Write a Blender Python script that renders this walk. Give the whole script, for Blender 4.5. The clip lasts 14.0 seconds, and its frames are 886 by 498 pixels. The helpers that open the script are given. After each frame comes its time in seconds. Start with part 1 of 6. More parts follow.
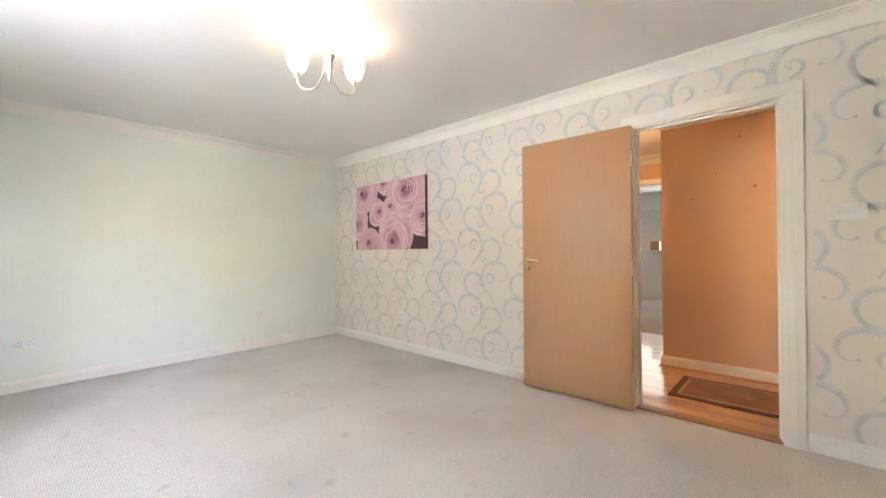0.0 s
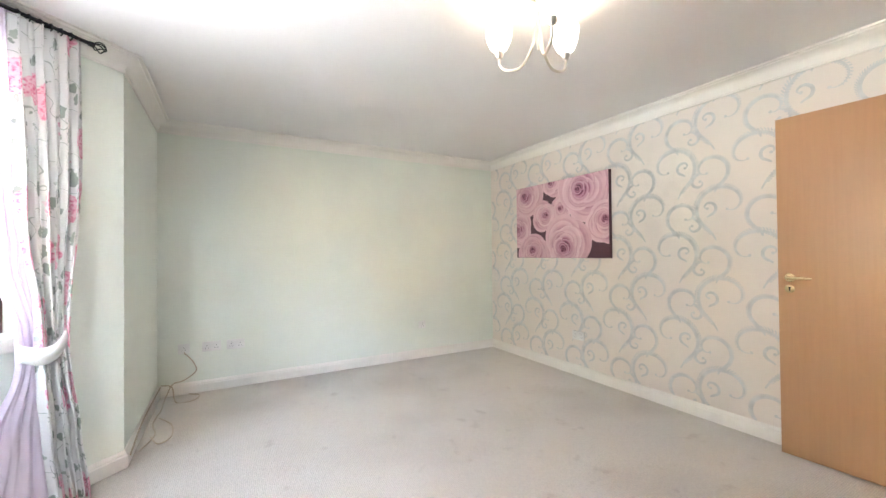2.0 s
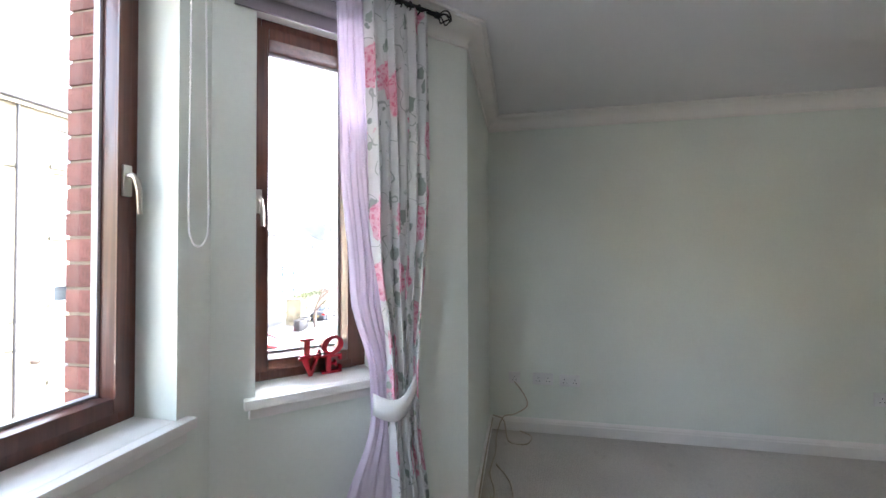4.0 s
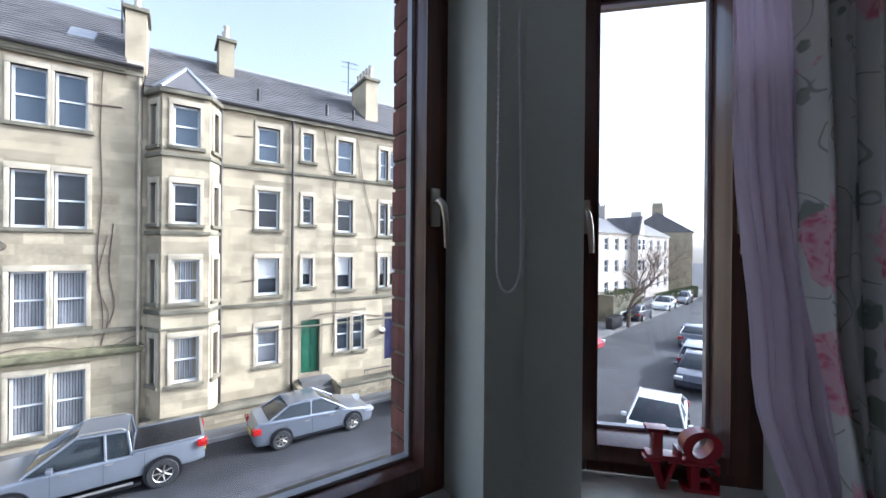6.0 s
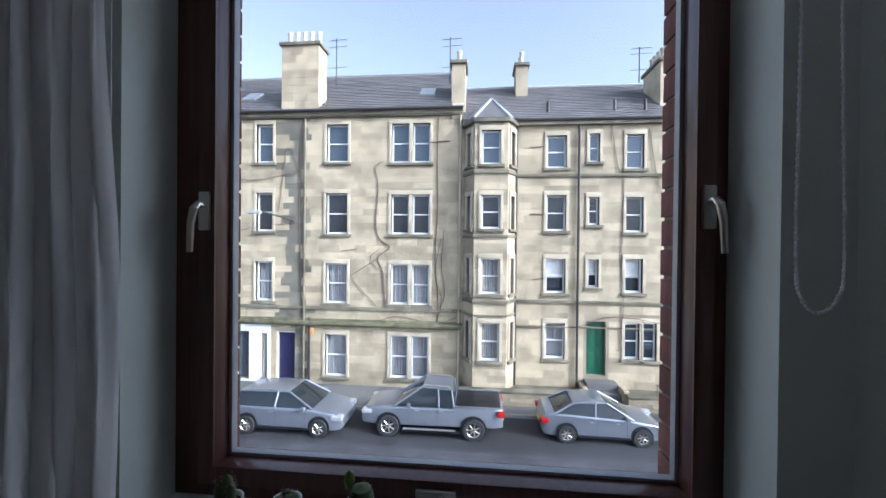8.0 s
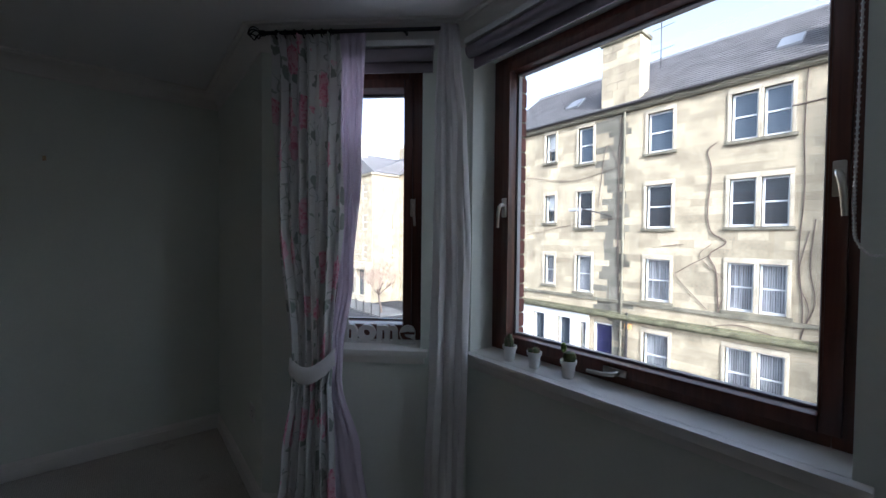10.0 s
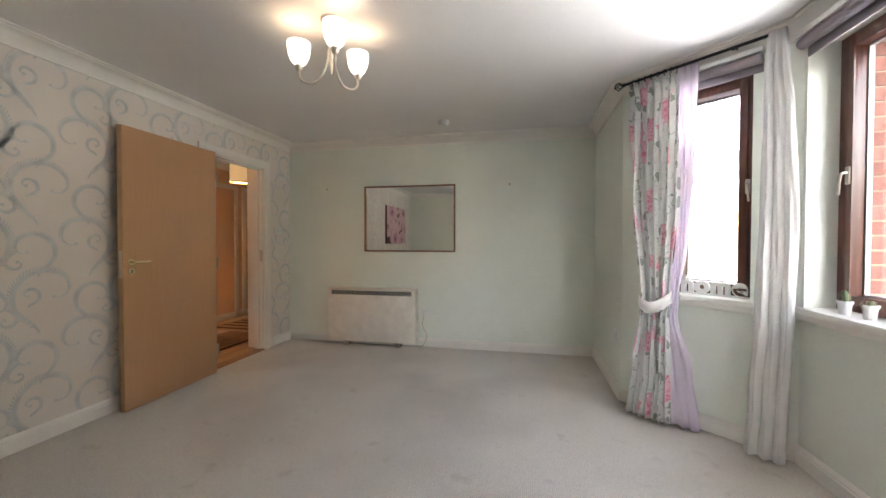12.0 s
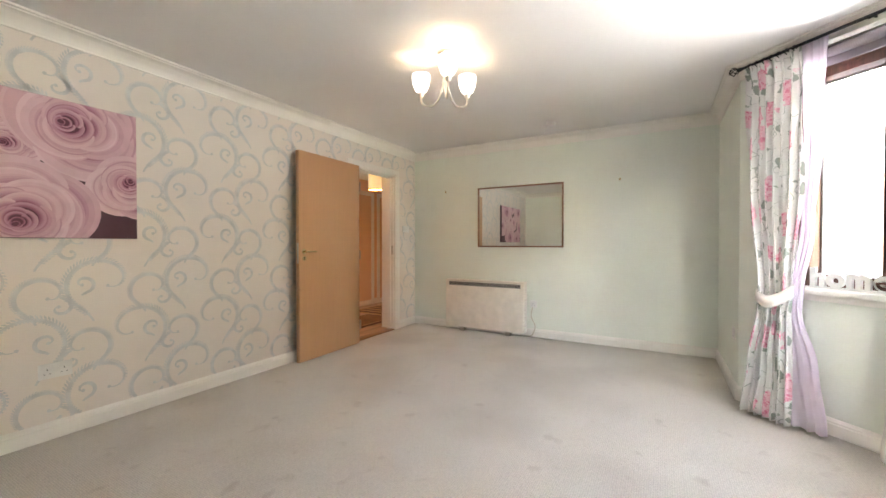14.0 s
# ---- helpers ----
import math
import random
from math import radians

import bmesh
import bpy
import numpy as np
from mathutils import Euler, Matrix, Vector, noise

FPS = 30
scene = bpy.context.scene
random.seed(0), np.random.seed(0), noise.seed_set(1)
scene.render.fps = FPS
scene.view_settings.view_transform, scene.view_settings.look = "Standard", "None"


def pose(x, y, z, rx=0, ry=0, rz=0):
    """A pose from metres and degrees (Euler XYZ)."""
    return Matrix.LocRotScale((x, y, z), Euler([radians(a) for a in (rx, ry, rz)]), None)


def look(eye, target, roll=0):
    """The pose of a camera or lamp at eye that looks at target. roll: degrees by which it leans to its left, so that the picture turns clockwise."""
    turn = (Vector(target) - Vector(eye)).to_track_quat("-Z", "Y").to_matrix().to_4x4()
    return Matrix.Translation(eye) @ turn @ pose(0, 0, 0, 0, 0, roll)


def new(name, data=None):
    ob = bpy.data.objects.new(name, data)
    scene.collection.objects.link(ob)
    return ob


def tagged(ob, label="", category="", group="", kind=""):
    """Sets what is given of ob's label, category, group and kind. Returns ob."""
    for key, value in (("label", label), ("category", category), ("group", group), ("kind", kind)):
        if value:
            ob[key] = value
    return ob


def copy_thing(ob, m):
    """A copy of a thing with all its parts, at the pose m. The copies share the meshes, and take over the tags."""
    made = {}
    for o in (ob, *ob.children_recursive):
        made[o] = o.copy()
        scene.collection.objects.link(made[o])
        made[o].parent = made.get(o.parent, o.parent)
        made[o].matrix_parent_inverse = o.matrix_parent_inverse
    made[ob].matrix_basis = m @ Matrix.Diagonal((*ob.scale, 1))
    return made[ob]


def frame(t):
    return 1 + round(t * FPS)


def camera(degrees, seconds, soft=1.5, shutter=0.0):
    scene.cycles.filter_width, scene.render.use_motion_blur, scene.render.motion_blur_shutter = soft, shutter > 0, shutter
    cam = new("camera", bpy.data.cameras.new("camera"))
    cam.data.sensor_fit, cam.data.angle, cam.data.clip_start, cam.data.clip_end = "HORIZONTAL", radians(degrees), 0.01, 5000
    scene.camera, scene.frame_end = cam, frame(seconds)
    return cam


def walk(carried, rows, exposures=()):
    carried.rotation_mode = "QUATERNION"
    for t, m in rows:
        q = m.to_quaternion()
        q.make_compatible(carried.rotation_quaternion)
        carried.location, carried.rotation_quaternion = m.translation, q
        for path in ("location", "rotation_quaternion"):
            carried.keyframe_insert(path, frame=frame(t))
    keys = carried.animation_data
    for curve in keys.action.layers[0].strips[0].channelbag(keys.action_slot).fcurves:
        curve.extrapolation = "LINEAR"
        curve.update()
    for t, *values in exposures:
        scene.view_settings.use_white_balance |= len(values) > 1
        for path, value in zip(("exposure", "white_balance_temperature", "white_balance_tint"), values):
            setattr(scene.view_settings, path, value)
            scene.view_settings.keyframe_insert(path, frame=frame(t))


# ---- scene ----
cam = camera(97.5, 14.0)
PATH = [
    (0, (4.74, -2.969, 1.132), (3.389, -1.494, 1.141), -0.5),
    (0.5, (4.63, -2.974, 1.145), (3.22, -1.556, 1.158), -0.5),
    (1, (4.485, -2.986, 1.156), (2.987, -1.66, 1.176), -0.5),
    (1.5, (4.316, -3.011, 1.183), (2.709, -1.821, 1.201), -0.5),
    (2, (4.098, -3.013, 1.213), (2.352, -2.039, 1.236), -0.6),
    (2.5, (3.855, -3.044, 1.213), (1.967, -2.385, 1.252), -0.5),
    (3, (3.57, -3.11, 1.256), (1.595, -2.797, 1.295), -0.4),
    (3.2, (3.446, -3.154, 1.266), (1.456, -2.963, 1.308), -0.4),
    (5.3, (2.652, -3.503, 1.426), (1.134, -4.805, 1.425), 0.3),
    (5.5, (2.64, -3.549, 1.433), (1.214, -4.951, 1.431), 0.4),
    (6, (2.616, -3.633, 1.443), (1.466, -5.269, 1.441), 0.5),
    (6.5, (2.611, -3.665, 1.444), (1.78, -5.484, 1.441), 0.8),
    (7, (2.62, -3.65, 1.45), (2.124, -5.587, 1.445), 0.9),
    (7.2, (2.616, -3.636, 1.456), (2.259, -5.604, 1.448), 0.7),
    (9.3, (2.296, -3.246, 1.42), (3.386, -4.922, 1.375), 1.1),
    (9.5, (2.215, -3.181, 1.41), (3.446, -4.757, 1.363), 1.0),
    (10, (1.973, -3.013, 1.376), (3.523, -4.276, 1.329), 0.6),
    (10.5, (1.689, -2.876, 1.343), (3.489, -3.746, 1.295), 0.5),
    (11, (1.381, -2.8, 1.302), (3.338, -3.213, 1.256), 0.3),
    (11.5, (1.092, -2.764, 1.252), (3.091, -2.724, 1.211), 0.1),
    (12, (0.891, -2.816, 1.195), (2.848, -2.404, 1.158), 0.1),
    (12.5, (0.724, -2.905, 1.139), (2.604, -2.224, 1.111), -0.0),
    (13, (0.631, -2.993, 1.122), (2.434, -2.128, 1.095), 0.0),
    (13.5, (0.583, -3.027, 1.121), (2.339, -2.07, 1.092), 0.0),
    (14, (0.562, -3.048, 1.123), (2.304, -2.067, 1.096), 0.0),
]
EXPOSURES = [(0, 6.5, 6250, 10), (1.5, 6.5, 6200, 10), (2.4, 6.4, 6150, 10), (3.2, 5.75, 5950, 10), (5.3, 3.15, 5500, 10), (5.7, 2.4, 5350, 10), (6.5, 1.65, 5250, 10), (7.2, 1.65, 5200, 10), (9.8, 2.0, 5300, 10), (10.5, 2.9, 5700, 10), (11.1, 3.95, 6150, 10), (11.7, 4.85, 6400, 10), (12.6, 5.75, 6600, 10), (14.0, 6.0, 6700, 10)]
walk(cam, [(t, look(e, g, r)) for t, e, g, r in PATH], EXPOSURES)

# world, sun
SUN_DIR = Vector((-0.80, 0.36, 0.46)).normalized()
SKY, SUN, LAMP_W, HALL_W = 0.15, 1.15, 0.010, 0.36
world = bpy.data.worlds.new("sky")
scene.world = world
world.use_nodes = True
nt = world.node_tree
sky = nt.nodes.new("ShaderNodeTexSky")
sky.sky_type, sky.sun_disc = "NISHITA", False
sky.dust_density = 3.5
sky.sun_elevation = math.asin(SUN_DIR.z)
sky.sun_rotation = math.atan2(SUN_DIR.x, SUN_DIR.y)
bw, haze = nt.nodes.new("ShaderNodeRGBToBW"), nt.nodes.new("ShaderNodeMix")
haze.data_type = "RGBA"
haze.inputs[0].default_value = 0.68
nt.links.new(sky.outputs[0], bw.inputs[0])
nt.links.new(sky.outputs[0], haze.inputs[6])
nt.links.new(bw.outputs[0], haze.inputs[7])
nt.links.new(haze.outputs[2], nt.nodes["Background"].inputs[0])
nt.nodes["Background"].inputs[1].default_value = SKY
sl = bpy.data.lights.new("sun", "SUN")
sl.energy, sl.angle, sl.color = SUN, radians(0.5), (1.0, 0.94, 0.84)
so = new("sun", sl)
so.matrix_world = look((0, 0, 30), Vector((0, 0, 30)) - SUN_DIR)
tagged(so, kind="structure")


# ---- materials ----
def nodes_of(name):
    m = bpy.data.materials.new(name)
    m.use_nodes = True
    return m, m.node_tree, m.node_tree.nodes["Principled BSDF"]


def mat(name, base, rough=0.6, metal=0.0, vary=0.12, scale=4.0, fine=90.0, bump=0.15, depth=0.002, stain=None, island=0.0, stretch=(1, 1, 1), coat=0.0, rand=0.0, world=False):
    """Paint, plaster, stone, wood: two scales of variation and a fine relief."""
    m, t, b = nodes_of(name)
    N, L = t.nodes.new, t.links.new
    co = N("ShaderNodeTexCoord")
    mp = N("ShaderNodeMapping")
    mp.inputs["Scale"].default_value = stretch
    L(N("ShaderNodeNewGeometry").outputs["Position"] if world else co.outputs["Object"], mp.inputs[0])
    n1, n2 = N("ShaderNodeTexNoise"), N("ShaderNodeTexNoise")
    n1.inputs["Scale"].default_value, n1.inputs["Detail"].default_value = scale, 5
    n2.inputs["Scale"].default_value, n2.inputs["Detail"].default_value = fine, 3
    L(mp.outputs[0], n1.inputs["Vector"]), L(mp.outputs[0], n2.inputs["Vector"])
    mix = N("ShaderNodeMix")
    mix.data_type = "RGBA"
    dark = stain or tuple(c * (1 - vary * 1.6) for c in base)
    lite = tuple(min(1, c * (1 + vary * 0.5)) for c in base)
    mix.inputs[6].default_value, mix.inputs[7].default_value = (*dark, 1), (*lite, 1)
    ramp = N("ShaderNodeMapRange")
    ramp.inputs[1].default_value, ramp.inputs[2].default_value = 0.3, 0.65
    add = N("ShaderNodeMath")
    add.operation = "MULTIPLY_ADD"
    add.inputs[1].default_value = 0.35
    L(n2.outputs[0], add.inputs[0]), L(n1.outputs[0], add.inputs[2])
    sub = N("ShaderNodeMath")
    sub.operation = "SUBTRACT"
    sub.inputs[1].default_value = 0.17
    L(add.outputs[0], sub.inputs[0]), L(sub.outputs[0], ramp.inputs[0]), L(ramp.outputs[0], mix.inputs[0])
    out = mix.outputs[2]
    if island or rand:
        hs = N("ShaderNodeHueSaturation")
        mr = N("ShaderNodeMapRange")
        k = island or rand
        mr.inputs[3].default_value, mr.inputs[4].default_value = 1 - k, 1 + k * 0.6
        src = N("ShaderNodeNewGeometry").outputs["Random Per Island"] if island else N("ShaderNodeObjectInfo").outputs["Random"]
        L(src, mr.inputs[0]), L(mr.outputs[0], hs.inputs["Value"]), L(out, hs.inputs["Color"])
        out = hs.outputs[0]
    L(out, b.inputs["Base Color"])
    b.inputs["Roughness"].default_value, b.inputs["Metallic"].default_value = rough, metal
    b.inputs["Coat Weight"].default_value = coat
    if bump:
        bp = N("ShaderNodeBump")
        bp.inputs["Strength"].default_value, bp.inputs["Distance"].default_value = bump, depth
        L(n2.outputs[0], bp.inputs["Height"]), L(bp.outputs[0], b.inputs["Normal"])
    return m


def plain(name, base, rough=0.4, metal=0.0, coat=0.0):
    return mat(name, base, rough, metal, vary=0.05, scale=12, fine=200, bump=0.04, depth=0.0005, coat=coat)


def glow(name, color, strength):
    m, t, b = nodes_of(name)
    b.inputs["Base Color"].default_value = (*[min(1, c * 0.9) for c in color], 1)
    b.inputs["Emission Color"].default_value = (*color, 1)
    b.inputs["Emission Strength"].default_value = strength
    b.inputs["Roughness"].default_value = 0.25
    return m


def pane_mat(name, tint=(1, 1, 1), gloss=1.0):
    """Thin window glass: clear, with a mirror by Fresnel."""
    m, t, b = nodes_of(name)
    t.nodes.remove(b)
    N, L = t.nodes.new, t.links.new
    tr, gl, fr, mx = N("ShaderNodeBsdfTransparent"), N("ShaderNodeBsdfGlossy"), N("ShaderNodeLayerWeight"), N("ShaderNodeMixShader")
    pw, sc = N("ShaderNodeMath"), N("ShaderNodeMath")
    pw.operation, sc.operation = "POWER", "MULTIPLY_ADD"
    pw.inputs[1].default_value, sc.inputs[1].default_value, sc.inputs[2].default_value = 4.0, 0.7 * gloss, 0.035 * gloss
    tr.inputs[0].default_value = (*tint, 1)
    gl.inputs["Roughness"].default_value = 0.0
    fr.inputs[0].default_value = 0.5
    L(fr.outputs[1], pw.inputs[0]), L(pw.outputs[0], sc.inputs[0]), L(sc.outputs[0], mx.inputs[0]), L(tr.outputs[0], mx.inputs[1]), L(gl.outputs[0], mx.inputs[2])
    L(mx.outputs[0], t.nodes["Material Output"].inputs[0])
    return m


def sheer(m, color, share):
    """Lets part of the light through thin cloth, scattered."""
    t = m.node_tree
    N, L = t.nodes.new, t.links.new
    tl, mx = N("ShaderNodeBsdfTranslucent"), N("ShaderNodeMixShader")
    if color:
        tl.inputs[0].default_value = (*color, 1)
    else:
        L(t.nodes["Principled BSDF"].inputs["Base Color"].links[0].from_socket, tl.inputs[0])
    mx.inputs[0].default_value = share
    L(t.nodes["Principled BSDF"].outputs[0], mx.inputs[1]), L(tl.outputs[0], mx.inputs[2]), L(mx.outputs[0], t.nodes["Material Output"].inputs[0])
    return m


def carpet_mat():
    m, t, b = nodes_of("carpet_loop")
    N, L = t.nodes.new, t.links.new
    co = N("ShaderNodeTexCoord")
    n1, n2, n3, v = N("ShaderNodeTexNoise"), N("ShaderNodeTexNoise"), N("ShaderNodeTexNoise"), N("ShaderNodeTexVoronoi")
    for n, s in ((n1, 1.1), (n2, 7.0), (n3, 160.0), (v, 105.0)):
        n.inputs["Scale"].default_value = s
        L(co.outputs["Object"], n.inputs["Vector"])
    v.inputs["Randomness"].default_value = 0.35
    r1 = N("ShaderNodeValToRGB")
    r1.color_ramp.elements[0].position, r1.color_ramp.elements[0].color = 0.30, (0.57, 0.52, 0.455, 1)
    r1.color_ramp.elements[1].position, r1.color_ramp.elements[1].color = 0.55, (0.68, 0.63, 0.565, 1)
    L(n1.outputs[0], r1.inputs[0])
    r2 = N("ShaderNodeValToRGB")
    r2.color_ramp.elements[0].position, r2.color_ramp.elements[0].color = 0.26, (0.86, 0.84, 0.83, 1)
    r2.color_ramp.elements[1].position, r2.color_ramp.elements[1].color = 0.36, (1, 1, 1, 1)
    L(n2.outputs[0], r2.inputs[0])
    mu = N("ShaderNodeMix")
    mu.data_type, mu.blend_type = "RGBA", "MULTIPLY"
    mu.inputs[0].default_value = 1
    L(r1.outputs[0], mu.inputs[6]), L(r2.outputs[0], mu.inputs[7])
    r3 = N("ShaderNodeMapRange")
    r3.inputs[1].default_value, r3.inputs[2].default_value, r3.inputs[3].default_value, r3.inputs[4].default_value = 0.0, 0.7, 1.08, 0.78
    L(v.outputs["Distance"], r3.inputs[0])
    mv = N("ShaderNodeHueSaturation")
    L(r3.outputs[0], mv.inputs["Value"]), L(mu.outputs[2], mv.inputs["Color"]), L(mv.outputs[0], b.inputs["Base Color"])
    b.inputs["Roughness"].default_value = 0.95
    b.inputs["Sheen Weight"].default_value = 0.2
    bp = N("ShaderNodeBump")
    bp.invert = True
    bp.inputs["Strength"].default_value, bp.inputs["Distance"].default_value = 0.8, 0.004
    L(v.outputs["Distance"], bp.inputs["Height"]), L(bp.outputs[0], b.inputs["Normal"])
    return m


def asphalt_mat():
    m = mat("asphalt", (0.038, 0.038, 0.043), 0.85, vary=0.35, scale=0.5, fine=30, bump=0.5, depth=0.01)
    t = m.node_tree
    N, L = t.nodes.new, t.links.new
    b = t.nodes["Principled BSDF"]
    src = b.inputs["Base Color"].links[0].from_socket
    v = N("ShaderNodeTexVoronoi")
    v.feature = "DISTANCE_TO_EDGE"
    v.inputs["Scale"].default_value = 1.3
    co, wn, ad = N("ShaderNodeTexCoord"), N("ShaderNodeTexNoise"), N("ShaderNodeMix")
    wn.inputs["Scale"].default_value = 2.5
    ad.data_type, ad.blend_type = "RGBA", "LINEAR_LIGHT"
    ad.inputs[0].default_value = 0.25
    L(co.outputs["Object"], ad.inputs[6]), L(co.outputs["Object"], wn.inputs["Vector"]), L(wn.outputs["Color"], ad.inputs[7])
    L(ad.outputs[2], v.inputs["Vector"])
    r = N("ShaderNodeMapRange")
    r.inputs[1].default_value, r.inputs[2].default_value, r.inputs[3].default_value, r.inputs[4].default_value = 0.0, 0.035, 0.3, 1.0
    L(v.outputs[0], r.inputs[0])
    big, xyz, lane = N("ShaderNodeTexNoise"), N("ShaderNodeSeparateXYZ"), N("ShaderNodeMath")
    big.inputs["Scale"].default_value = 0.6
    lane.operation = "MULTIPLY_ADD"
    lane.inputs[1].default_value = 1.6
    L(co.outputs["Object"], big.inputs["Vector"]), L(co.outputs["Object"], xyz.inputs[0])
    L(big.outputs[0], lane.inputs[0]), L(xyz.outputs["Y"], lane.inputs[2])
    rb = N("ShaderNodeMapRange")
    rb.inputs[1].default_value, rb.inputs[2].default_value, rb.inputs[3].default_value, rb.inputs[4].default_value = -15.5, -15.1, 1.0, 0.0
    L(lane.outputs[0], rb.inputs[0])
    mx = N("ShaderNodeMath")
    mx.operation = "MAXIMUM"
    L(rb.outputs[0], mx.inputs[0]), L(r.outputs[0], mx.inputs[1])
    hs = N("ShaderNodeHueSaturation")
    pale, pm = N("ShaderNodeMapRange"), N("ShaderNodeMath")
    pale.inputs[3].default_value, pale.inputs[4].default_value = 1.75, 1.0
    pm.operation = "MULTIPLY"
    L(rb.outputs[0], pale.inputs[0]), L(pale.outputs[0], pm.inputs[0]), L(mx.outputs[0], pm.inputs[1])
    L(pm.outputs[0], hs.inputs["Value"]), L(src, hs.inputs["Color"]), L(hs.outputs[0], b.inputs["Base Color"])
    return m


def wood_mat(name, c1, c2, rough=0.4, along="Z", scale=1.0, coat=0.0):
    m, t, b = nodes_of(name)
    N, L = t.nodes.new, t.links.new
    co, mp, n, n2, r = N("ShaderNodeTexCoord"), N("ShaderNodeMapping"), N("ShaderNodeTexNoise"), N("ShaderNodeTexNoise"), N("ShaderNodeValToRGB")
    s = [38 * scale] * 3
    s["XYZ".index(along)] = 1.6 * scale
    mp.inputs["Scale"].default_value = s
    n.inputs["Scale"].default_value, n.inputs["Detail"].default_value, n.inputs["Distortion"].default_value = 1.6, 6, 0.4
    n2.inputs["Scale"].default_value = 1.3
    L(co.outputs["Object"], mp.inputs[0]), L(mp.outputs[0], n.inputs["Vector"]), L(co.outputs["Object"], n2.inputs["Vector"])
    ad = N("ShaderNodeMath")
    ad.operation = "MULTIPLY_ADD"
    ad.inputs[1].default_value = 0.4
    L(n2.outputs[0], ad.inputs[0]), L(n.outputs[0], ad.inputs[2])
    r.color_ramp.elements[0].position, r.color_ramp.elements[0].color = 0.52, (*c1, 1)
    r.color_ramp.elements[1].position, r.color_ramp.elements[1].color = 0.85, (*c2, 1)
    L(ad.outputs[0], r.inputs[0]), L(r.outputs[0], b.inputs["Base Color"])
    b.inputs["Roughness"].default_value, b.inputs["Coat Weight"].default_value = rough, coat
    bp = N("ShaderNodeBump")
    bp.inputs["Strength"].default_value, bp.inputs["Distance"].default_value = 0.12, 0.001
    L(n.outputs[0], bp.inputs["Height"]), L(bp.outputs[0], b.inputs["Normal"])
    return m


WALL = mat("mint_paint", (0.79, 0.83, 0.755), 0.42, vary=0.03, scale=1.5, fine=60, bump=0.05)
PAPER = mat("cream_wallpaper", (0.80, 0.745, 0.69), 0.55, vary=0.03, scale=2, fine=130, bump=0.12, depth=0.001)
SILVER_INK = mat("silver_blue_print", (0.66, 0.67, 0.66), 0.42, 0.30, vary=0.10, scale=14, fine=220, bump=0.1)
CEIL = mat("ceiling_paint", (0.86, 0.85, 0.84), 0.8, vary=0.02, scale=1, fine=80, bump=0.05)
GLOSS = mat("white_gloss", (0.84, 0.82, 0.77), 0.3, vary=0.02, scale=3, fine=40, bump=0.03)
CARPET = carpet_mat()
DOORWOOD = wood_mat("beech_veneer", (0.495, 0.283, 0.147), (0.52, 0.30, 0.158), 0.36)
FRAMEWOOD = wood_mat("mahogany_stain", (0.075, 0.026, 0.018), (0.14, 0.05, 0.032), 0.32, "Z", coat=0.2)
HALLWALL = mat("peach_paint", (0.74, 0.50, 0.33), 0.6, vary=0.03, scale=1, fine=60, bump=0.05)
PLASTIC = plain("white_plastic", (0.80, 0.80, 0.78), 0.28)
HEATER = plain("cream_enamel", (0.84, 0.79, 0.71), 0.35)
DARK = plain("dark_grille", (0.10, 0.10, 0.10), 0.5)
STEEL = plain("brushed_nickel", (0.62, 0.58, 0.52), 0.28, 0.95)
BRASS = plain("pale_brass", (0.70, 0.58, 0.36), 0.25, 0.9)
BLACK = plain("black_iron", (0.03, 0.03, 0.035), 0.4, 0.6)
BLIND = mat("lilac_grey_fabric", (0.26, 0.23, 0.25), 0.8, vary=0.04, scale=3, fine=300, bump=0.1)
LILAC = sheer(mat("lilac_cotton", (0.80, 0.73, 0.82), 0.85, vary=0.04, scale=3, fine=300, bump=0.15), (0.90, 0.83, 0.92), 0.45)
COTTON = mat("white_cotton", (0.80, 0.79, 0.77), 0.9, vary=0.04, scale=3, fine=300, bump=0.15)
VOILE = sheer(mat("white_linen", (0.88, 0.87, 0.86), 0.9, vary=0.05, scale=5, fine=300, bump=0.15), (0.93, 0.92, 0.91), 0.52)
RED = plain("red_lacquer", (0.42, 0.02, 0.035), 0.25, coat=0.4)
WHITEWOOD = plain("white_letter", (0.74, 0.73, 0.70), 0.5)
PANE = pane_mat("window_pane")
BULB = glow("frosted_shade", (1.0, 0.84, 0.66), 0.085)
HALLSHADE = glow("drum_shade", (1.0, 0.72, 0.36), 0.010)
STONE = mat("buff_sandstone", (0.46, 0.388, 0.268), 0.85, vary=0.20, scale=1.3, fine=9, bump=0.5, depth=0.02, rand=0.22, world=True)
STONEJ = mat("sandstone_blocks", (0.46, 0.388, 0.268), 0.85, vary=0.20, scale=1.3, fine=9, bump=0.5, depth=0.02, island=0.26, world=True)
DARKBLOCKS = mat("dark_sandstone_blocks", (0.20, 0.185, 0.145), 0.9, vary=0.3, scale=1.5, fine=9, bump=0.5, depth=0.02, island=0.3, world=True)
TRIMSTONE = mat("dressed_sandstone", (0.52, 0.45, 0.335), 0.8, vary=0.2, scale=1.5, fine=20, bump=0.3, depth=0.01)
DARKSTONE = mat("weathered_stone", (0.20, 0.18, 0.13), 0.9, vary=0.35, scale=1.5, fine=14, bump=0.4, depth=0.01)
MOSS = mat("mossy_ledge", (0.17, 0.16, 0.095), 0.95, vary=0.4, scale=3, fine=30, bump=0.6, depth=0.02)
MORTAR = mat("lime_mortar", (0.33, 0.28, 0.20), 0.95, vary=0.25, scale=1, fine=20, bump=0.3)
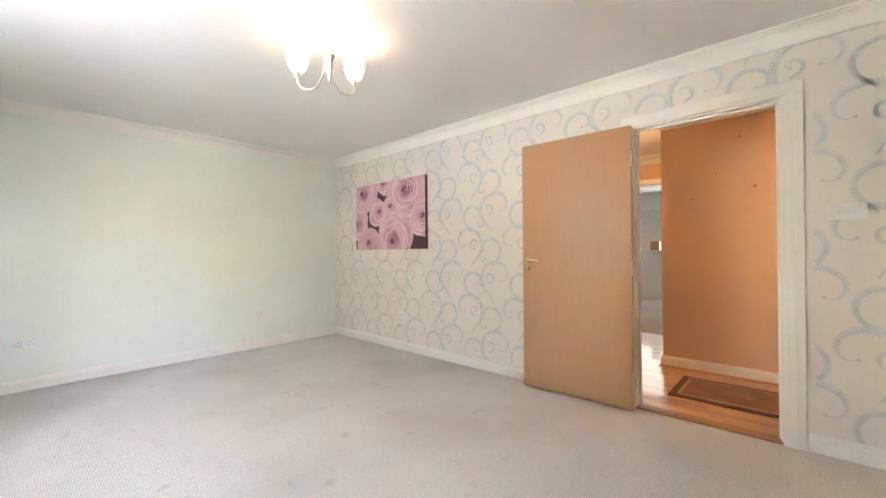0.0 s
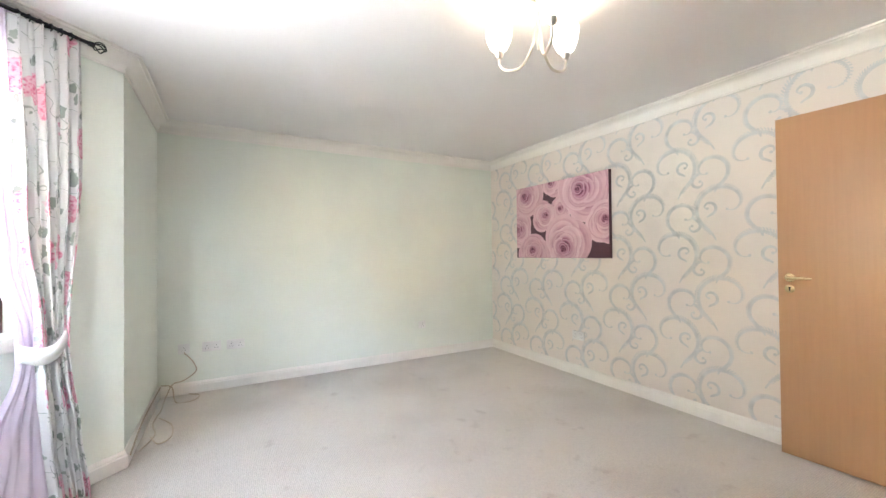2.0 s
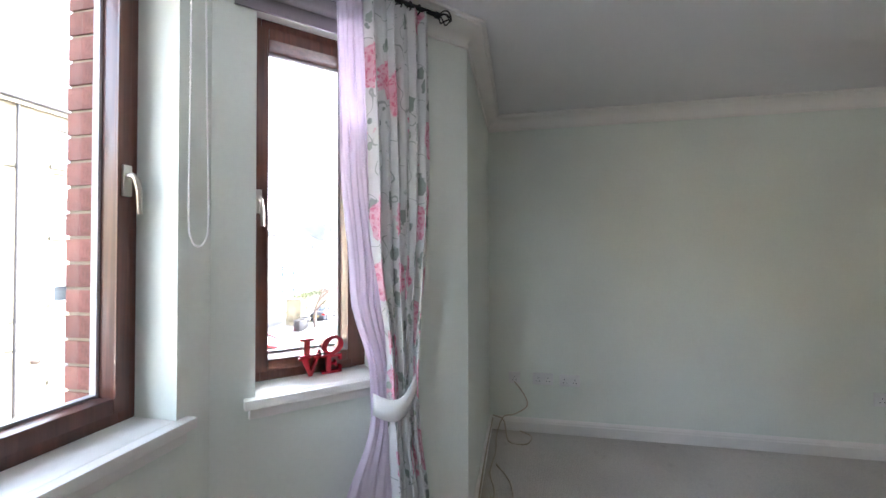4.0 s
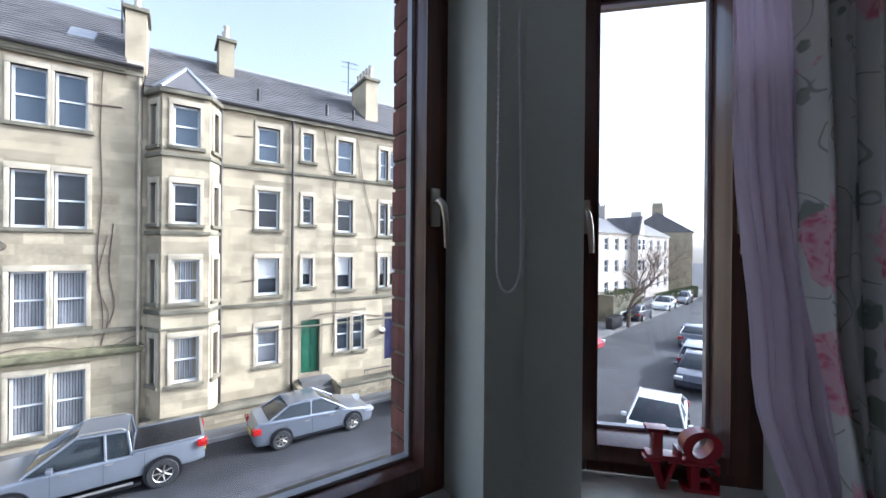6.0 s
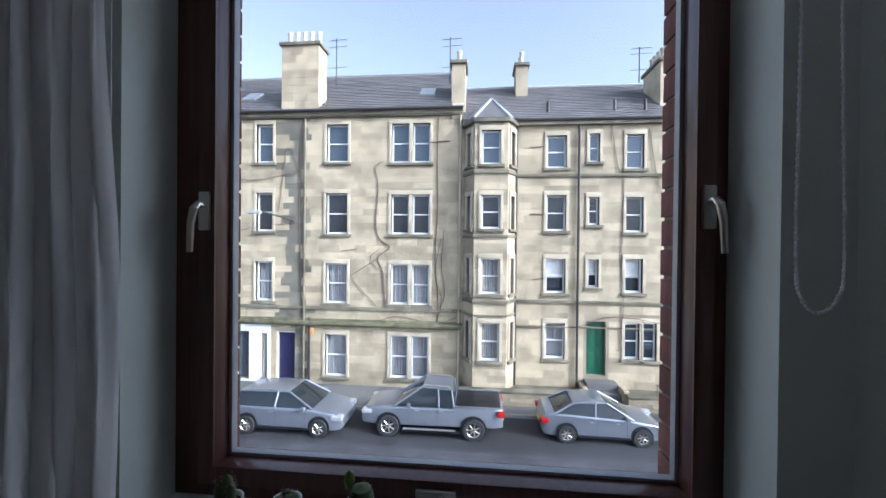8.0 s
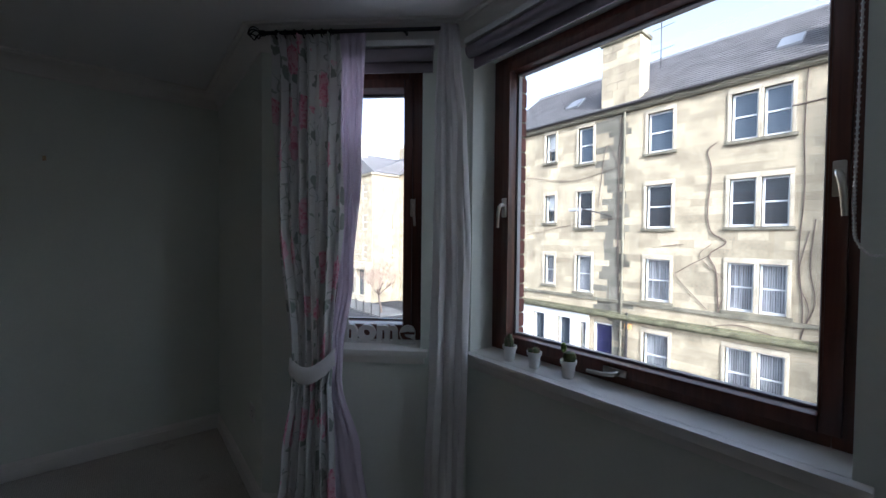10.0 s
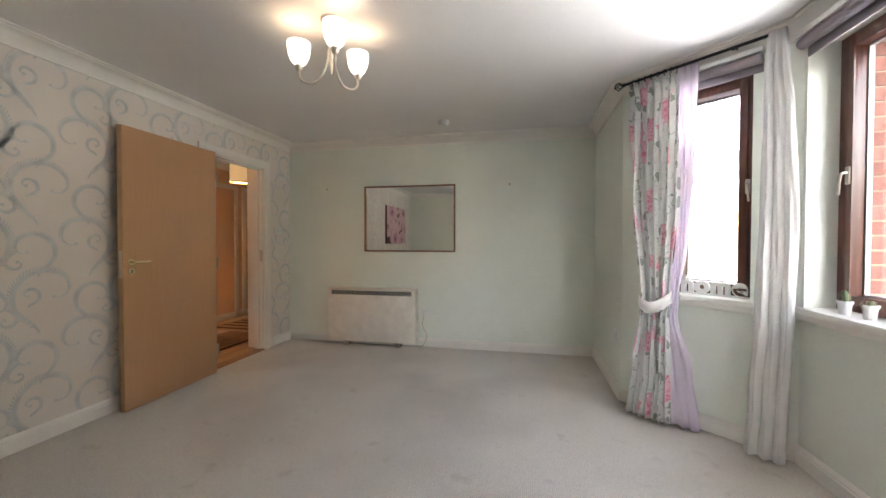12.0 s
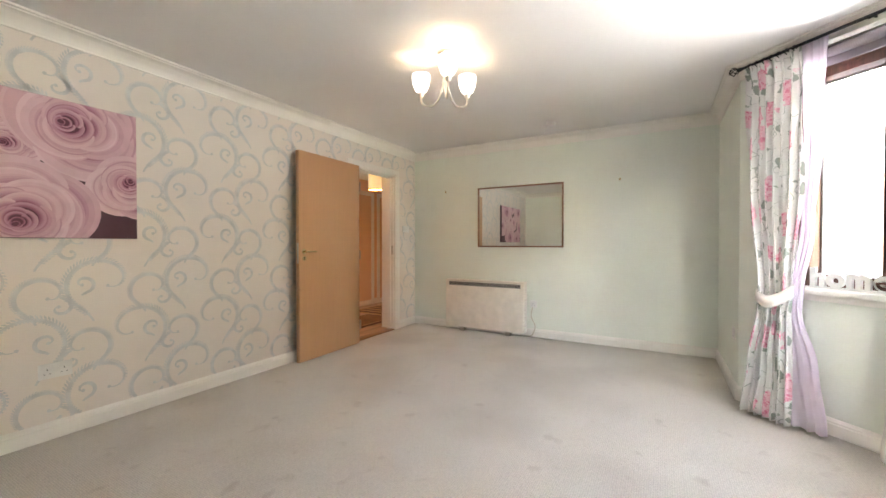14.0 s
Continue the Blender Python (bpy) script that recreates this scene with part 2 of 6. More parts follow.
SLATE = mat("slate", (0.165, 0.155, 0.155), 0.55, vary=0.25, scale=1.2, fine=20, bump=0.3, depth=0.01, island=0.28)
LEAD = plain("lead_flashing", (0.42, 0.43, 0.45), 0.5, 0.3)
POTCLAY = plain("cream_chimney_pot", (0.60, 0.55, 0.46), 0.8)
PVC = plain("white_sash", (0.78, 0.78, 0.77), 0.35)
# opaque panes: the darkness of the rooms behind is in the base colour
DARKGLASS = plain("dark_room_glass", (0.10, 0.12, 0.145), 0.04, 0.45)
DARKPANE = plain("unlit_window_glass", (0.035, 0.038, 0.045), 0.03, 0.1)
CURTAIN = mat("net_curtain", (0.45, 0.46, 0.48), 0.7, vary=0.35, scale=1.2, fine=9, bump=0.2, stretch=(9, 9, 0.4))
ASPHALT = asphalt_mat()
PAVING = mat("paving", (0.16, 0.155, 0.15), 0.9, vary=0.2, scale=0.9, fine=20, bump=0.3, depth=0.01)
KERB = mat("kerb_stone", (0.26, 0.25, 0.24), 0.85, vary=0.2, scale=2, fine=20, bump=0.3)
EARTH = mat("garden_ground", (0.16, 0.14, 0.10), 0.95, vary=0.4, scale=2, fine=20, bump=0.5, depth=0.03)
WHITEWASH = mat("shop_render", (0.74, 0.74, 0.72), 0.7, vary=0.06, scale=1, fine=30)
BRICK = mat("red_brick", (0.23, 0.095, 0.075), 0.85, vary=0.3, scale=8, fine=90, bump=0.5, depth=0.004, rand=0.25)
GREEN = plain("green_door_paint", (0.02, 0.11, 0.06), 0.4)
NAVY = plain("navy_door_paint", (0.02, 0.02, 0.07), 0.4)
IRON = plain("cast_iron", (0.05, 0.045, 0.045), 0.6, 0.3)
BARK = mat("bark", (0.17, 0.125, 0.10), 0.95, vary=0.3, scale=8, fine=40, bump=0.5, depth=0.01)
HEDGE = mat("hedge_leaf", (0.10, 0.12, 0.045), 0.8, vary=0.4, scale=6, fine=60, bump=0.2, island=0.4)
HARL = mat("pale_harling", (0.56, 0.50, 0.43), 0.9, vary=0.12, scale=1, fine=20, bump=0.4, depth=0.01)
PAINTS = {k: plain(k + "_car_paint", c, 0.28, mm, 0.8) for k, c, mm in (("silver", (0.27, 0.29, 0.335), 0.6), ("grey", (0.14, 0.145, 0.17), 0.5), ("black", (0.03, 0.032, 0.05), 0.4), ("white", (0.70, 0.71, 0.73), 0.1), ("red", (0.35, 0.02, 0.03), 0.2))}
TYRE = plain("tyre_rubber", (0.025, 0.025, 0.027), 0.8)
CARGLASS = plain("tinted_glass", (0.02, 0.025, 0.03), 0.03)
REDLAMP = plain("red_lens", (0.35, 0.01, 0.01), 0.2)
YELLOW = plain("number_plate", (0.55, 0.42, 0.05), 0.4)


# ---- mesh helpers ----
class Shape:
    """Collects simple solids into one mesh."""

    def __init__(self):
        self.v, self.f, self.m, self.cur = [], [], [], 0

    def face(self, pts):
        n = len(self.v)
        self.v += [tuple(p) for p in pts]
        self.f.append(tuple(range(n, n + len(pts))))
        self.m.append(self.cur)
        return self

    def box(self, x0, x1, y0, y1, z0, z1):
        n = len(self.v)
        self.v += [(x, y, z) for z in (z0, z1) for y in (y0, y1) for x in (x0, x1)]
        for q in ((0, 2, 3, 1), (4, 5, 7, 6), (0, 1, 5, 4), (2, 6, 7, 3), (0, 4, 6, 2), (1, 3, 7, 5)):
            self.f.append(tuple(n + i for i in q))
            self.m.append(self.cur)
        return self

    def prism(self, poly, z0, z1, axis="z"):
        """A polygon pulled along an axis; poly is counterclockwise about it."""
        n, k = len(self.v), len(poly)
        put = {"z": lambda a, b, c: (a, b, c), "y": lambda a, b, c: (a, c, b), "x": lambda a, b, c: (c, a, b)}[axis]
        self.v += [put(a, b, z0) for a, b in poly] + [put(a, b, z1) for a, b in poly]
        self.f += [tuple(n + i for i in reversed(range(k))), tuple(n + k + i for i in range(k))]
        self.f += [(n + i, n + (i + 1) % k, n + k + (i + 1) % k, n + k + i) for i in range(k)]
        self.m += [self.cur] * (k + 2)
        return self

    def tube(self, pts, r, seg=8, caps=True):
        """A round bar along points; r is a number or a list."""
        pts = [Vector(p) for p in pts]
        rs = r if isinstance(r, (list, tuple)) else [r] * len(pts)
        n, up = len(self.v), None
        for i, p in enumerate(pts):
            d = (pts[min(i + 1, len(pts) - 1)] - pts[max(i - 1, 0)]).normalized()
            if up is None:
                up = d.orthogonal().normalized()
            up = (up - d * up.dot(d))
            up = up.normalized() if up.length > 1e-6 else d.orthogonal().normalized()
            side = d.cross(up)
            for j in range(seg):
                a = 2 * math.pi * j / seg
                self.v.append(tuple(p + (up * math.cos(a) + side * math.sin(a)) * rs[i]))
        for i in range(len(pts) - 1):
            for j in range(seg):
                a, b = n + i * seg + j, n + i * seg + (j + 1) % seg
                self.f.append((a, b, b + seg, a + seg))
                self.m.append(self.cur)
        if caps:
            e = n + (len(pts) - 1) * seg
            self.f += [tuple(n + j for j in reversed(range(seg))), tuple(e + j for j in range(seg))]
            self.m += [self.cur] * 2
        return self

    def lathe(self, prof, c=(0, 0, 0), seg=24, axis="z"):
        """Turns (radius, height) points about an axis through c."""
        n = len(self.v)
        for r, h in prof:
            for j in range(seg):
                a = 2 * math.pi * j / seg
                p = {"z": (r * math.cos(a), r * math.sin(a), h), "y": (r * math.sin(a), h, r * math.cos(a)), "x": (h, r * math.cos(a), r * math.sin(a))}[axis]
                self.v.append((c[0] + p[0], c[1] + p[1], c[2] + p[2]))
        for i in range(len(prof) - 1):
            for j in range(seg):
                a, b = n + i * seg + j, n + i * seg + (j + 1) % seg
                self.f.append((a, b, b + seg, a + seg))
                self.m.append(self.cur)
        return self

    def mesh(self, name, mats, smooth=False, bevel=0.0, segs=2):
        me = bpy.data.meshes.new(name)
        me.from_pydata(self.v, [], self.f)
        for m in (mats if isinstance(mats, (list, tuple)) else [mats]):
            me.materials.append(m)
        me.polygons.foreach_set("material_index", self.m)
        if bevel:
            bm = bmesh.new()
            bm.from_mesh(me)
            sharp = [e for e in bm.edges if len(e.link_faces) == 2 and e.calc_face_angle(0) > 0.5]
            bmesh.ops.bevel(bm, geom=sharp, offset=bevel, segments=segs, affect="EDGES", profile=0.6)
            bm.to_mesh(me)
            bm.free()
            smooth = True
        if smooth:
            me.polygons.foreach_set("use_smooth", [True] * len(me.polygons))
            me.set_sharp_from_angle(angle=radians(40))
        me.update()
        return me


def place(name, shape, mats, parent=None, label="", smooth=False, bevel=0.0, m=None, **tags):
    ob = new(name, shape if isinstance(shape, bpy.types.Mesh) else shape.mesh(name, mats, smooth, bevel))
    if parent:
        ob.parent = parent
    if m is not None:
        ob.matrix_basis = m
    return tagged(ob, label, **tags)


def thing(name, m, label, category, group=""):
    ob = new(name)
    ob.empty_display_size = 0.1
    ob.matrix_basis = m if isinstance(m, Matrix) else Matrix.Translation(m)
    return tagged(ob, label, category, group)


def structure(name, shape, mats, label="", **k):
    return place(name, shape, mats, None, label, kind="structure", **k)


def frame_m(origin, x_dir, y_dir):
    m = Matrix.Identity(4)
    m.col[0][:3], m.col[1][:3], m.col[3][:3] = (*x_dir, 0), (*y_dir, 0), (*origin, 0)
    return m


def sweep(poly, prof, closed=False):
    """Runs a profile of (distance into the room, height) along a path that has the room on its left."""
    s, n = Shape(), len(poly)
    rings = []
    for i, p in enumerate(poly):
        p = Vector(p)
        a = (p - Vector(poly[i - 1])).normalized() if (i > 0 or closed) else None
        b = (Vector(poly[(i + 1) % n]) - p).normalized() if (i < n - 1 or closed) else None
        a, b = a or b, b or a
        na, nb = Vector((-a.y, a.x)), Vector((-b.y, b.x))
        mi = (na + nb) / max(0.2, 1 + na.dot(nb))
        rings.append([(p.x + mi.x * d, p.y + mi.y * d, z) for d, z in prof])
    k = len(prof)
    for r in rings:
        s.v += r
    for i in range(n if closed else n - 1):
        for j in range(k - 1):
            a, b = i * k + j, ((i + 1) % n) * k + j
            s.f.append((a, b, b + 1, a + 1))
            s.m.append(0)
    if not closed:
        s.f += [tuple(range(k)), tuple(reversed(range((n - 1) * k, n * k)))]
        s.m += [0, 0]
    return s


# ---- the room ----
H = 2.38
ROOM = [(0, 0), (0, -3.53), (1.24, -3.53), (1.934, -4.27), (3.326, -4.27), (4.02, -3.53), (5.16, -3.53), (5.16, 0)]
DX0, DX1, DZ = 3.87, 4.67, 2.0
OUT = [(-0.05, 0.05), (-0.05, -3.6), (1.2, -3.6), (1.9, -4.40), (3.36, -4.40), (4.06, -3.6), (5.2, -3.6), (5.2, 0.05)]
structure("floor", Shape().prism(OUT, -0.12, 0.0), CARPET, "beige loop-pile carpet, lightly stained")
structure("ceiling", Shape().prism([(-0.3, 0.1), (-0.3, -3.8), (1.0, -3.8), (1.7, -4.75), (3.55, -4.75), (4.3, -3.8), (5.4, -3.8), (5.4, 0.1)], H, H + 0.15), CEIL, "white painted ceiling")
structure("wall_north", Shape().box(-0.3, DX0, 0, 0.1, 0, H).box(DX1, 5.4, 0, 0.1, 0, H).box(DX0, DX1, 0, 0.1, DZ, H), PAPER, "feature wall in cream wallpaper with silver scrolls")
structure("wall_west", Shape().box(-0.3, 0, -3.83, 0, 0, H), WALL, "pale mint green painted wall")
structure("wall_east", Shape().box(5.16, 5.46, -3.83, 0, 0, H), WALL, "pale mint green painted wall")
structure("wall_south", Shape().box(0, 1.24, -3.83, -3.53, 0, H), WALL, "pale mint green painted wall")
structure("wall_south", Shape().box(4.02, 5.16, -3.83, -3.53, 0, H), WALL, "pale mint green painted wall")
cove = [(0.0, 2.278), (0.010, 2.279), (0.012, 2.290), (0.005, 2.293), (0.010, 2.306), (0.022, 2.330), (0.045, 2.352), (0.070, 2.362), (0.072, 2.368), (0.090, 2.369), (0.092, 2.3795)]
structure("cornice", sweep(ROOM, cove, True), GLOSS, "white plaster coving", smooth=True)
skirt = [(0.0, 0.004), (0.018, 0.004), (0.018, 0.072), (0.014, 0.078), (0.014, 0.086), (0.008, 0.096), (0.004, 0.103), (0.0, 0.103)]
structure("skirting_board", sweep([(3.795, 0)] + ROOM + [(4.775, 0)], skirt), GLOSS, "white gloss skirting board")

BAY = dict(
    west=(frame_m((1.934, -4.27), (-0.684, 0.730), (-0.730, -0.684)), 1.014, 0.132, 0.584, 0.192, 0.500),
    front=(frame_m((3.326, -4.27), (-1, 0), (0, -1)), 1.392, 0.022, 1.27, 0.135, 1.196),
    east=(frame_m((4.02, -3.53), (-0.684, -0.730), (0.730, -0.684)), 1.014, 0.26, 0.79, 0.335, 0.675),
)
ZS, ZT, GZ0, GZ1 = 0.85, 2.24, 0.93, 2.16


def handle(parent, x, y, z, turn=0, flip=1):
    """A cranked window lever on a backplate; y is the face it sits on."""
    m = Matrix.Translation((x, y, z)) @ pose(0, 0, 0, 0, turn, 0)
    g = Shape().box(-0.013, 0.013, -0.010, 0, -0.045, 0.045)
    h = place("handle", g, STEEL, parent, "satin nickel window handle", bevel=0.004, m=m)
    place("lever", Shape().tube([(0, -0.008, 0.012), (0, -0.026, 0.014), (0.004 * flip, -0.034, 0.004), (0.010 * flip, -0.036, -0.03), (0.014 * flip, -0.034, -0.095)], [0.008, 0.008, 0.009, 0.008, 0.0065], 10), STEEL, h, smooth=True)


def bay_window(key, label, handles):
    m, L, a, b, g0, g1 = BAY[key]
    w = Shape()
    lo, hi = 0.0, L
    e = 0.22 if key == "front" else 0.30
    w.box(lo, hi, 0, e, 0, ZS - 0.04).box(lo, hi, 0, e, ZT, H).box(lo, a, 0, e, ZS - 0.04, ZT).box(b, hi, 0, e, ZS - 0.04, ZT)
    structure("bay_wall", w, WALL, "pale mint green wall of the bay", m=m)
    win = tagged(new("window_" + key), label, "window", kind="structure")
    win.matrix_basis = m @ Matrix.Translation((0, -0.08 if key == "front" else 0.0, 0))
    y0, y1 = (0.225, 0.245) if key == "front" else (0.17, 0.24)
    dy = Matrix.Translation((0, -0.08 if key == "front" else 0.0, 0))
    fr = Shape().box(a, g0 - 0.025, y0, y1 + 0.03, ZS, ZT).box(g1 + 0.025, b, y0, y1 + 0.03, ZS, ZT)
    fr.box(g0 - 0.025, g1 + 0.025, y0, y1 + 0.03, ZS, GZ0 - 0.025).box(g0 - 0.025, g1 + 0.025, y0, y1 + 0.03, GZ1 + 0.025, ZT)
    place("window_frame", fr, FRAMEWOOD, win, "dark red-brown stained timber frame", bevel=0.004)
    y2, y3 = y0 - 0.015, y1 + 0.05
    o = 0.045
    sa = Shape().box(g0 - o, g0, y2, y3, GZ0 - o, GZ1 + o).box(g1, g1 + o, y2, y3, GZ0 - o, GZ1 + o)
    sa.box(g0, g1, y2, y3, GZ0 - o, GZ0).box(g0, g1, y2, y3, GZ1, GZ1 + o)
    place("sash", sa, FRAMEWOOD, win, "dark red-brown stained opening sash", bevel=0.006)
    gasket = Shape().box(g0 - 0.006, g0 - 0.001, y2 - 0.004, y2 + 0.004, GZ0, GZ1).box(g1 + 0.001, g1 + 0.006, y2 - 0.004, y2 + 0.004, GZ0, GZ1)
    place("glazing_bead", gasket, FRAMEWOOD, win, "dark brown glazing bead")
    s3 = Shape()
    for q in ((g0, g0 + 0.008, GZ0, GZ1), (g1 - 0.008, g1, GZ0, GZ1), (g0 + 0.008, g1 - 0.008, GZ0, GZ0 + 0.008), (g0 + 0.008, g1 - 0.008, GZ1 - 0.008, GZ1)):
        s3.box(q[0], q[1], 0.262, 0.284, q[2], q[3])
    place("glazing_bar", s3, LEAD, win, "grey glazing spacer")
    p = place("pane", Shape().box(g0, g1, 0.270, 0.274, GZ0, GZ1), PANE, win, "clear glass pane")
    p.visible_shadow = False
    for hx, hz, tu, fl in handles:
        handle(win, hx, y2, hz, tu, fl)
    # outer brick leaf
    bo = Shape()
    k0, k1 = (0.058, 1.224) if key == "front" else (g0 - 0.06, g1 + 0.07)
    bo.box(lo, hi, 0.315, 0.42, -5.2, GZ0 - 0.12).box(lo, hi, 0.315, 0.42, GZ1 + 0.06, 3.4)
    bo.box(lo, k0 - 0.006, 0.315, 0.42, GZ0 - 0.12, GZ1 + 0.06).box(k1 + 0.006, hi, 0.315, 0.42, GZ0 - 0.12, GZ1 + 0.06)
    leaf = structure("outer_wall", bo, MORTAR, "mortar bed of the outer brick leaf", m=m @ dy)
    place("stone_sill", Shape().box(k0, k1, 0.295, 0.44, GZ0 - 0.119, GZ0 - 0.075), DARKSTONE, leaf, bevel=0.004)
    bl = Shape().box(0, 0.2155, 0, 0.106, 0, 0.065).mesh("brick", BRICK)
    bh = Shape().box(0, 0.1025, 0, 0.106, 0, 0.065).mesh("brick", BRICK)
    zz, i = GZ0 - 0.07, 0
    while zz < GZ1 + 0.03:
        for side in (0, 1):
            me, wd = ((bl, 0.2155), (bh, 0.1025))[(i + side) % 2]
            x = k0 - wd if side == 0 else k1
            place("brick", me, None, leaf, m=Matrix.Translation((x + random.uniform(-0.001, 0.001), 0.317 + random.uniform(0, 0.002), zz)))
        zz += 0.075
        i += 1
    # sill board
    sb = Shape().box(a - 0.035, b + 0.035, -0.04, 0.0, ZS - 0.032, ZS).box(a + 0.001, b - 0.001, 0.0, y0 + 0.0, ZS - 0.032, ZS)
    sb.box(a - 0.02, b + 0.02, -0.018, -0.001, ZS - 0.07, ZS - 0.033)
    place("window_sill", sb, GLOSS, win, "white gloss sill board", bevel=0.005, m=dy.inverted())
    # roller blind above the opening
    bd = thing("roller_blind", m, "rolled-up lilac-grey roller blind above the window", "blind", "roller blinds")
    x0, x1 = a - 0.08, b + 0.06
    if key == "front":
        x0, x1 = a - 0.0, b + 0.03
    place("cassette", Shape().box(x0, x1, -0.062, -0.004, 2.265, 2.292), PLASTIC, bd, "white head rail", bevel=0.003)
    place("blind_fabric", Shape().tube([(x0 + 0.01, -0.034, 2.235), (x1 - 0.01, -0.034, 2.235)], 0.029, 18), BLIND, bd, "lilac-grey rolled fabric", smooth=True)
    place("bottom_bar", Shape().box(x0 + 0.012, x1 - 0.012, -0.010, -0.003, 2.165, 2.236), BLIND, bd, "lilac-grey fabric hem", bevel=0.002)
    return win


def window_fill(key, power):
    """Added area lamp in a window's opening, tilted up at the ceiling; stands in for sky and street light."""
    m, L, a, b, g0, g1 = BAY[key]
    l = bpy.data.lights.new("daylight_" + key, "AREA")
    l.shape, l.size, l.size_y, l.energy, l.color, l.spread = "RECTANGLE", g1 - g0, 0.36, power, (0.98, 0.98, 1.0), radians(76)
    o = new("daylight_" + key, l)
    o.matrix_world = m @ look(((g0 + g1) / 2, 0.10, 1.92), ((g0 + g1) / 2, -0.90, 2.48))
    return tagged(o, kind="structure")


for key, power in (("west", 0.05), ("front", 0.24), ("east", 0.05)):
    window_fill(key, power)
bay_window("west", "narrow brown timber window with clear glass, closed", [(0.155, 1.53, 0, 1), (0.525, 1.53, 0, -1)])
bay_window("front", "large brown timber picture window over the street", [(1.222, 1.54, 0, 1), (0.110, 1.53, 0, -1), (0.66, 0.900, 90, 1)])
bay_window("east", "narrow brown timber window with clear glass, closed", [(0.725, 1.54, 0, 1)])


# ---- doorway and door ----
ar = Shape()
prof = 0.075
structure("door_lining", Shape().box(DX0 - 0.001, DX0 + 0.012, 0.001, 0.099, 0, DZ - 0.012).box(DX1 - 0.012, DX1 + 0.001, 0.001, 0.099, 0, DZ - 0.012).box(DX0 - 0.001, DX1 + 0.001, 0.001, 0.099, DZ - 0.012, DZ + 0.001), GLOSS, "white door lining")
for ys in ((-0.022, -0.001), (0.101, 0.120)):
    a = Shape().box(DX0 - prof, DX0 + 0.004, ys[0], ys[1], 0, DZ).box(DX1 - 0.004, DX1 + prof + 0.02, ys[0], ys[1], 0, DZ).box(DX0 - prof, DX1 + prof + 0.02, ys[0], ys[1], DZ, DZ + prof)
    structure("architrave", a, GLOSS, "white gloss architrave", bevel=0.006)
    a = Shape().box(DX0 - 0.05, DX0 - 0.02, ys[0] - 0.005, ys[0] + 0.001, 0, DZ + 0.03).box(DX1 + 0.025, DX1 + 0.06, ys[0] - 0.005, ys[0] + 0.001, 0, DZ + 0.03).box(DX0 - 0.02, DX1 + 0.025, ys[0] - 0.005, ys[0] + 0.001, DZ + 0.02, DZ + 0.05)
    if ys[0] < 0:
        structure("architrave_bead", a, GLOSS, "white gloss moulding", bevel=0.004)
structure("threshold", Shape().box(DX0, DX1, -0.012, 0.09, 0.0, 0.012), wood_mat("oak_strip", (0.22, 0.11, 0.05), (0.36, 0.2, 0.1), 0.4, "X"), "wooden threshold strip", bevel=0.004)
structure("door_stop", Shape().box(DX0 + 0.012, DX0 + 0.024, 0.045, 0.075, 0.012, DZ - 0.024).box(DX1 - 0.024, DX1 - 0.012, 0.045, 0.075, 0.012, DZ - 0.024).box(DX0 + 0.012, DX1 - 0.012, 0.045, 0.075, DZ - 0.024, DZ - 0.012), GLOSS, "white door stop")
place("strike_plate", Shape().box(DX1 - 0.014, DX1 - 0.0115, 0.005, 0.035, 0.98, 1.10), STEEL, None, "steel strike plate in the door lining", kind="structure")

door = thing("door", pose(3.885, -0.072, 0, 0, 0, 181.5), "plain beech-veneered door, swung wide open against the wallpaper", "door")
place("door_leaf", Shape().box(0.0, 0.845, -0.012, 0.032, 0.012, 1.992), DOORWOOD, door, "plain beech-veneered leaf", bevel=0.0015)
for hz in (0.22, 1.0, 1.76):
    hg = place("hinge", Shape().box(-0.012, 0.001, 0.012, 0.034, hz - 0.05, hz + 0.05).tube([(-0.008, 0.040, hz - 0.05), (-0.008, 0.040, hz + 0.05)], 0.007, 10), STEEL, door, "dull brass hinge", smooth=True)
hd = place("door_handle", Shape().lathe([(0.0, 0.032), (0.025, 0.032), (0.026, 0.036), (0.022, 0.040), (0.0, 0.041)], (0.79, 0, 1.05), 24, "y").tube([(0.79, 0.04, 1.05), (0.79, 0.075, 1.05), (0.778, 0.083, 1.05), (0.70, 0.083, 1.05), (0.68, 0.078, 1.05)], [0.009, 0.009, 0.010, 0.009, 0.007], 12), BRASS, door, "pale brass lever handle", smooth=True)
es = place("escutcheon", Shape().lathe([(0.0, 0.032), (0.023, 0.032), (0.024, 0.036), (0.02, 0.039), (0.0, 0.039)], (0.79, 0, 0.985), 24, "y"), BRASS, door, "pale brass keyhole rose", smooth=True)
place("keyhole", Shape().box(0.787, 0.793, 0.0385, 0.0398, 0.972, 0.99).lathe([(0.0, 0.0398), (0.0055, 0.0398), (0.0055, 0.0385)], (0.79, 0, 0.991), 10, "y"), BLACK, es)
place("latch_plate", Shape().box(0.8445, 0.8465, 0.0, 0.022, 0.94, 1.13), STEEL, door, "steel latch plate")

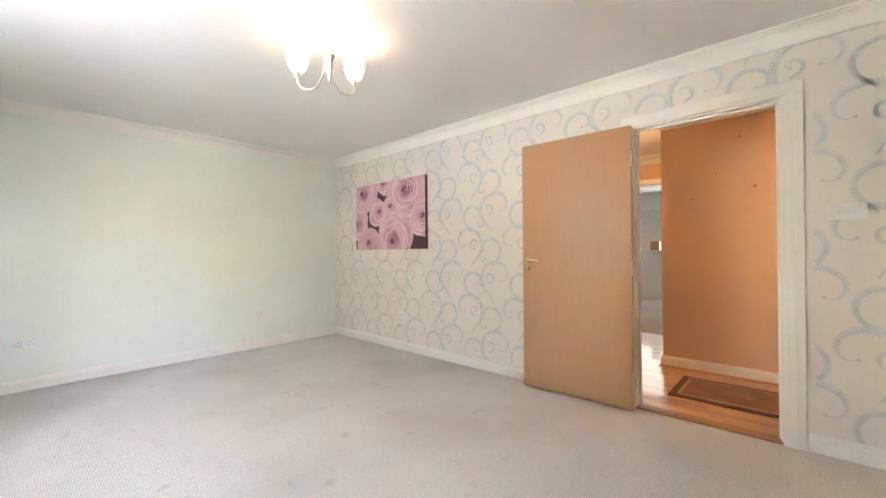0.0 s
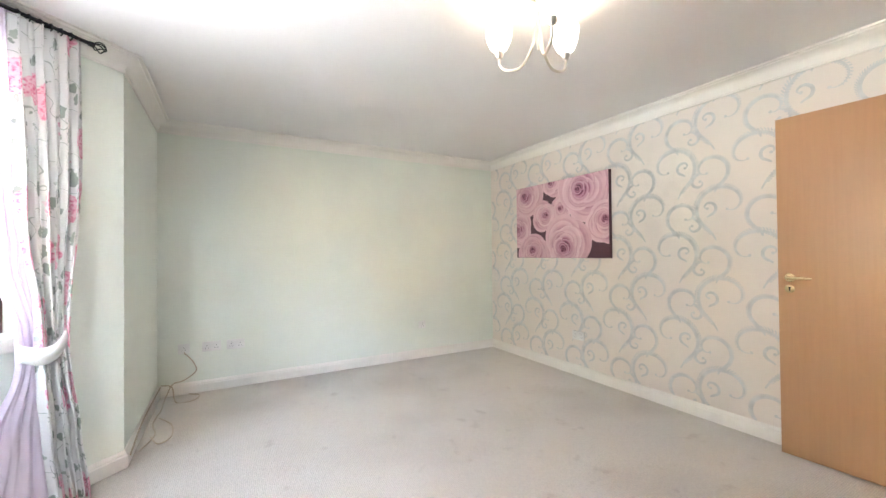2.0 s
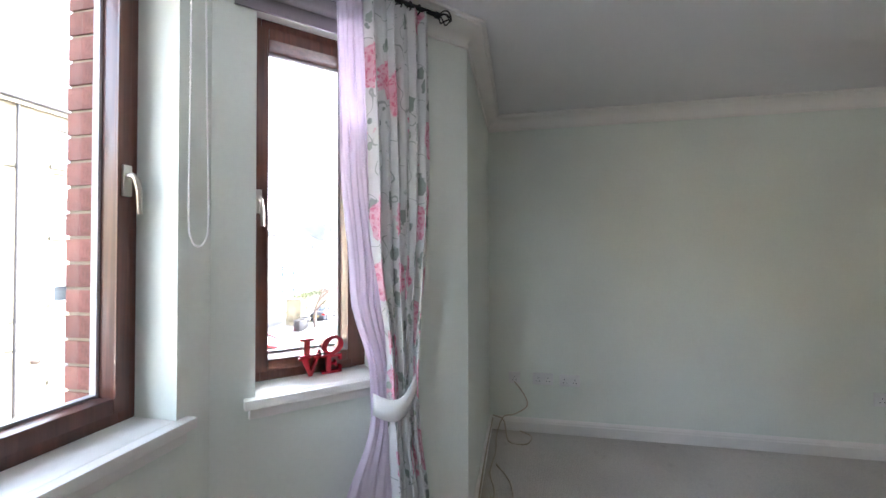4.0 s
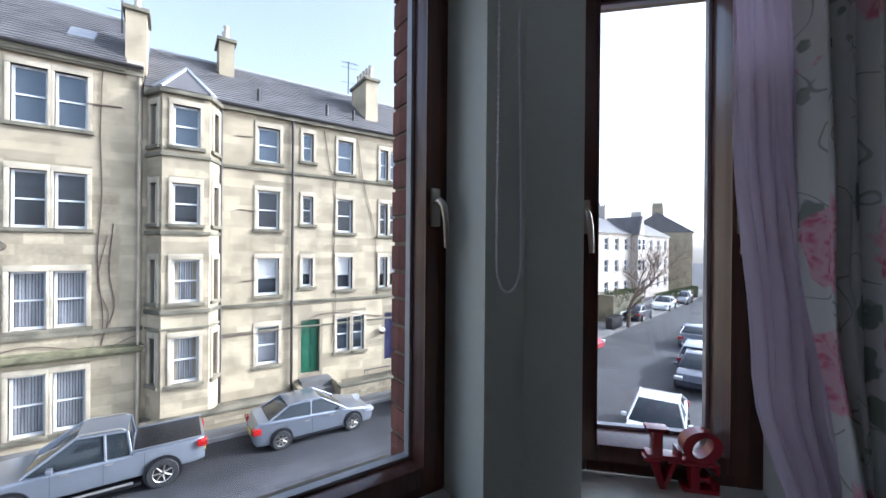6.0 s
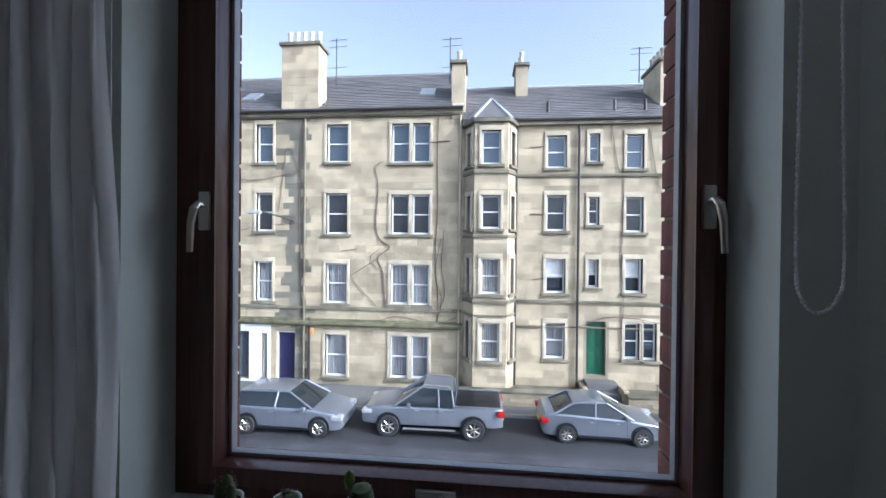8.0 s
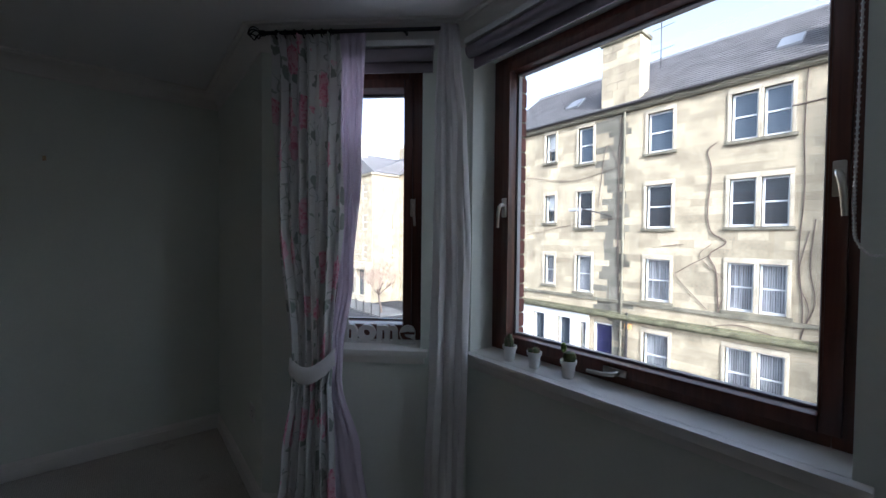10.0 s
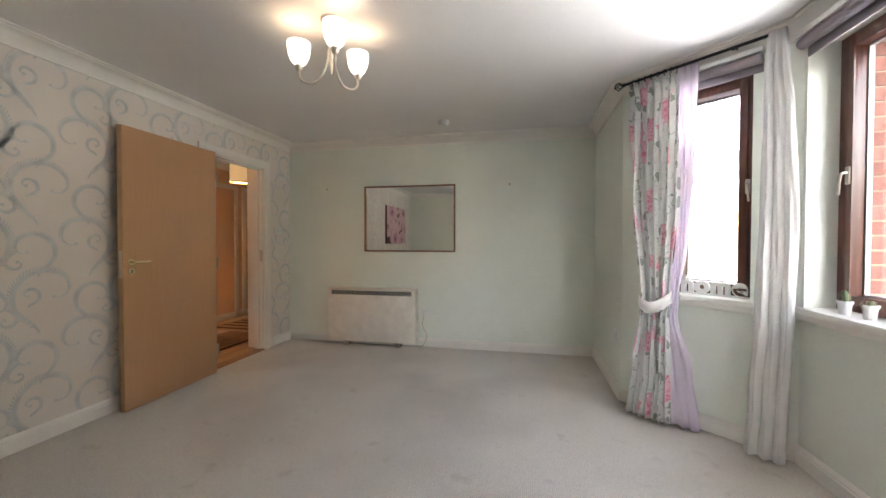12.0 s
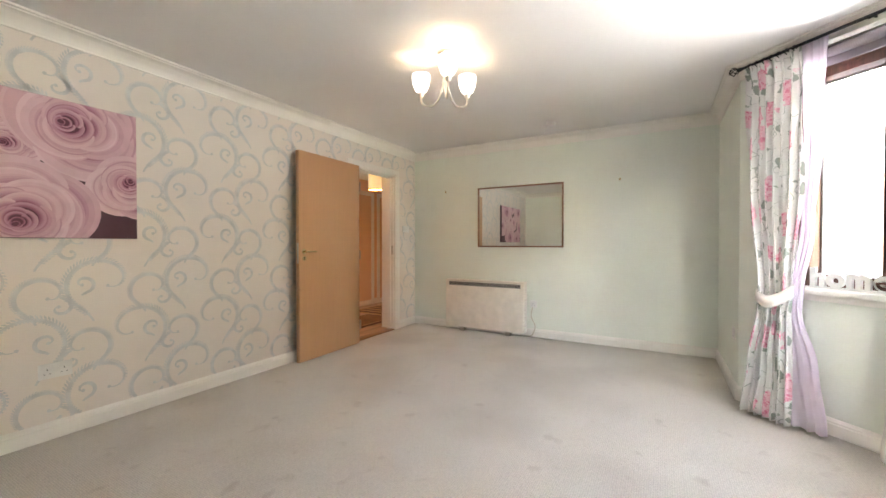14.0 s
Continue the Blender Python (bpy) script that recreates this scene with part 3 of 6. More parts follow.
# ---- hall beyond the door ----
structure("floor_hall", Shape().box(2.0, 8.0, 0.1, 1.25, -0.12, -0.004).box(2.0, 3.76, 1.25, 2.8, -0.12, -0.004).box(4.9, 8.0, 1.25, 1.9, -0.12, -0.004), MORTAR, "hall subfloor")
planks = Shape()
rh = random.Random(2)
for x0, x1, y0, y1 in ((2.0, 7.6, 0.1, 1.25), (2.0, 3.76, 1.25, 2.8), (4.95, 7.6, 1.25, 1.65)):
    y = y0
    while y < y1 - 0.002:
        w = min(0.0655, y1 - y)
        x = x0 - rh.uniform(0, 0.4)
        while x < x1:
            L = rh.uniform(0.3, 0.5)
            planks.box(max(x, x0) + 0.0006, min(x + L, x1) - 0.0006, y + 0.0005, y + w - 0.0005, -0.004, rh.uniform(-0.0002, 0.0002))
            x += L
        y += w
LAM = mat("beech_boards", (0.52, 0.30, 0.155), 0.3, vary=0.12, scale=3, fine=40, bump=0.05, island=0.28, stretch=(0.6, 8, 1), coat=0.3)
structure("laminate_boards", planks, LAM, "beech laminate strip floor")
structure("wall_hall", Shape().box(3.76, 4.95, 1.25, 1.35, 0, H).box(3.76, 3.86, 1.35, 2.8, 0, H), HALLWALL, "peach painted hall wall")
# last box: unseen wall, added to keep outside light out of the hall
structure("wall_hall", Shape().box(4.95, 7.6, 1.65, 1.75, 0, H).box(7.6, 7.7, 0.1, 1.75, 0, H).box(5.4, 7.7, 0.0, 0.1, 0, H), HALLWALL, "peach painted hall wall")
structure("wall_hall", Shape().box(4.72, 4.80, 0.1, 0.24, 0, H), GLOSS, "white painted hall return")
structure("wall_hall", Shape().box(2.0, 2.1, 0.1, 2.9, 0, H).box(2.1, 2.75, 2.8, 2.9, 0, H).box(3.6, 3.86, 2.8, 2.9, 0, H).box(2.75, 3.6, 2.8, 2.9, 2.0, H), HALLWALL, "peach painted hall wall")
structure("ceiling_hall", Shape().box(1.9, 8.0, 0.1, 2.9, H, H + 0.1), CEIL, "white hall ceiling")
structure("cornice", sweep([(7.6, 1.65), (4.95, 1.65), (4.95, 1.25), (3.76, 1.25), (3.76, 2.8), (2.1, 2.8)], cove), GLOSS, "white plaster coving", smooth=True)
structure("skirting_board", sweep([(7.6, 1.65), (4.95, 1.65), (4.95, 1.25), (3.76, 1.25), (3.76, 2.8), (3.68, 2.8)], skirt), GLOSS, "white gloss skirting board")
structure("skirting_board", sweep([(4.72, 0.24), (4.72, 0.121)], skirt), GLOSS, "white gloss skirting board")
structure("quadrant_bead", sweep([(4.95, 1.232), (3.742, 1.232), (3.742, 2.7)], [(0.0, 0.001), (0.016, 0.001), (0.012, 0.012), (0.0, 0.017)]), DOORWOOD, "beech floor beading")
# white panelled doors along the hall
for x in (5.35, 6.35):
    a = Shape().box(x, x + 0.07, 1.625, 1.649, 0, 2.0).box(x + 0.83, x + 0.90, 1.625, 1.649, 0, 2.0).box(x, x + 0.9, 1.625, 1.649, 2.0, 2.07)
    structure("architrave", a, GLOSS, "white door surround in the hall", bevel=0.004)
    structure("door_hall", Shape().box(x + 0.07, x + 0.83, 1.640, 1.648, 0.01, 2.0), HALLWALL, "cream closed door")
# far room through the passage
structure("floor_far", Shape().box(1.5, 4.5, 2.8, 6.6, -0.12, 0.0), CARPET, "pale carpet of the far room")
structure("wall_far", Shape().box(1.5, 4.5, 6.6, 6.7, 0, H).box(1.4, 1.5, 2.8, 6.7, 0, H).box(4.5, 4.6, 2.8, 6.7, 0, H).box(3.86, 4.5, 2.8, 2.9, 0, H).box(1.5, 2.0, 2.8, 2.9, 0, H), CEIL, "white far-room wall")
structure("ceiling_far", Shape().box(1.4, 4.6, 2.9, 6.7, H, H + 0.1), CEIL, "white far-room ceiling")
structure("threshold", Shape().box(2.76, 3.59, 2.80, 2.84, 0.0, 0.008), RED, "dark red threshold strip")
structure("architrave", Shape().box(2.68, 2.75, 2.78, 2.799, 0, 2.0).box(3.60, 3.67, 2.78, 2.799, 0, 2.0).box(2.68, 3.67, 2.78, 2.799, 2.0, 2.07), GLOSS, "white door surround", bevel=0.004)


def area(name, m, w, h, power, color):
    l = bpy.data.lights.new(name, "AREA")
    l.shape, l.size, l.size_y, l.energy, l.color = "RECTANGLE", w, h, power, color
    o = new(name, l)
    o.matrix_world = m
    return tagged(o, kind="structure")


fr_win = tagged(new("window_far"), "assumed far-room window with closed blind", "window", kind="structure")
place("pane", Shape().box(2.1, 3.1, 6.585, 6.598, 1.0, 2.0), PVC, fr_win)
# area lamp added in front of the assumed window to brighten the far room
area("daylight_far_window", look((2.6, 6.5, 1.5), (2.6, 3, 0.8)), 1.1, 1.1, 0.25, (1.0, 0.92, 0.82))

mat_label = "brown door mat with a dark striped border on the laminate"
BROWN = mat("brown_cord", (0.22, 0.12, 0.065), 0.95, vary=0.2, scale=5, fine=200, bump=0.5)
DKBROWN = mat("dark_brown_cord", (0.10, 0.045, 0.035), 0.95, vary=0.2, scale=5, fine=200, bump=0.5)
TAN = mat("tan_cord", (0.42, 0.28, 0.16), 0.95, vary=0.2, scale=5, fine=200, bump=0.5)
rug = thing("door_mat", (3.98, 0.42, 0.0), mat_label, "mat")
place("border", Shape().box(0, 1.35, 0, 0.58, 0.001, 0.010), DKBROWN, rug, "dark brown border", bevel=0.003)
place("stripe", Shape().box(0.05, 1.30, 0.05, 0.53, 0.010, 0.013), TAN, rug, "tan stripe", bevel=0.001)
place("centre", Shape().box(0.075, 1.275, 0.075, 0.505, 0.013, 0.016), BROWN, rug, "brown ribbed centre", bevel=0.001)
rug2 = thing("hall_runner", (5.38, 0.42, 0.0), "runner rug with dark and tan stripes on the hall floor", "rug")
place("backing", Shape().box(0, 1.6, 0, 1.0, 0.001, 0.010), TAN, rug2, "tan pile", bevel=0.003)
st = Shape()
for i in range(9):
    st.box(0.06 + i * 0.17, 0.12 + i * 0.17, 0.05, 0.95, 0.010, 0.0125)
place("stripe", st, DKBROWN, rug2, "dark brown stripes", kind="stuff")

hl = thing("hall_light", (5.2, 0.72, 2.08), "lit cream drum shade hanging from the hall ceiling", "ceiling light")
place("shade", Shape().lathe([(0.115, -0.14), (0.12, -0.14), (0.12, 0.13), (0.115, 0.13)], seg=28), HALLSHADE, hl, "glowing cream drum shade", smooth=True)
for tz in (-0.145, 0.125):
    place("trim", Shape().lathe([(0.121, tz), (0.124, tz), (0.124, tz + 0.013), (0.121, tz + 0.013)], seg=28), BROWN, hl, "brown edge trim")
place("flex", Shape().tube([(0, 0, 0.0), (0, 0, 0.319)], 0.004), PLASTIC, hl)


def bulb(name, p, w, color, r=0.035):
    l = bpy.data.lights.new(name, "POINT")
    l.energy, l.color, l.shadow_soft_size = w, color, r
    o = new(name, l)
    o.location = p
    return tagged(o, kind="structure")


bulb("hall_point_lamp", (5.2, 0.72, 2.02), HALL_W * 0.7, (1.0, 0.62, 0.30))
# added point lamp without a fitting, to brighten the passage
bulb("hall_point_lamp", (3.1, 1.3, 2.2), HALL_W * 0.8, (1.0, 0.62, 0.30))

for hx, hz, big in ((4.37, 2.10, 1), (4.47, 1.66, 1), (4.20, 1.80, 0), (4.02, 1.58, 0)):
    h = thing("coat_hook" if big else "nail", (hx, 1.25, hz), "small brass coat hook screwed to the hall wall" if big else "small dark nail stuck in the peach hall wall", "hook")
    if big:
        place("plate", Shape().prism([(-0.014, 0.01), (0, -0.016), (0.014, 0.01)], -0.006, -0.0, "y").tube([(0, -0.006, 0.0), (0, -0.02, -0.004)], 0.005), BRASS, h)
    else:
        place("shank", Shape().tube([(0, 0, 0), (0, -0.015, 0.003)], 0.0035), BLACK, h)

# ---- picture, mirror, heater, sockets ----
pic = thing("canvas_picture", (0.545, -0.001, 1.155), "frameless canvas print of large pink roses", "picture")
place("canvas", Shape().box(0, 1.26, -0.035, -0.0, 0, 0.797), plain("dark_canvas", (0.09, 0.035, 0.055), 0.6), pic, "canvas with dark plum ground", bevel=0.003)


def clip_poly(pts, x0, x1, y0, y1):
    for ax_, v, sgn in ((0, x0, 1), (0, x1, -1), (1, y0, 1), (1, y1, -1)):
        out = []
        for i, p in enumerate(pts):
            q = pts[i - 1]
            ip, iq = sgn * (p[ax_] - v) >= 0, sgn * (q[ax_] - v) >= 0
            if ip != iq:
                k = (v - q[ax_]) / (p[ax_] - q[ax_])
                out.append((q[0] + k * (p[0] - q[0]), q[1] + k * (p[1] - q[1])))
            if ip:
                out.append(p)
        pts = out
        if len(pts) < 3:
            return []
    return pts


TONES = ((0.82, 0.62, 0.67), (0.68, 0.43, 0.50), (0.50, 0.25, 0.33), (0.30, 0.10, 0.17), (0.12, 0.03, 0.06))
PETAL = [plain("petal_print", [p + (q - p) * (i / 3 - i // 3) for p, q in zip(TONES[i // 3], TONES[min(4, i // 3 + 1)])], 0.6) for i in range(13)]
rs = random.Random(5)
prt = Shape()
level = 0
for cx, cy, R in ((0.70, 0.52, 0.15), (0.05, 0.32, 0.23), (0.27, 0.04, 0.25), (0.58, 0.79, 0.17), (0.19, 0.68, 0.25), (1.00, 0.66, 0.34), (1.22, 0.32, 0.22), (0.44, 0.45, 0.18), (0.75, 0.15, 0.31)):
    rings_ = [1.0, 0.84, 0.69, 0.56, 0.44, 0.34, 0.25, 0.175, 0.11, 0.06]
    turn = rs.uniform(0, 6)
    for k, f in enumerate(rings_):
        npet = 3 if k < 5 else 2
        sx, sy = cx + k * 0.012 * R * 3 * math.cos(turn), cy + k * 0.010 * R * 3 * math.sin(turn)
        for j in range(npet):
            a0 = turn + k * 2.4 + j * 2 * math.pi / npet
            span = 2 * math.pi / npet + 1.0
            wob, skew, tone = rs.uniform(0.03, 0.09), rs.uniform(-0.5, 0.5), rs.uniform(0.8, 3.4) + max(0, k - 3) * 0.9
            for band in range(10):
                wdt = 1.0 - 0.045 * band
                shade = min(12, max(0, round(tone + (2.0 if band == 0 and k % 2 else 0) + 0.11 * band * band)))
                pts = []
                for i in range(29):
                    u = i / 28
                    a = a0 + (u - 0.5) * span
                    rr = R * f * wdt * (1.0 + wob * math.sin(u * 5 + skew * 4)) * (0.66 + 0.34 * math.sin(math.pi * min(1, max(0, u + skew * 0.12))) ** 0.55)
                    pts.append((sx + rr * math.cos(a), sy + rr * math.sin(a) * 0.92))
                pts = clip_poly([(sx, sy)] + pts, 0.002, 1.258, 0.002, 0.795)
                if pts:
                    level += 1
                    prt.cur = shade
                    prt.face([(p[0], -0.0352 - level * 1.5e-6, p[1]) for p in pts])
place("rose_print", prt, PETAL, pic, "printed pink roses", kind="stuff")

mirror = thing("wall_mirror", frame_m((5.16, -2.06, 1.08), (0, 1), (-1, 0)), "landscape mirror in a slim brown wooden frame", "mirror")
MW, MH = 1.075, 0.755
fr = Shape().box(0, MW, 0.002, 0.028, 0, 0.018).box(0, MW, 0.002, 0.028, MH - 0.018, MH).box(0, 0.018, 0.002, 0.028, 0.018, MH - 0.018).box(MW - 0.018, MW, 0.002, 0.028, 0.018, MH - 0.018)
place("mirror_frame", fr, wood_mat("mirror_wood", (0.16, 0.075, 0.04), (0.28, 0.15, 0.08), 0.35, "X"), mirror, "slim brown wooden frame", bevel=0.003)
mg, mt_, mb_ = nodes_of("mirror_silver")
mb_.inputs["Base Color"].default_value, mb_.inputs["Metallic"].default_value, mb_.inputs["Roughness"].default_value = (0.86, 0.87, 0.85, 1), 1, 0.01
place("mirror_glass", Shape().box(0.018, MW - 0.018, 0.004, 0.016, 0.018, MH - 0.018), mg, mirror, "silvered glass")

ht = thing("storage_heater", frame_m((5.155, -1.63, 0.0), (0, 1), (-1, 0)), "cream slimline electric storage heater on the wall", "heater")
HW = 1.05
place("body", Shape().box(0.0, HW, 0.01, 0.135, 0.055, 0.64), HEATER, ht, "cream enamelled case", bevel=0.008)
place("lid", Shape().box(-0.003, HW + 0.003, 0.008, 0.138, 0.641, 0.662), HEATER, ht, "cream top edge", bevel=0.005)
gr = Shape().box(0.04, HW - 0.05, 0.1352, 0.1362, 0.590, 0.636)
place("grille", gr, DARK, ht, "dark air outlet")
sl_ = Shape()
for i in range(48):
    x = 0.05 + i * (HW - 0.11) / 47
    sl_.box(x, x + 0.002, 0.1362, 0.1385, 0.591, 0.635)
place("grille_slat", sl_, HEATER, ht, "cream grille bars", kind="stuff")
for x in (0.18, 0.80):
    place("foot", Shape().box(x, x + 0.06, 0.03, 0.11, 0.001, 0.054), STEEL, ht, "grey steel foot", bevel=0.003)
place("rail", Shape().box(0.15, 0.90, 0.05, 0.07, 0.030, 0.045), STEEL, ht, "grey rail")


def socket(m, label, gangs=2, switch=False, plug=None):
    s = thing("light_switch" if switch else "wall_socket", m, label, "switch" if switch else "socket", "" if switch else "wall sockets")
    w = 0.146 if gangs == 2 else 0.086
    place("faceplate", Shape().box(-w / 2, w / 2, 0.001, 0.009, -0.043, 0.043), PLASTIC, s, "white plastic plate", bevel=0.002)
    if switch:
        for dx in ((0.0,) if gangs == 1 else (-0.02, 0.02)):
            place("rocker", Shape().box(dx - 0.006, dx + 0.006, 0.009, 0.014, -0.012, 0.012), PLASTIC, s, bevel=0.002)
        for dx in (-0.03, 0.03):
            place("screw", Shape().lathe([(0, 0.0096), (0.0035, 0.0096), (0.0035, 0.009)], (dx, 0, 0), 10, "y"), STEEL, s)
        return s
    for g in range(gangs):
        cx = 0 if gangs == 1 else (-0.036 + 0.072 * g)
        place("rocker", Shape().box(cx + (0.012 if gangs == 1 else -0.006 + (0.018 if g == 0 else -0.018)), cx + (0.022 if gangs == 1 else 0.006 + (0.018 if g == 0 else -0.018)), 0.009, 0.013, 0.012, 0.030), PLASTIC, s, bevel=0.0015)
        place("pin_holes", Shape().box(cx - 0.002, cx + 0.002, 0.009, 0.0095, 0.004, 0.012).box(cx - 0.0145, cx - 0.0085, 0.009, 0.0095, -0.018, -0.014).box(cx + 0.0085, cx + 0.0145, 0.009, 0.0095, -0.018, -0.014), BLACK, s, "dark pin holes")
    return s


NW = lambda x, z: frame_m((x, 0.0, z), (-1, 0), (0, -1))
WW = lambda y, z: frame_m((0.0, y, z), (0, -1), (1, 0))
EW = lambda y, z: frame_m((5.16, y, z), (0, 1), (-1, 0))
SW = lambda x, z: frame_m((x, -3.53, z), (1, 0), (0, 1))
socket(NW(1.41, 0.396), "white double socket on the wallpapered wall")
socket(NW(4.93, 1.32), "white light switch on the wallpapered wall beside the door", 2, True)
socket(WW(-3.131, 0.40), "white double socket on the mint green wall")
socket(WW(-2.939, 0.397), "white double socket on the mint green wall")
socket(WW(-1.02, 0.388), "small white aerial socket on the mint green wall", 1)
socket(WW(-3.34, 0.40), "white telephone socket with a trailing cable", 1)
socket(EW(-1.71, 0.40), "white fused outlet beside the storage heater", 1)
socket(SW(4.19, 0.45), "white socket on the short wall beside the bay", 1)

for y in (-0.50, -2.65):
    h = thing("picture_hook", (5.16, y, 1.82), "small brass picture hook on the mint green wall", "hook")
    place("hook_plate", Shape().box(-0.003, 0.0, -0.008, 0.008, -0.012, 0.014).tube([(-0.003, 0, -0.006), (-0.012, 0, -0.014), (-0.010, 0, -0.004)], 0.003), BRASS, h)

sm = thing("smoke_alarm", (4.64, -2.03, H), "round white smoke alarm on the ceiling", "smoke alarm")
place("base", Shape().lathe([(0, -0.001), (0.055, -0.001), (0.056, -0.016), (0.0, -0.016)]), PLASTIC, sm, smooth=True)
place("cover", Shape().lathe([(0.050, -0.016), (0.052, -0.024), (0.045, -0.042), (0.030, -0.048), (0.0, -0.049)]), PLASTIC, sm, smooth=True)

# cables in the corner and by the heater
CABLE = plain("cream_cable", (0.52, 0.44, 0.33), 0.4)
cords = [
    [(0.012, -3.34, 0.37), (0.02, -3.27, 0.28), (0.03, -3.25, 0.20), (0.02, -3.34, 0.13), (0.03, -3.42, 0.11), (0.05, -3.46, 0.03), (0.16, -3.47, 0.006), (0.40, -3.46, 0.02), (0.62, -3.48, 0.006), (0.84, -3.44, 0.006), (1.06, -3.49, 0.006)],
    [(0.02, -3.30, 0.006), (0.10, -3.22, 0.006), (0.22, -3.26, 0.006), (0.20, -3.38, 0.006), (0.08, -3.42, 0.10), (0.02, -3.50, 0.11)],
    [(0.08, -3.50, 0.112), (0.5, -3.505, 0.112), (0.9, -3.505, 0.108), (1.22, -3.505, 0.06)],
    [(0.52, -3.45, 0.006), (0.70, -3.36, 0.006), (0.92, -3.34, 0.006), (1.0, -3.40, 0.006), (0.86, -3.46, 0.006)],
]


def smooth_path(pts, n=8):
    P = [Vector(p) for p in pts]
    P = [P[0] * 2 - P[1]] + P + [P[-1] * 2 - P[-2]]
    out = []
    for i in range(1, len(P) - 2):
        for k in range(n):
            t = k / n
            a, b, c, d = P[i - 1:i + 3]
            out.append(0.5 * ((2 * b) + (c - a) * t + (2 * a - 5 * b + 4 * c - d) * t * t + (3 * b - a - 3 * c + d) * t ** 3))
    return out + [P[-2]]


for c in cords:
    cb = thing("cable", (0, 0, 0), "loose cream cable trailing on the carpet along the skirting", "cable", "loose cables")
    place("wire", Shape().tube(smooth_path(c), 0.0045, 6), CABLE, cb, smooth=True)
cb = thing("heater_cable", (0, 0, 0), "white cable hanging from the outlet to the heater", "cable")
place("wire", Shape().tube(smooth_path([(5.148, -1.70, 0.36), (5.13, -1.69, 0.25), (5.12, -1.74, 0.14), (5.10, -1.70, 0.03), (5.09, -1.60, 0.02)]), 0.004, 6), CABLE, cb, smooth=True)

# ---- ceiling lamp ----
LX, LY = 2.812, -1.80
lamp = thing("ceiling_light", (LX, LY, H), "lit three-arm brushed nickel ceiling light with frosted glass shades", "ceiling light")
place("ceiling_rose", Shape().lathe([(0.0, -0.001), (0.052, -0.001), (0.054, -0.012), (0.048, -0.022), (0.02, -0.03), (0.0, -0.031)]), STEEL, lamp, smooth=True)
place("stem", Shape().tube([(0, 0, -0.03), (0, 0, -0.16), (0, 0, -0.20), (0, 0, -0.27)], [0.008, 0.008, 0.012, 0.004], 12), STEEL, lamp, smooth=True)
for k in range(3):
    a = radians(94 + 120 * k)
    c, s = math.cos(a), math.sin(a)
    arm = smooth_path([(0.012 * c, 0.012 * s, -0.16), (0.028 * c, 0.028 * s, -0.25), (0.075 * c, 0.075 * s, -0.325), (0.135 * c, 0.135 * s, -0.332), (0.176 * c, 0.176 * s, -0.305), (0.182 * c, 0.182 * s, -0.258)])
    place("arm", Shape().tube(arm, 0.0062, 10), STEEL, lamp, smooth=True)
    q = (0.182 * c, 0.182 * s, -0.250)
    place("cup", Shape().lathe([(0.0, -0.018), (0.012, -0.016), (0.020, 0.0), (0.021, 0.014), (0.018, 0.016)], q), STEEL, lamp, smooth=True)
    tl = Shape().lathe([(0.018, 0.012), (0.038, 0.030), (0.054, 0.066), (0.060, 0.104), (0.061, 0.118)], q, 28)
    tl.cur = 1
    tl.lathe([(0.061, 0.118), (0.060, 0.136), (0.057, 0.136), (0.057, 0.112), (0.051, 0.068), (0.036, 0.034)], q, 28)
    place("shade", tl, [BULB, BULB], lamp, "glowing frosted tulip glass", smooth=True)
    bulb("lamp_bulb", (LX + q[0], LY + q[1], H + q[2] + 0.070), LAMP_W, (1.0, 0.80, 0.58), 0.022)

shf = thing("wall_shelf", (2.62, 6.6, 1.16), "small wooden wall shelf with a row of jars", "shelf")
place("board", Shape().box(-0.3, 0.5, -0.16, 0, -0.10, -0.06), PVC, shf, bevel=0.004)
place("end_block", Shape().box(-0.3, -0.12, -0.14, -0.02, -0.06, 0.14), DOORWOOD, shf, bevel=0.004)
for i in range(5):
    place("jar", Shape().lathe([(0, -0.06), (0.035, -0.06), (0.035, 0.08), (0.0, 0.08)], (-0.02 + i * 0.1, -0.08, 0), 12), BRASS, shf, smooth=True)


# ---- the street ----
G = -5.1
structure("ground", Shape().box(-220, 220, -220, 60, G - 0.3, G), ASPHALT, "cracked grey asphalt road")
structure("pavement", Shape().box(-19.0, 18.5, -21.0, -18.75, G - 0.1, G + 0.11), PAVING, "grey paved footway opposite")
structure("kerb", Shape().box(-19.0, 18.5, -18.75, -18.6, G - 0.1, G + 0.12), KERB, "worn kerb stones", bevel=0.02)
structure("pavement", Shape().box(-12.0, 18.5, -8.0, -5.0, G - 0.1, G + 0.11), PAVING, "grey paved footway")
structure("pavement", Shape().prism([(-70, -34), (-19.1, -23), (-19.1, -19.4), (-70, -29.5)], G - 0.1, G + 0.11), PAVING, "grey paved footway")
structure("pavement", Shape().box(30, 70, -22.0, -19.2, G - 0.1, G + 0.11), PAVING, "grey paved footway")

rb = random.Random(11)


def gaps(x0, x1, holes):
    out, x = [], x0
    for a, b in sorted(holes):
        if a > x:
            out.append((x, min(a, x1)))
        x = max(x, b)
    if x < x1:
        out.append((x, x1))
    return [g for g in out if g[1] - g[0] > 0.02]


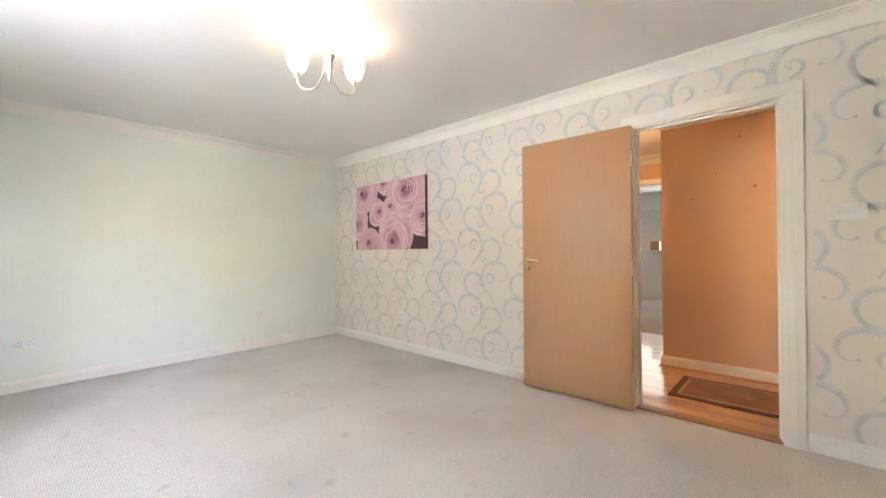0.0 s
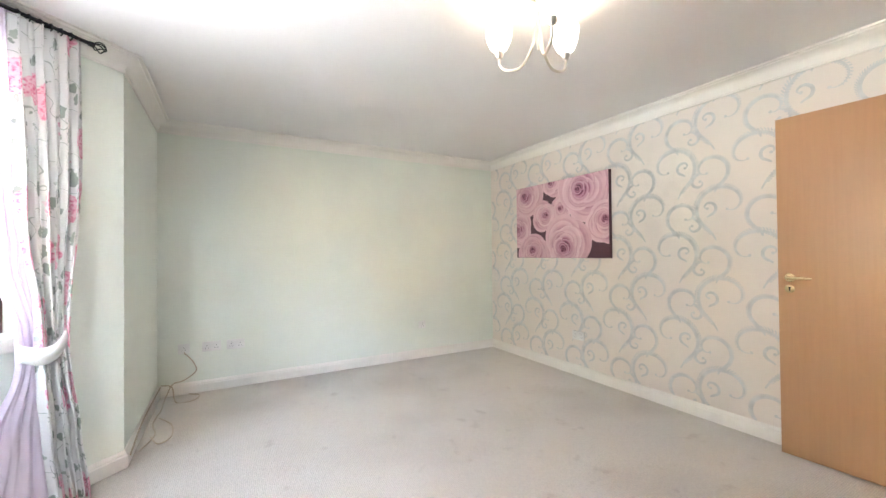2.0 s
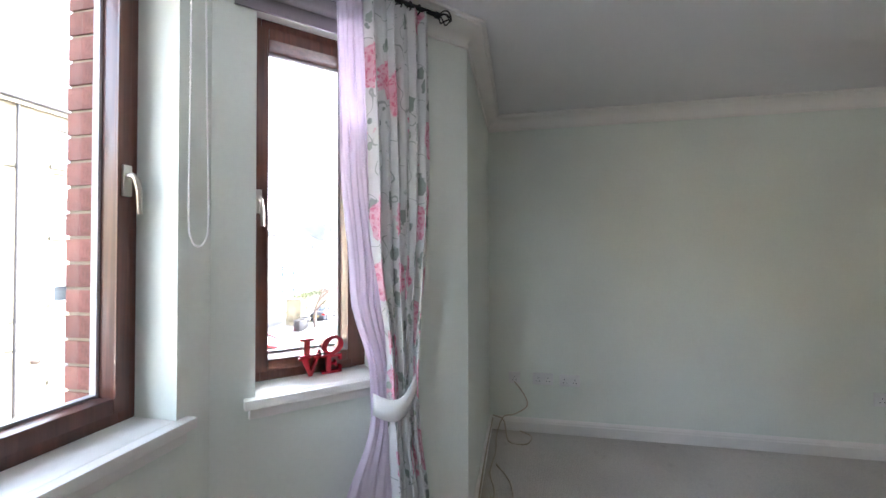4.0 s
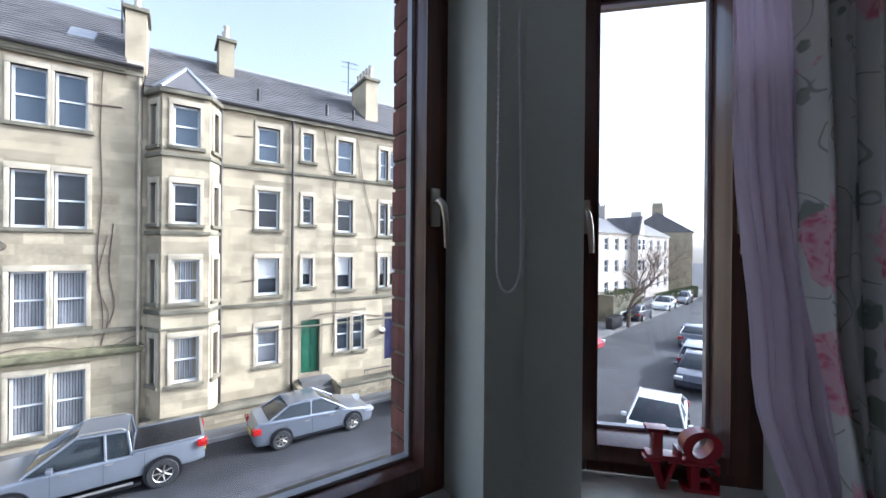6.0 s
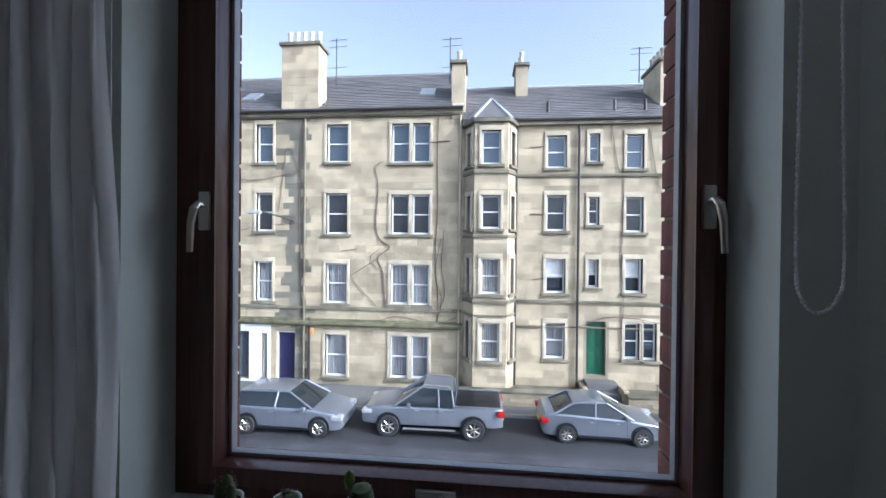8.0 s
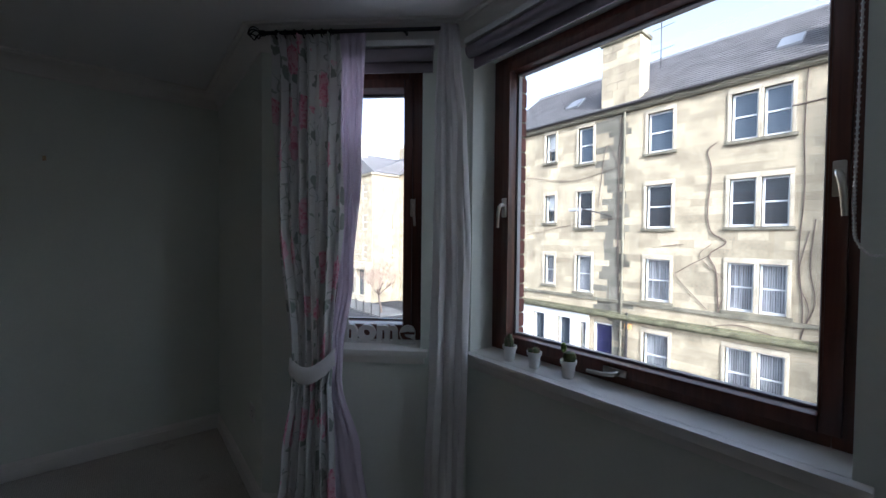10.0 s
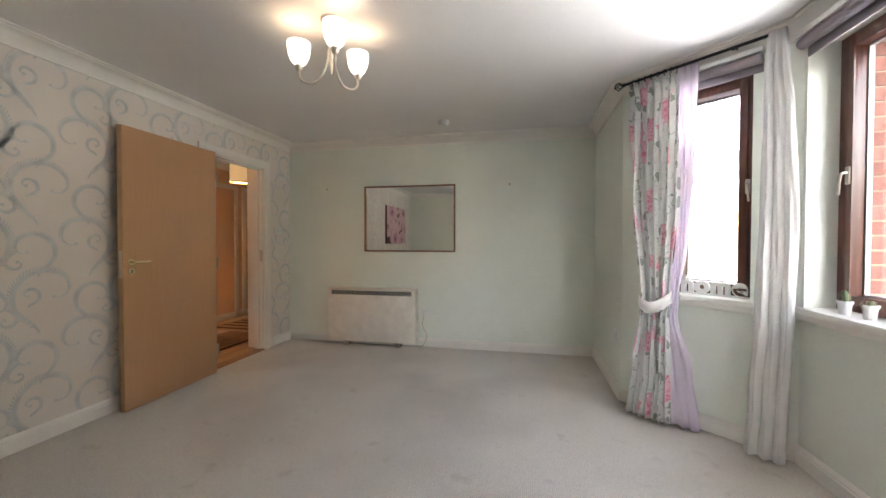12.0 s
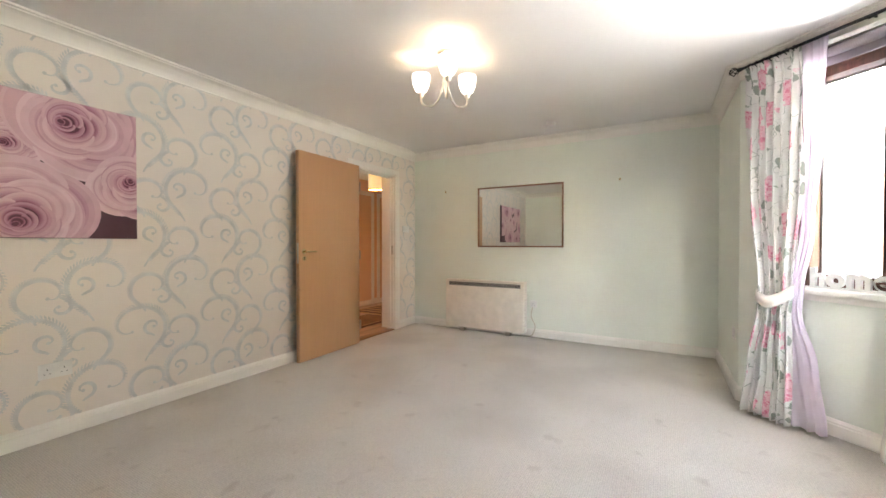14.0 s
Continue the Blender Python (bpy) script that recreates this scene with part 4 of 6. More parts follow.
def holed(x0, x1, z0, z1, holes, y0, y1):
    s = Shape()
    zs = sorted({z0, z1} | {min(max(z, z0), z1) for h in holes for z in (h[2], h[3])})
    for a, b in zip(zs, zs[1:]):
        if b - a > 1e-4:
            mid = (a + b) / 2
            for p, q in gaps(x0, x1, [(h[0], h[1]) for h in holes if h[2] < mid < h[3]]):
                s.box(p, q, y0, y1, a, b)
    return s


UNIT = Shape().box(0, 1, 0, 1, 0, 1).mesh("stone", STONE, bevel=0.0)


def facade(house, m, x0, x1, z0, z1, wins, near=None, dark=None):
    """A stone wall with coursed blocks, dressed surrounds and sash windows; y points out of the wall."""
    holes = [(w[0], w[1], w[2], w[3]) for w in wins]
    wall = place("wall", holed(x0, x1, z0, z1, holes, -0.55, -0.014), MORTAR, house, "buff sandstone wall with pale mortar joints", m=m)
    mg_ = 0.12
    keep = [(w[0] - mg_, w[1] + mg_, w[2] - 0.14, w[3] + 0.2) for w in wins if w[4] != "shop"]
    keep += [(w[0], w[1], w[2], w[3]) for w in wins if w[4] == "shop"]
    rest, z, row, count = Shape(), z0, 0, 0
    while z < z1 - 0.05:
        h = min(rb.choice((0.29, 0.33, 0.36)), z1 - z)
        for a, b in gaps(x0, x1, [(k[0], k[1]) for k in keep if k[2] < z + h * 0.75 and k[3] > z + h * 0.25]):
            x = a
            while x < b - 0.001:
                w = rb.uniform(0.45, 1.15)
                if b - x - w < 0.3:
                    w = b - x
                d = rb.uniform(-0.008, -0.002)
                # blocks centred within the dark range get the darker stone colour
                rest.cur = 1 if dark and dark[0] < x + w / 2 < dark[1] else 0
                if near and near[0] < x < near[1] and count < 298:
                    o = place("stone", UNIT, None, wall, m=Matrix.Translation((x + 0.004, -0.035, z + 0.004)) @ Matrix.Diagonal((w - 0.008, 0.035 + d, h - 0.008, 1)))
                    count += 1
                else:
                    rest.box(x + 0.004, x + w - 0.004, -0.035, d, z + 0.004, z + h - 0.004)
                x += w
        z += h
        row += 1
    place("stonework", rest, [STONEJ, DARKBLOCKS], wall, "buff sandstone blocks, weathered", kind="stuff")
    for w in wins:
        a, b, c, d, kind = w
        if kind in ("shop", "plaindoor"):
            continue
        win = place("window", Shape().box(a, a + 0.07, -0.22, -0.14, c, d).box(b - 0.07, b, -0.22, -0.14, c, d).box(a + 0.07, b - 0.07, -0.22, -0.14, c, c + 0.09).box(a + 0.07, b - 0.07, -0.22, -0.14, d - 0.07, d).box(a + 0.07, b - 0.07, -0.22, -0.13, (c + d) / 2 - 0.025, (c + d) / 2 + 0.03), PVC, house, "white sash-and-case window", m=m)
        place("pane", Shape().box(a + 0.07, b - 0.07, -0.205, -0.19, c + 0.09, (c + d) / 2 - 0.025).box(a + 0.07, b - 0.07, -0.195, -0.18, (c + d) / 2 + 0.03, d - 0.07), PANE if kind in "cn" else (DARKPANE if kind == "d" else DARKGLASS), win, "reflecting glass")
        if kind in "cn":
            s = Shape()
            if kind == "c":
                n = 9
                for i in range(n):
                    xa = a + 0.07 + (b - a - 0.14) * i / n
                    s.box(xa + 0.01, xa + (b - a - 0.14) / n - 0.01, -0.30 - 0.02 * (i % 2), -0.28, c + 0.09, d - 0.07)
            else:
                s.box(a + 0.07, b - 0.07, -0.30, -0.28, (c + d) / 2 - 0.1, d - 0.07)
            place("net_curtain" if kind == "c" else "blind", s, CURTAIN if kind == "c" else PVC, win, "pale net curtain" if kind == "c" else "white half-lowered blind")
            # dark panel behind the curtain; the room's shade is put into its colour
            place("dark_room", Shape().box(a - 0.05, b + 0.05, -0.60, -0.50, c - 0.05, d + 0.05), DARKGLASS, win, "dark panel that stands in for the unlit room")
        su = Shape()
        near_l = [a - v[1] for v in wins if v[2] == c and 0 < a - v[1] < 0.3]
        near_r = [v[0] - b for v in wins if v[2] == c and 0 < v[0] - b < 0.3]
        ml, mr = (near_l[0] / 2 - 0.002 if near_l else mg_), (near_r[0] / 2 - 0.002 if near_r else mg_)
        su.box(a - ml, a, -0.2, 0.045, c, d).box(b, b + mr, -0.2, 0.045, c, d)
        su.box(a - ml, b + mr, -0.2, 0.045, d, d + 0.20)
        place("surround", su, TRIMSTONE, win, "dressed pale stone surround", bevel=0.012)
        place("sill", Shape().box(a - (ml if near_l else ml + 0.06), b + (mr if near_r else mr + 0.06), -0.2, 0.10, c - 0.13, c - 0.001), DARKSTONE, win, "weathered projecting stone sill", bevel=0.012)
    return wall


def slates(house, m, x0, x1, run, rise, skip=()):
    """Slated slope; local x along the eaves, from y=0 back to -run."""
    L = math.hypot(run, rise)
    s, n = Shape(), int(L / 0.26)
    dy, dz = -run / L, rise / L
    ny, nz = dz, -dy
    for i in range(n + 1):
        d0, d1 = i * 0.26, min(L, (i + 1) * 0.26 + 0.06)
        x = x0 - (0.16 if i % 2 else 0.0)
        while x < x1:
            a, b = max(x, x0), min(x + 0.32, x1)
            if b - a > 0.03 and not any(k[0] < (a + b) / 2 < k[1] and k[2] < d0 < k[3] for k in skip):
                t0, t1 = 0.035 + rb.uniform(0, 0.008), 0.008
                p = lambda xx, d, t: (xx, d * dy + t * ny, d * dz + t * nz)
                q = len(s.v)
                s.v += [p(a + 0.004, d0, 0), p(b - 0.004, d0, 0), p(b - 0.004, d0, t0), p(a + 0.004, d0, t0), p(a + 0.004, d1, t1), p(b - 0.004, d1, t1)]
                s.f += [(q, q + 1, q + 2, q + 3), (q + 3, q + 2, q + 5, q + 4)]
                s.m += [0, 0]
            x += 0.32
    roof = place("roof", Shape().prism([(0.0, -0.02), (-run, rise - 0.02), (-run, -0.25), (0.0, -0.25)][::-1], x0, x1, "x"), DARKSTONE, house, "grey slate pitched roof", m=m)
    place("slating", s, SLATE, roof, "weathered grey slates", kind="stuff")
    place("ridge", Shape().tube([(x0, -run, rise + 0.04), (x1, -run, rise + 0.04)], 0.09, 8), LEAD, roof, "lead ridge", smooth=True)
    return roof


def chimney(house, x0, x1, y0, y1, z0, z1, pots, blocks=False):
    c = place("chimney", Shape().box(x0, x1, y0, y1, z0, z1), STONE, house, "sandstone chimney stack")
    if blocks:
        s, z = Shape(), z0
        while z < z1 - 0.1:
            x = x0
            while x < x1 - 0.01:
                w = min(rb.uniform(0.4, 0.8), x1 - x)
                if x1 - x - w < 0.2:
                    w = x1 - x
                s.box(x + 0.008, x + w - 0.008, y1 - 0.1, y1 + 0.02, z + 0.008, z + 0.352)
                x += w
            z += 0.36
        place("stonework", s, STONEJ, c, kind="stuff")
    place("cap", Shape().box(x0 - 0.1, x1 + 0.1, y0 - 0.1, y1 + 0.12, z1, z1 + 0.16), DARKSTONE, c, "projecting cap stone", bevel=0.03)
    for i in range(pots):
        if (x1 - x0) >= (y1 - y0):
            px, py = x0 + (i + 0.5) * (x1 - x0) / pots, (y0 + y1) / 2
        else:
            px, py = (x0 + x1) / 2, y0 + (i + 0.5) * (y1 - y0) / pots
        place("chimney_pot", Shape().lathe([(0.13, 0), (0.12, 0.1), (0.10, 0.55), (0.13, 0.6), (0.13, 0.68), (0.09, 0.68), (0.08, 0.3)], (px, py, z1 + 0.16), 12), POTCLAY, c, "cream clay pot", smooth=True)
    return c


def aerial(house, x, y, z, h):
    s = Shape().tube([(x, y, z), (x, y, z + h)], 0.025, 6)
    for k in (0.95, 0.8, 0.35):
        s.tube([(x - 0.55, y, z + h * k + 0.05), (x + 0.4, y, z + h * k)], 0.012, 5)
    for i in range(6):
        s.tube([(x - 0.5 + i * 0.15, y - 0.15, z + h * 0.95), (x - 0.5 + i * 0.15, y + 0.15, z + h * 0.95)], 0.008, 4)
    place("aerial", s, IRON, house, "thin rooftop aerial")


F = Matrix.Translation((0, -21, 0))
east = thing("tenement_building", (0, 0, 0), "four-storey buff sandstone tenement with slate roof and a white shopfront", "building")
wins = []
cols = [((17.2, 18.0), ((5.32, 7.11), (2.09, 3.90), (-1.2, 0.66))), ((14.50, 15.12), ((5.65, 7.16), (2.37, 3.86), (-0.98, 0.62))), ((12.33, 13.14), ((5.32, 7.11), (2.09, 3.90), (-1.2, 0.66))),
        ((8.70, 9.72), ((5.30, 7.04), (1.98, 3.87), (-1.23, 0.62), (-4.64, -2.67))), ((5.83, 6.65), ((5.25, 7.03), (1.99, 3.80), (-1.23, 0.61), (-4.6, -2.65))), ((4.88, 5.67), ((5.25, 7.03), (1.99, 3.80), (-1.23, 0.61), (-4.6, -2.65)))]
for (a, b), zs in cols:
    for i, (c, d) in enumerate(zs):
        wins.append((a, b, c, d, "c" if i in (2, 3) else ("n" if (a > 14) else "gd"[i])))
shop = [(13.39, 14.18, -4.9, -2.6, "shop"), (11.18, 12.14, -4.9, -2.6, "shop"), (12.5, 12.80, -4.9, -2.7, "shop"), (15.0, 15.8, -4.9, -2.6, "shop")]
facade(east, F, 3.45, 18.9, -5.0, 7.35, wins + shop, near=(3.4, 9.3), dark=(10.75, 11.75))
place("shopfront", holed(12.35, 18.9, -5.0, -2.3, [(s[0], s[1], s[2], s[3]) for s in shop], 0.03, 0.10), WHITEWASH, east, "white-painted shopfront render", m=F)
for i, s in enumerate(shop):
    navy = i == 1
    d_ = place("shop_door" if navy or i == 2 else "shop_window", Shape().box(s[0], s[1], -0.35, -0.25, s[2], s[3]), NAVY if navy else DARKGLASS, east, "dark navy panelled door" if navy else "dark shop glazing", m=F)
    place("door_frame", Shape().box(s[0], s[0] + 0.06, -0.25, -0.12, s[2], s[3]).box(s[1] - 0.06, s[1], -0.25, -0.12, s[2], s[3]).box(s[0] + 0.06, s[1] - 0.06, -0.25, -0.12, s[3] - 0.08, s[3]), PVC, d_, "painted frame")
place("cornice", Shape().box(3.35, 19.0, -0.05, 0.30, -2.18, -2.02).box(3.4, 19.0, -0.05, 0.18, -2.28, -2.18).box(3.4, 19.0, -0.05, 0.12, -2.02, -1.95), MOSS, east, "mossy projecting stone ledge", bevel=0.02, m=F)
place("string_course", Shape().box(3.4, 18.95, -0.05, 0.09, -1.52, -1.36), DARKSTONE, east, "weathered string course", bevel=0.015, m=F)
place("eaves", Shape().box(3.4, 19.05, -0.2, 0.16, 7.35, 7.50).box(3.4, 19.05, -0.2, 0.26, 7.50, 7.62), DARKSTONE, east, "dark eaves course", bevel=0.02, m=F)
place("gutter", Shape().tube([(3.4, -20.68, 7.62), (19.05, -20.68, 7.62)], 0.07, 8), IRON, east, smooth=True)
place("gable_wall", Shape().box(3.45, 3.9, -31, -21.55, -5, 7.4).box(18.4, 18.9, -31, -21.55, -5, 7.4).box(3.45, 18.9, -31.5, -31, -5, 7.4), STONE, east, "sandstone gable wall")
slates(east, Matrix.Translation((0, -20.78, 7.66)), 3.9, 18.95, 4.6, 3.5, skip=[(10.1, 11.95, 0, 1.4)])
place("skew", Shape().prism([(-20.75, 7.6), (-25.4, 11.15), (-25.4, 10.8), (-21.0, 7.2)][::-1], 3.42, 3.88, "x"), TRIMSTONE, east, "stone skew at the roof edge")
chimney(east, 10.12, 11.92, -21.9, -20.98, 7.45, 10.75, 5, True)
chimney(east, 3.35, 3.95, -22.5, -21.3, 7.6, 9.8, 1)
aerial(east, 4.1, -22.0, 9.2, 2.2)
aerial(east, 9.9, -22.6, 9.6, 2.3)
place("drainpipe", Shape().tube([(10.72, -20.90, 7.5), (10.72, -20.90, -5.0)], 0.055, 8), DARKSTONE, east, "grey painted drainpipe", smooth=True)
place("drainpipe", Shape().tube([(3.52, -20.92, 7.5), (3.52, -20.92, -5.0)], 0.05, 8), TRIMSTONE, east, "pale painted drainpipe", smooth=True)
place("drainpipe", Shape().tube([(10.45, -20.9, -1.9), (10.45, -20.9, -5.0)], 0.06, 8), IRON, east, "black drainpipe", smooth=True)
for w, r_ in (([(6.9, -1.4), (7.0, 0.2), (7.25, 0.9), (6.7, 1.4), (7.2, 1.8), (7.35, 2.6), (7.25, 4.2), (7.4, 5.0), (7.1, 5.3)], 0.03), ([(4.5, 7.4), (4.55, 5.2), (4.5, 3.2), (4.6, 1.0), (4.45, -1.2), (4.7, -1.6)], 0.022), ([(4.2, 2.2), (4.3, 0.6), (4.15, -0.6), (4.4, -1.5), (4.55, -2.2)], 0.022), ([(9.0, 1.2), (8.2, 1.3)], 0.02), ([(4.0, 6.2), (4.9, 6.15)], 0.04), ([(7.2, 0.9), (8.3, 0.2), (8.4, -0.1), (7.3, -1.3)], 0.018), ([(12.0, 3.1), (11.6, 6.0), (11.0, 5.0)], 0.02), ([(16.4, 5.0), (13.5, 4.5), (11.0, 4.9)], 0.018), ([(16.4, 1.7), (13, 2.3), (11.1, 2.5)], 0.018), ([(6.95, -1.5), (6.7, -0.2), (7.25, 0.4), (7.6, 0.9), (7.2, 1.3)], 0.015), ([(4.35, 1.8), (4.6, 0.2), (4.3, -0.9), (4.5, -1.9), (4.2, -2.2)], 0.02), ([(7.3, -2.0), (6.2, -1.75), (4.6, -2.05), (3.6, -1.7)], 0.022), ([(10.9, 7.3), (11.0, 4.2), (10.95, 0.5), (10.85, -2.2)], 0.03), ([(10.6, -2.1), (10.9, -3.0), (10.5, -3.7), (10.7, -4.8)], 0.025)):
    pts = smooth_path([(x, -20.965, z) for x, z in w], 5)
    place("wall_cable", Shape().tube(pts, r_ * 0.8, 5), BARK, east, "dark cable clipped to the stone")
place("alarm_box", Shape().box(10.25, 10.55, 0.0, 0.12, -2.65, -2.4), plain("orange_box", (0.65, 0.35, 0.12), 0.5), east, "small orange alarm box", bevel=0.02, m=F)
lampa = thing("street_lamp", (11.3, -20.98, 2.55), "street light bracketed to the tenement wall", "street light")
place("bracket", Shape().tube(smooth_path([(0, 0, 0), (0.1, 0.6, 0.12), (0.5, 1.4, 0.28), (0.7, 1.7, 0.3)]), 0.035, 8), IRON, lampa, smooth=True)
place("lamp_head", Shape().box(0.60, 1.15, 1.58, 1.85, 0.22, 0.36), LEAD, lampa, bevel=0.04)

west = thing("tenement_building", (0, 0, 0), "buff sandstone tenement with a canted bay tower and green front door", "building")
W2 = []
for (a, b), zs in (((-1.14, -0.30), ((4.95, 6.37), (2.19, 3.76), (-0.55, 0.97), (-3.44, -1.85))), ((-2.54, -2.10), ((5.2, 6.43), (2.46, 3.67), (-0.27, 0.96))), ((-4.38, -3.66), ((4.89, 6.37), (2.15, 3.67), (-0.47, 1.0))),
                   ((-6.20, -5.79), ((4.79, 6.25), (2.07, 3.63), (-0.5, 1.0))), ((-6.75, -6.34), ((4.79, 6.25), (2.07, 3.63), (-0.5, 1.0))),
                   ((-9.6, -8.8), ((4.85, 6.3), (2.1, 3.65), (-0.5, 1.0), (-3.4, -1.8))), ((-12.8, -12.0), ((4.85, 6.3), (2.1, 3.65), (-0.5, 1.0), (-3.4, -1.8))), ((-16.2, -15.4), ((4.85, 6.3), (2.1, 3.65), (-0.5, 1.0), (-3.4, -1.8)))):
    for i, (c, d) in enumerate(zs):
        W2.append((a, b, c, d, ("g", "d", "n", "c")[i]))
W2 += [(-4.28, -3.67, -3.35, -1.79, "g"), (-4.99, -4.45, -3.37, -1.75, "g"), (-2.90, -2.08, -4.1, -1.75, "plaindoor"), (-6.9, -6.1, -4.1, -1.75, "plaindoor")]
facade(west, F, -19.0, 3.44, -5.0, 6.85, [w for w in W2], near=(-5.2, 1.0))
for x0, mt2 in ((-2.90, GREEN), (-6.9, NAVY)):
    dd = place("front_door", Shape().box(x0, x0 + 0.82, -0.30, -0.22, -4.1, -1.75), mt2, west, "painted front door", m=F)
    for q in (0.08, 0.46):
        for zz in (-3.9, -2.9):
            place("door_panel", Shape().box(x0 + q, x0 + q + 0.28, -0.22, -0.20, zz, zz + 0.75), mt2, dd, bevel=0.01)
place("string_course", Shape().box(-19, 1.0, -0.05, 0.08, 4.55, 4.68).box(-19, 1.0, -0.05, 0.08, -0.98, -0.85).box(-19, 1.0, -0.05, 0.04, -2.05, -1.98), DARKSTONE, west, "weathered string courses", bevel=0.012, m=F)
place("eaves", Shape().box(-19.05, 3.4, -0.2, 0.16, 6.85, 7.0), DARKSTONE, west, "dark eaves course", bevel=0.02, m=F)
place("gutter", Shape().tube([(-19, -20.76, 7.02), (1.0, -20.76, 7.02)], 0.07, 8), IRON, west, smooth=True)
place("gable_wall", Shape().box(-19.0, -18.5, -31, -21.55, -5, 7.0).box(-19, 3.44, -31.5, -31, -5, 7.0), STONE, west, "sandstone gable wall")
slates(west, Matrix.Translation((0, -20.80, 7.06)), -19.0, 3.4, 4.4, 3.1)
for x in (1.02, -1.66, -7.6):
    place("drainpipe", Shape().tube([(x, -20.90, 6.95), (x, -20.90, -4.6)], 0.055, 8), IRON, west, "black cast-iron drainpipe", smooth=True)
for x in (-0.4, -3.3, -4.6):
    place("roof_vent", Shape().tube([(x, -21.5, 7.5), (x, -21.5, 8.05)], 0.07, 8), IRON, west, "small roof vent pipe", smooth=True)
for x in (5.2, 14.2):
    place("skylight", Shape().box(-0.35, 0.35, -0.5, 0.5, 0.0, 0.10), LEAD, east, "small lead-framed skylight", m=pose(x, -22.4, 8.93, -37.3))
chimney(west, 0.25, 0.85, -25.0, -23.8, 9.0, 10.75, 2)
chimney(west, -6.1, -5.45, -23.9, -22.0, 7.6, 9.95, 5)
aerial(west, -4.9, -23.0, 9.4, 1.7)
for w, r_ in (([(-3.0, 6.8), (-3.3, 5.0), (-3.55, 4.2), (-3.5, 1.0), (-3.6, -1.0), (-3.4, -3.0)], 0.02), ([(-4.6, 6.6), (-4.9, 4.6), (-5.5, 2.2), (-5.7, -0.8)], 0.02), ([(1.0, -2.1), (-1.6, -2.0), (-3.2, -1.5), (-6.0, -1.9)], 0.022), ([(-0.1, 5.9), (0.5, 5.85)], 0.03), ([(-0.2, 2.9), (0.4, 2.95)], 0.03), ([(-0.2, 0.1), (0.3, 0.05)], 0.03)):
    place("wall_cable", Shape().tube(smooth_path([(x, -20.965, z) for x, z in w], 5), r_ * 0.8, 5), BARK, west, "dark cable clipped to the stone")
# bay tower
B0, B1, B2, B3 = Vector((3.31, -21)), Vector((2.86, -20.15)), Vector((1.44, -20.15)), Vector((1.0, -21))
for p, q, n in ((B3, B2, 0), (B2, B1, 1), (B1, B0, 2)):
    L = (q - p).length
    d = (q - p) / L
    mm = frame_m((p.x, p.y, 0), (d.x, d.y), (-d.y, d.x))
    fl = ((4.97, 6.41), (2.23, 3.66), (-0.55, 0.97), (-3.41, -1.78))
    a, b = (0.31, 1.11) if n == 1 else (L / 2 - 0.21, L / 2 + 0.21)
    ww = [(a, b, c, e, ("g", "d", "c", "c")[i]) for i, (c, e) in enumerate(fl)]
    facade(west, mm, 0.0, L, -4.9, 6.75, ww)
def bay_ring(z0, z1, o):
    return Shape().prism([(3.31 + o, -21), (2.86 + o * 0.5, -20.15 + o), (1.44 - o * 0.5, -20.15 + o), (1.0 - o, -21)], z0, z1)
for z0, z1, o in ((4.58, 4.72, 0.07), (1.85, 1.98, 0.07), (-0.95, -0.80, 0.07), (-1.5, -1.42, 0.05), (6.75, 6.90, 0.14)):
    place("band_course", bay_ring(z0, z1, o), DARKSTONE, west, "weathered band course", bevel=0.015)
pk = (2.15, -21.0, 8.05)
ring = [(3.42, -21.0, 6.92), (2.9, -20.02, 6.92), (1.40, -20.02, 6.92), (0.9, -21.0, 6.92)]
s = Shape()
for i in range(3):
    s.face([ring[i + 1], ring[i], pk][::-1])
s.face([ring[0], (2.15, -22.2, 7.9), pk]), s.face([pk, (2.15, -22.2, 7.9), ring[3]])
cone = place("tower_roof", s, SLATE, west, "faceted slate roof of the bay tower")
for i in range(4):
    place("lead_hip", Shape().tube([ring[i], pk], 0.06, 6), LEAD, cone, "pale lead hip", smooth=True)

# front gardens
gw = thing("garden_wall", (0, 0, 0), "low rubble garden wall with flat coping in front of the tenement", "wall")
segs_ = [(3.4, -1.75), (-3.3, -8.4), (-9.0, -18.0)]
for a, b in segs_:
    place("wall_run", Shape().box(b, a, -19.75, -19.45, G, G + 0.62), MORTAR, gw, "rubble wall")
    s = Shape()
    z = G + 0.12
    while z < G + 0.6:
        x = b
        while x < a - 0.05:
            w = min(rb.uniform(0.22, 0.5), a - x)
            s.box(x + 0.01, x + w - 0.01, -19.45, -19.43 + rb.uniform(0, 0.02), z + 0.008, z + 0.15)
            x += w
        z += 0.16
    place("rubble", s, STONEJ, gw, "buff rubble stones", kind="stuff")
    place("coping", Shape().box(b - 0.05, a + 0.02, -19.80, -19.40, G + 0.62, G + 0.72), DARKSTONE, gw, "flat mossy coping", bevel=0.02)
place("path_wall", Shape().box(-1.95, -1.75, -21, -19.76, G, G + 0.7).box(-3.45, -3.25, -21, -19.76, G, G + 0.8), STONE, gw, bevel=0.02)
structure("garden", Shape().box(-1.75, 3.4, -21, -19.76, G, G + 0.45).box(-18, -3.45, -21, -19.76, G, G + 0.45), EARTH, "gravelled front garden")
structure("front_steps", Shape().box(-3.24, -1.96, -21, -20.4, G, G + 0.85).box(-3.24, -1.96, -20.4, -20.05, G, G + 0.55).box(-3.24, -1.96, -20.05, -19.75, G, G + 0.3), PAVING, "stone steps to the green door", bevel=0.01)
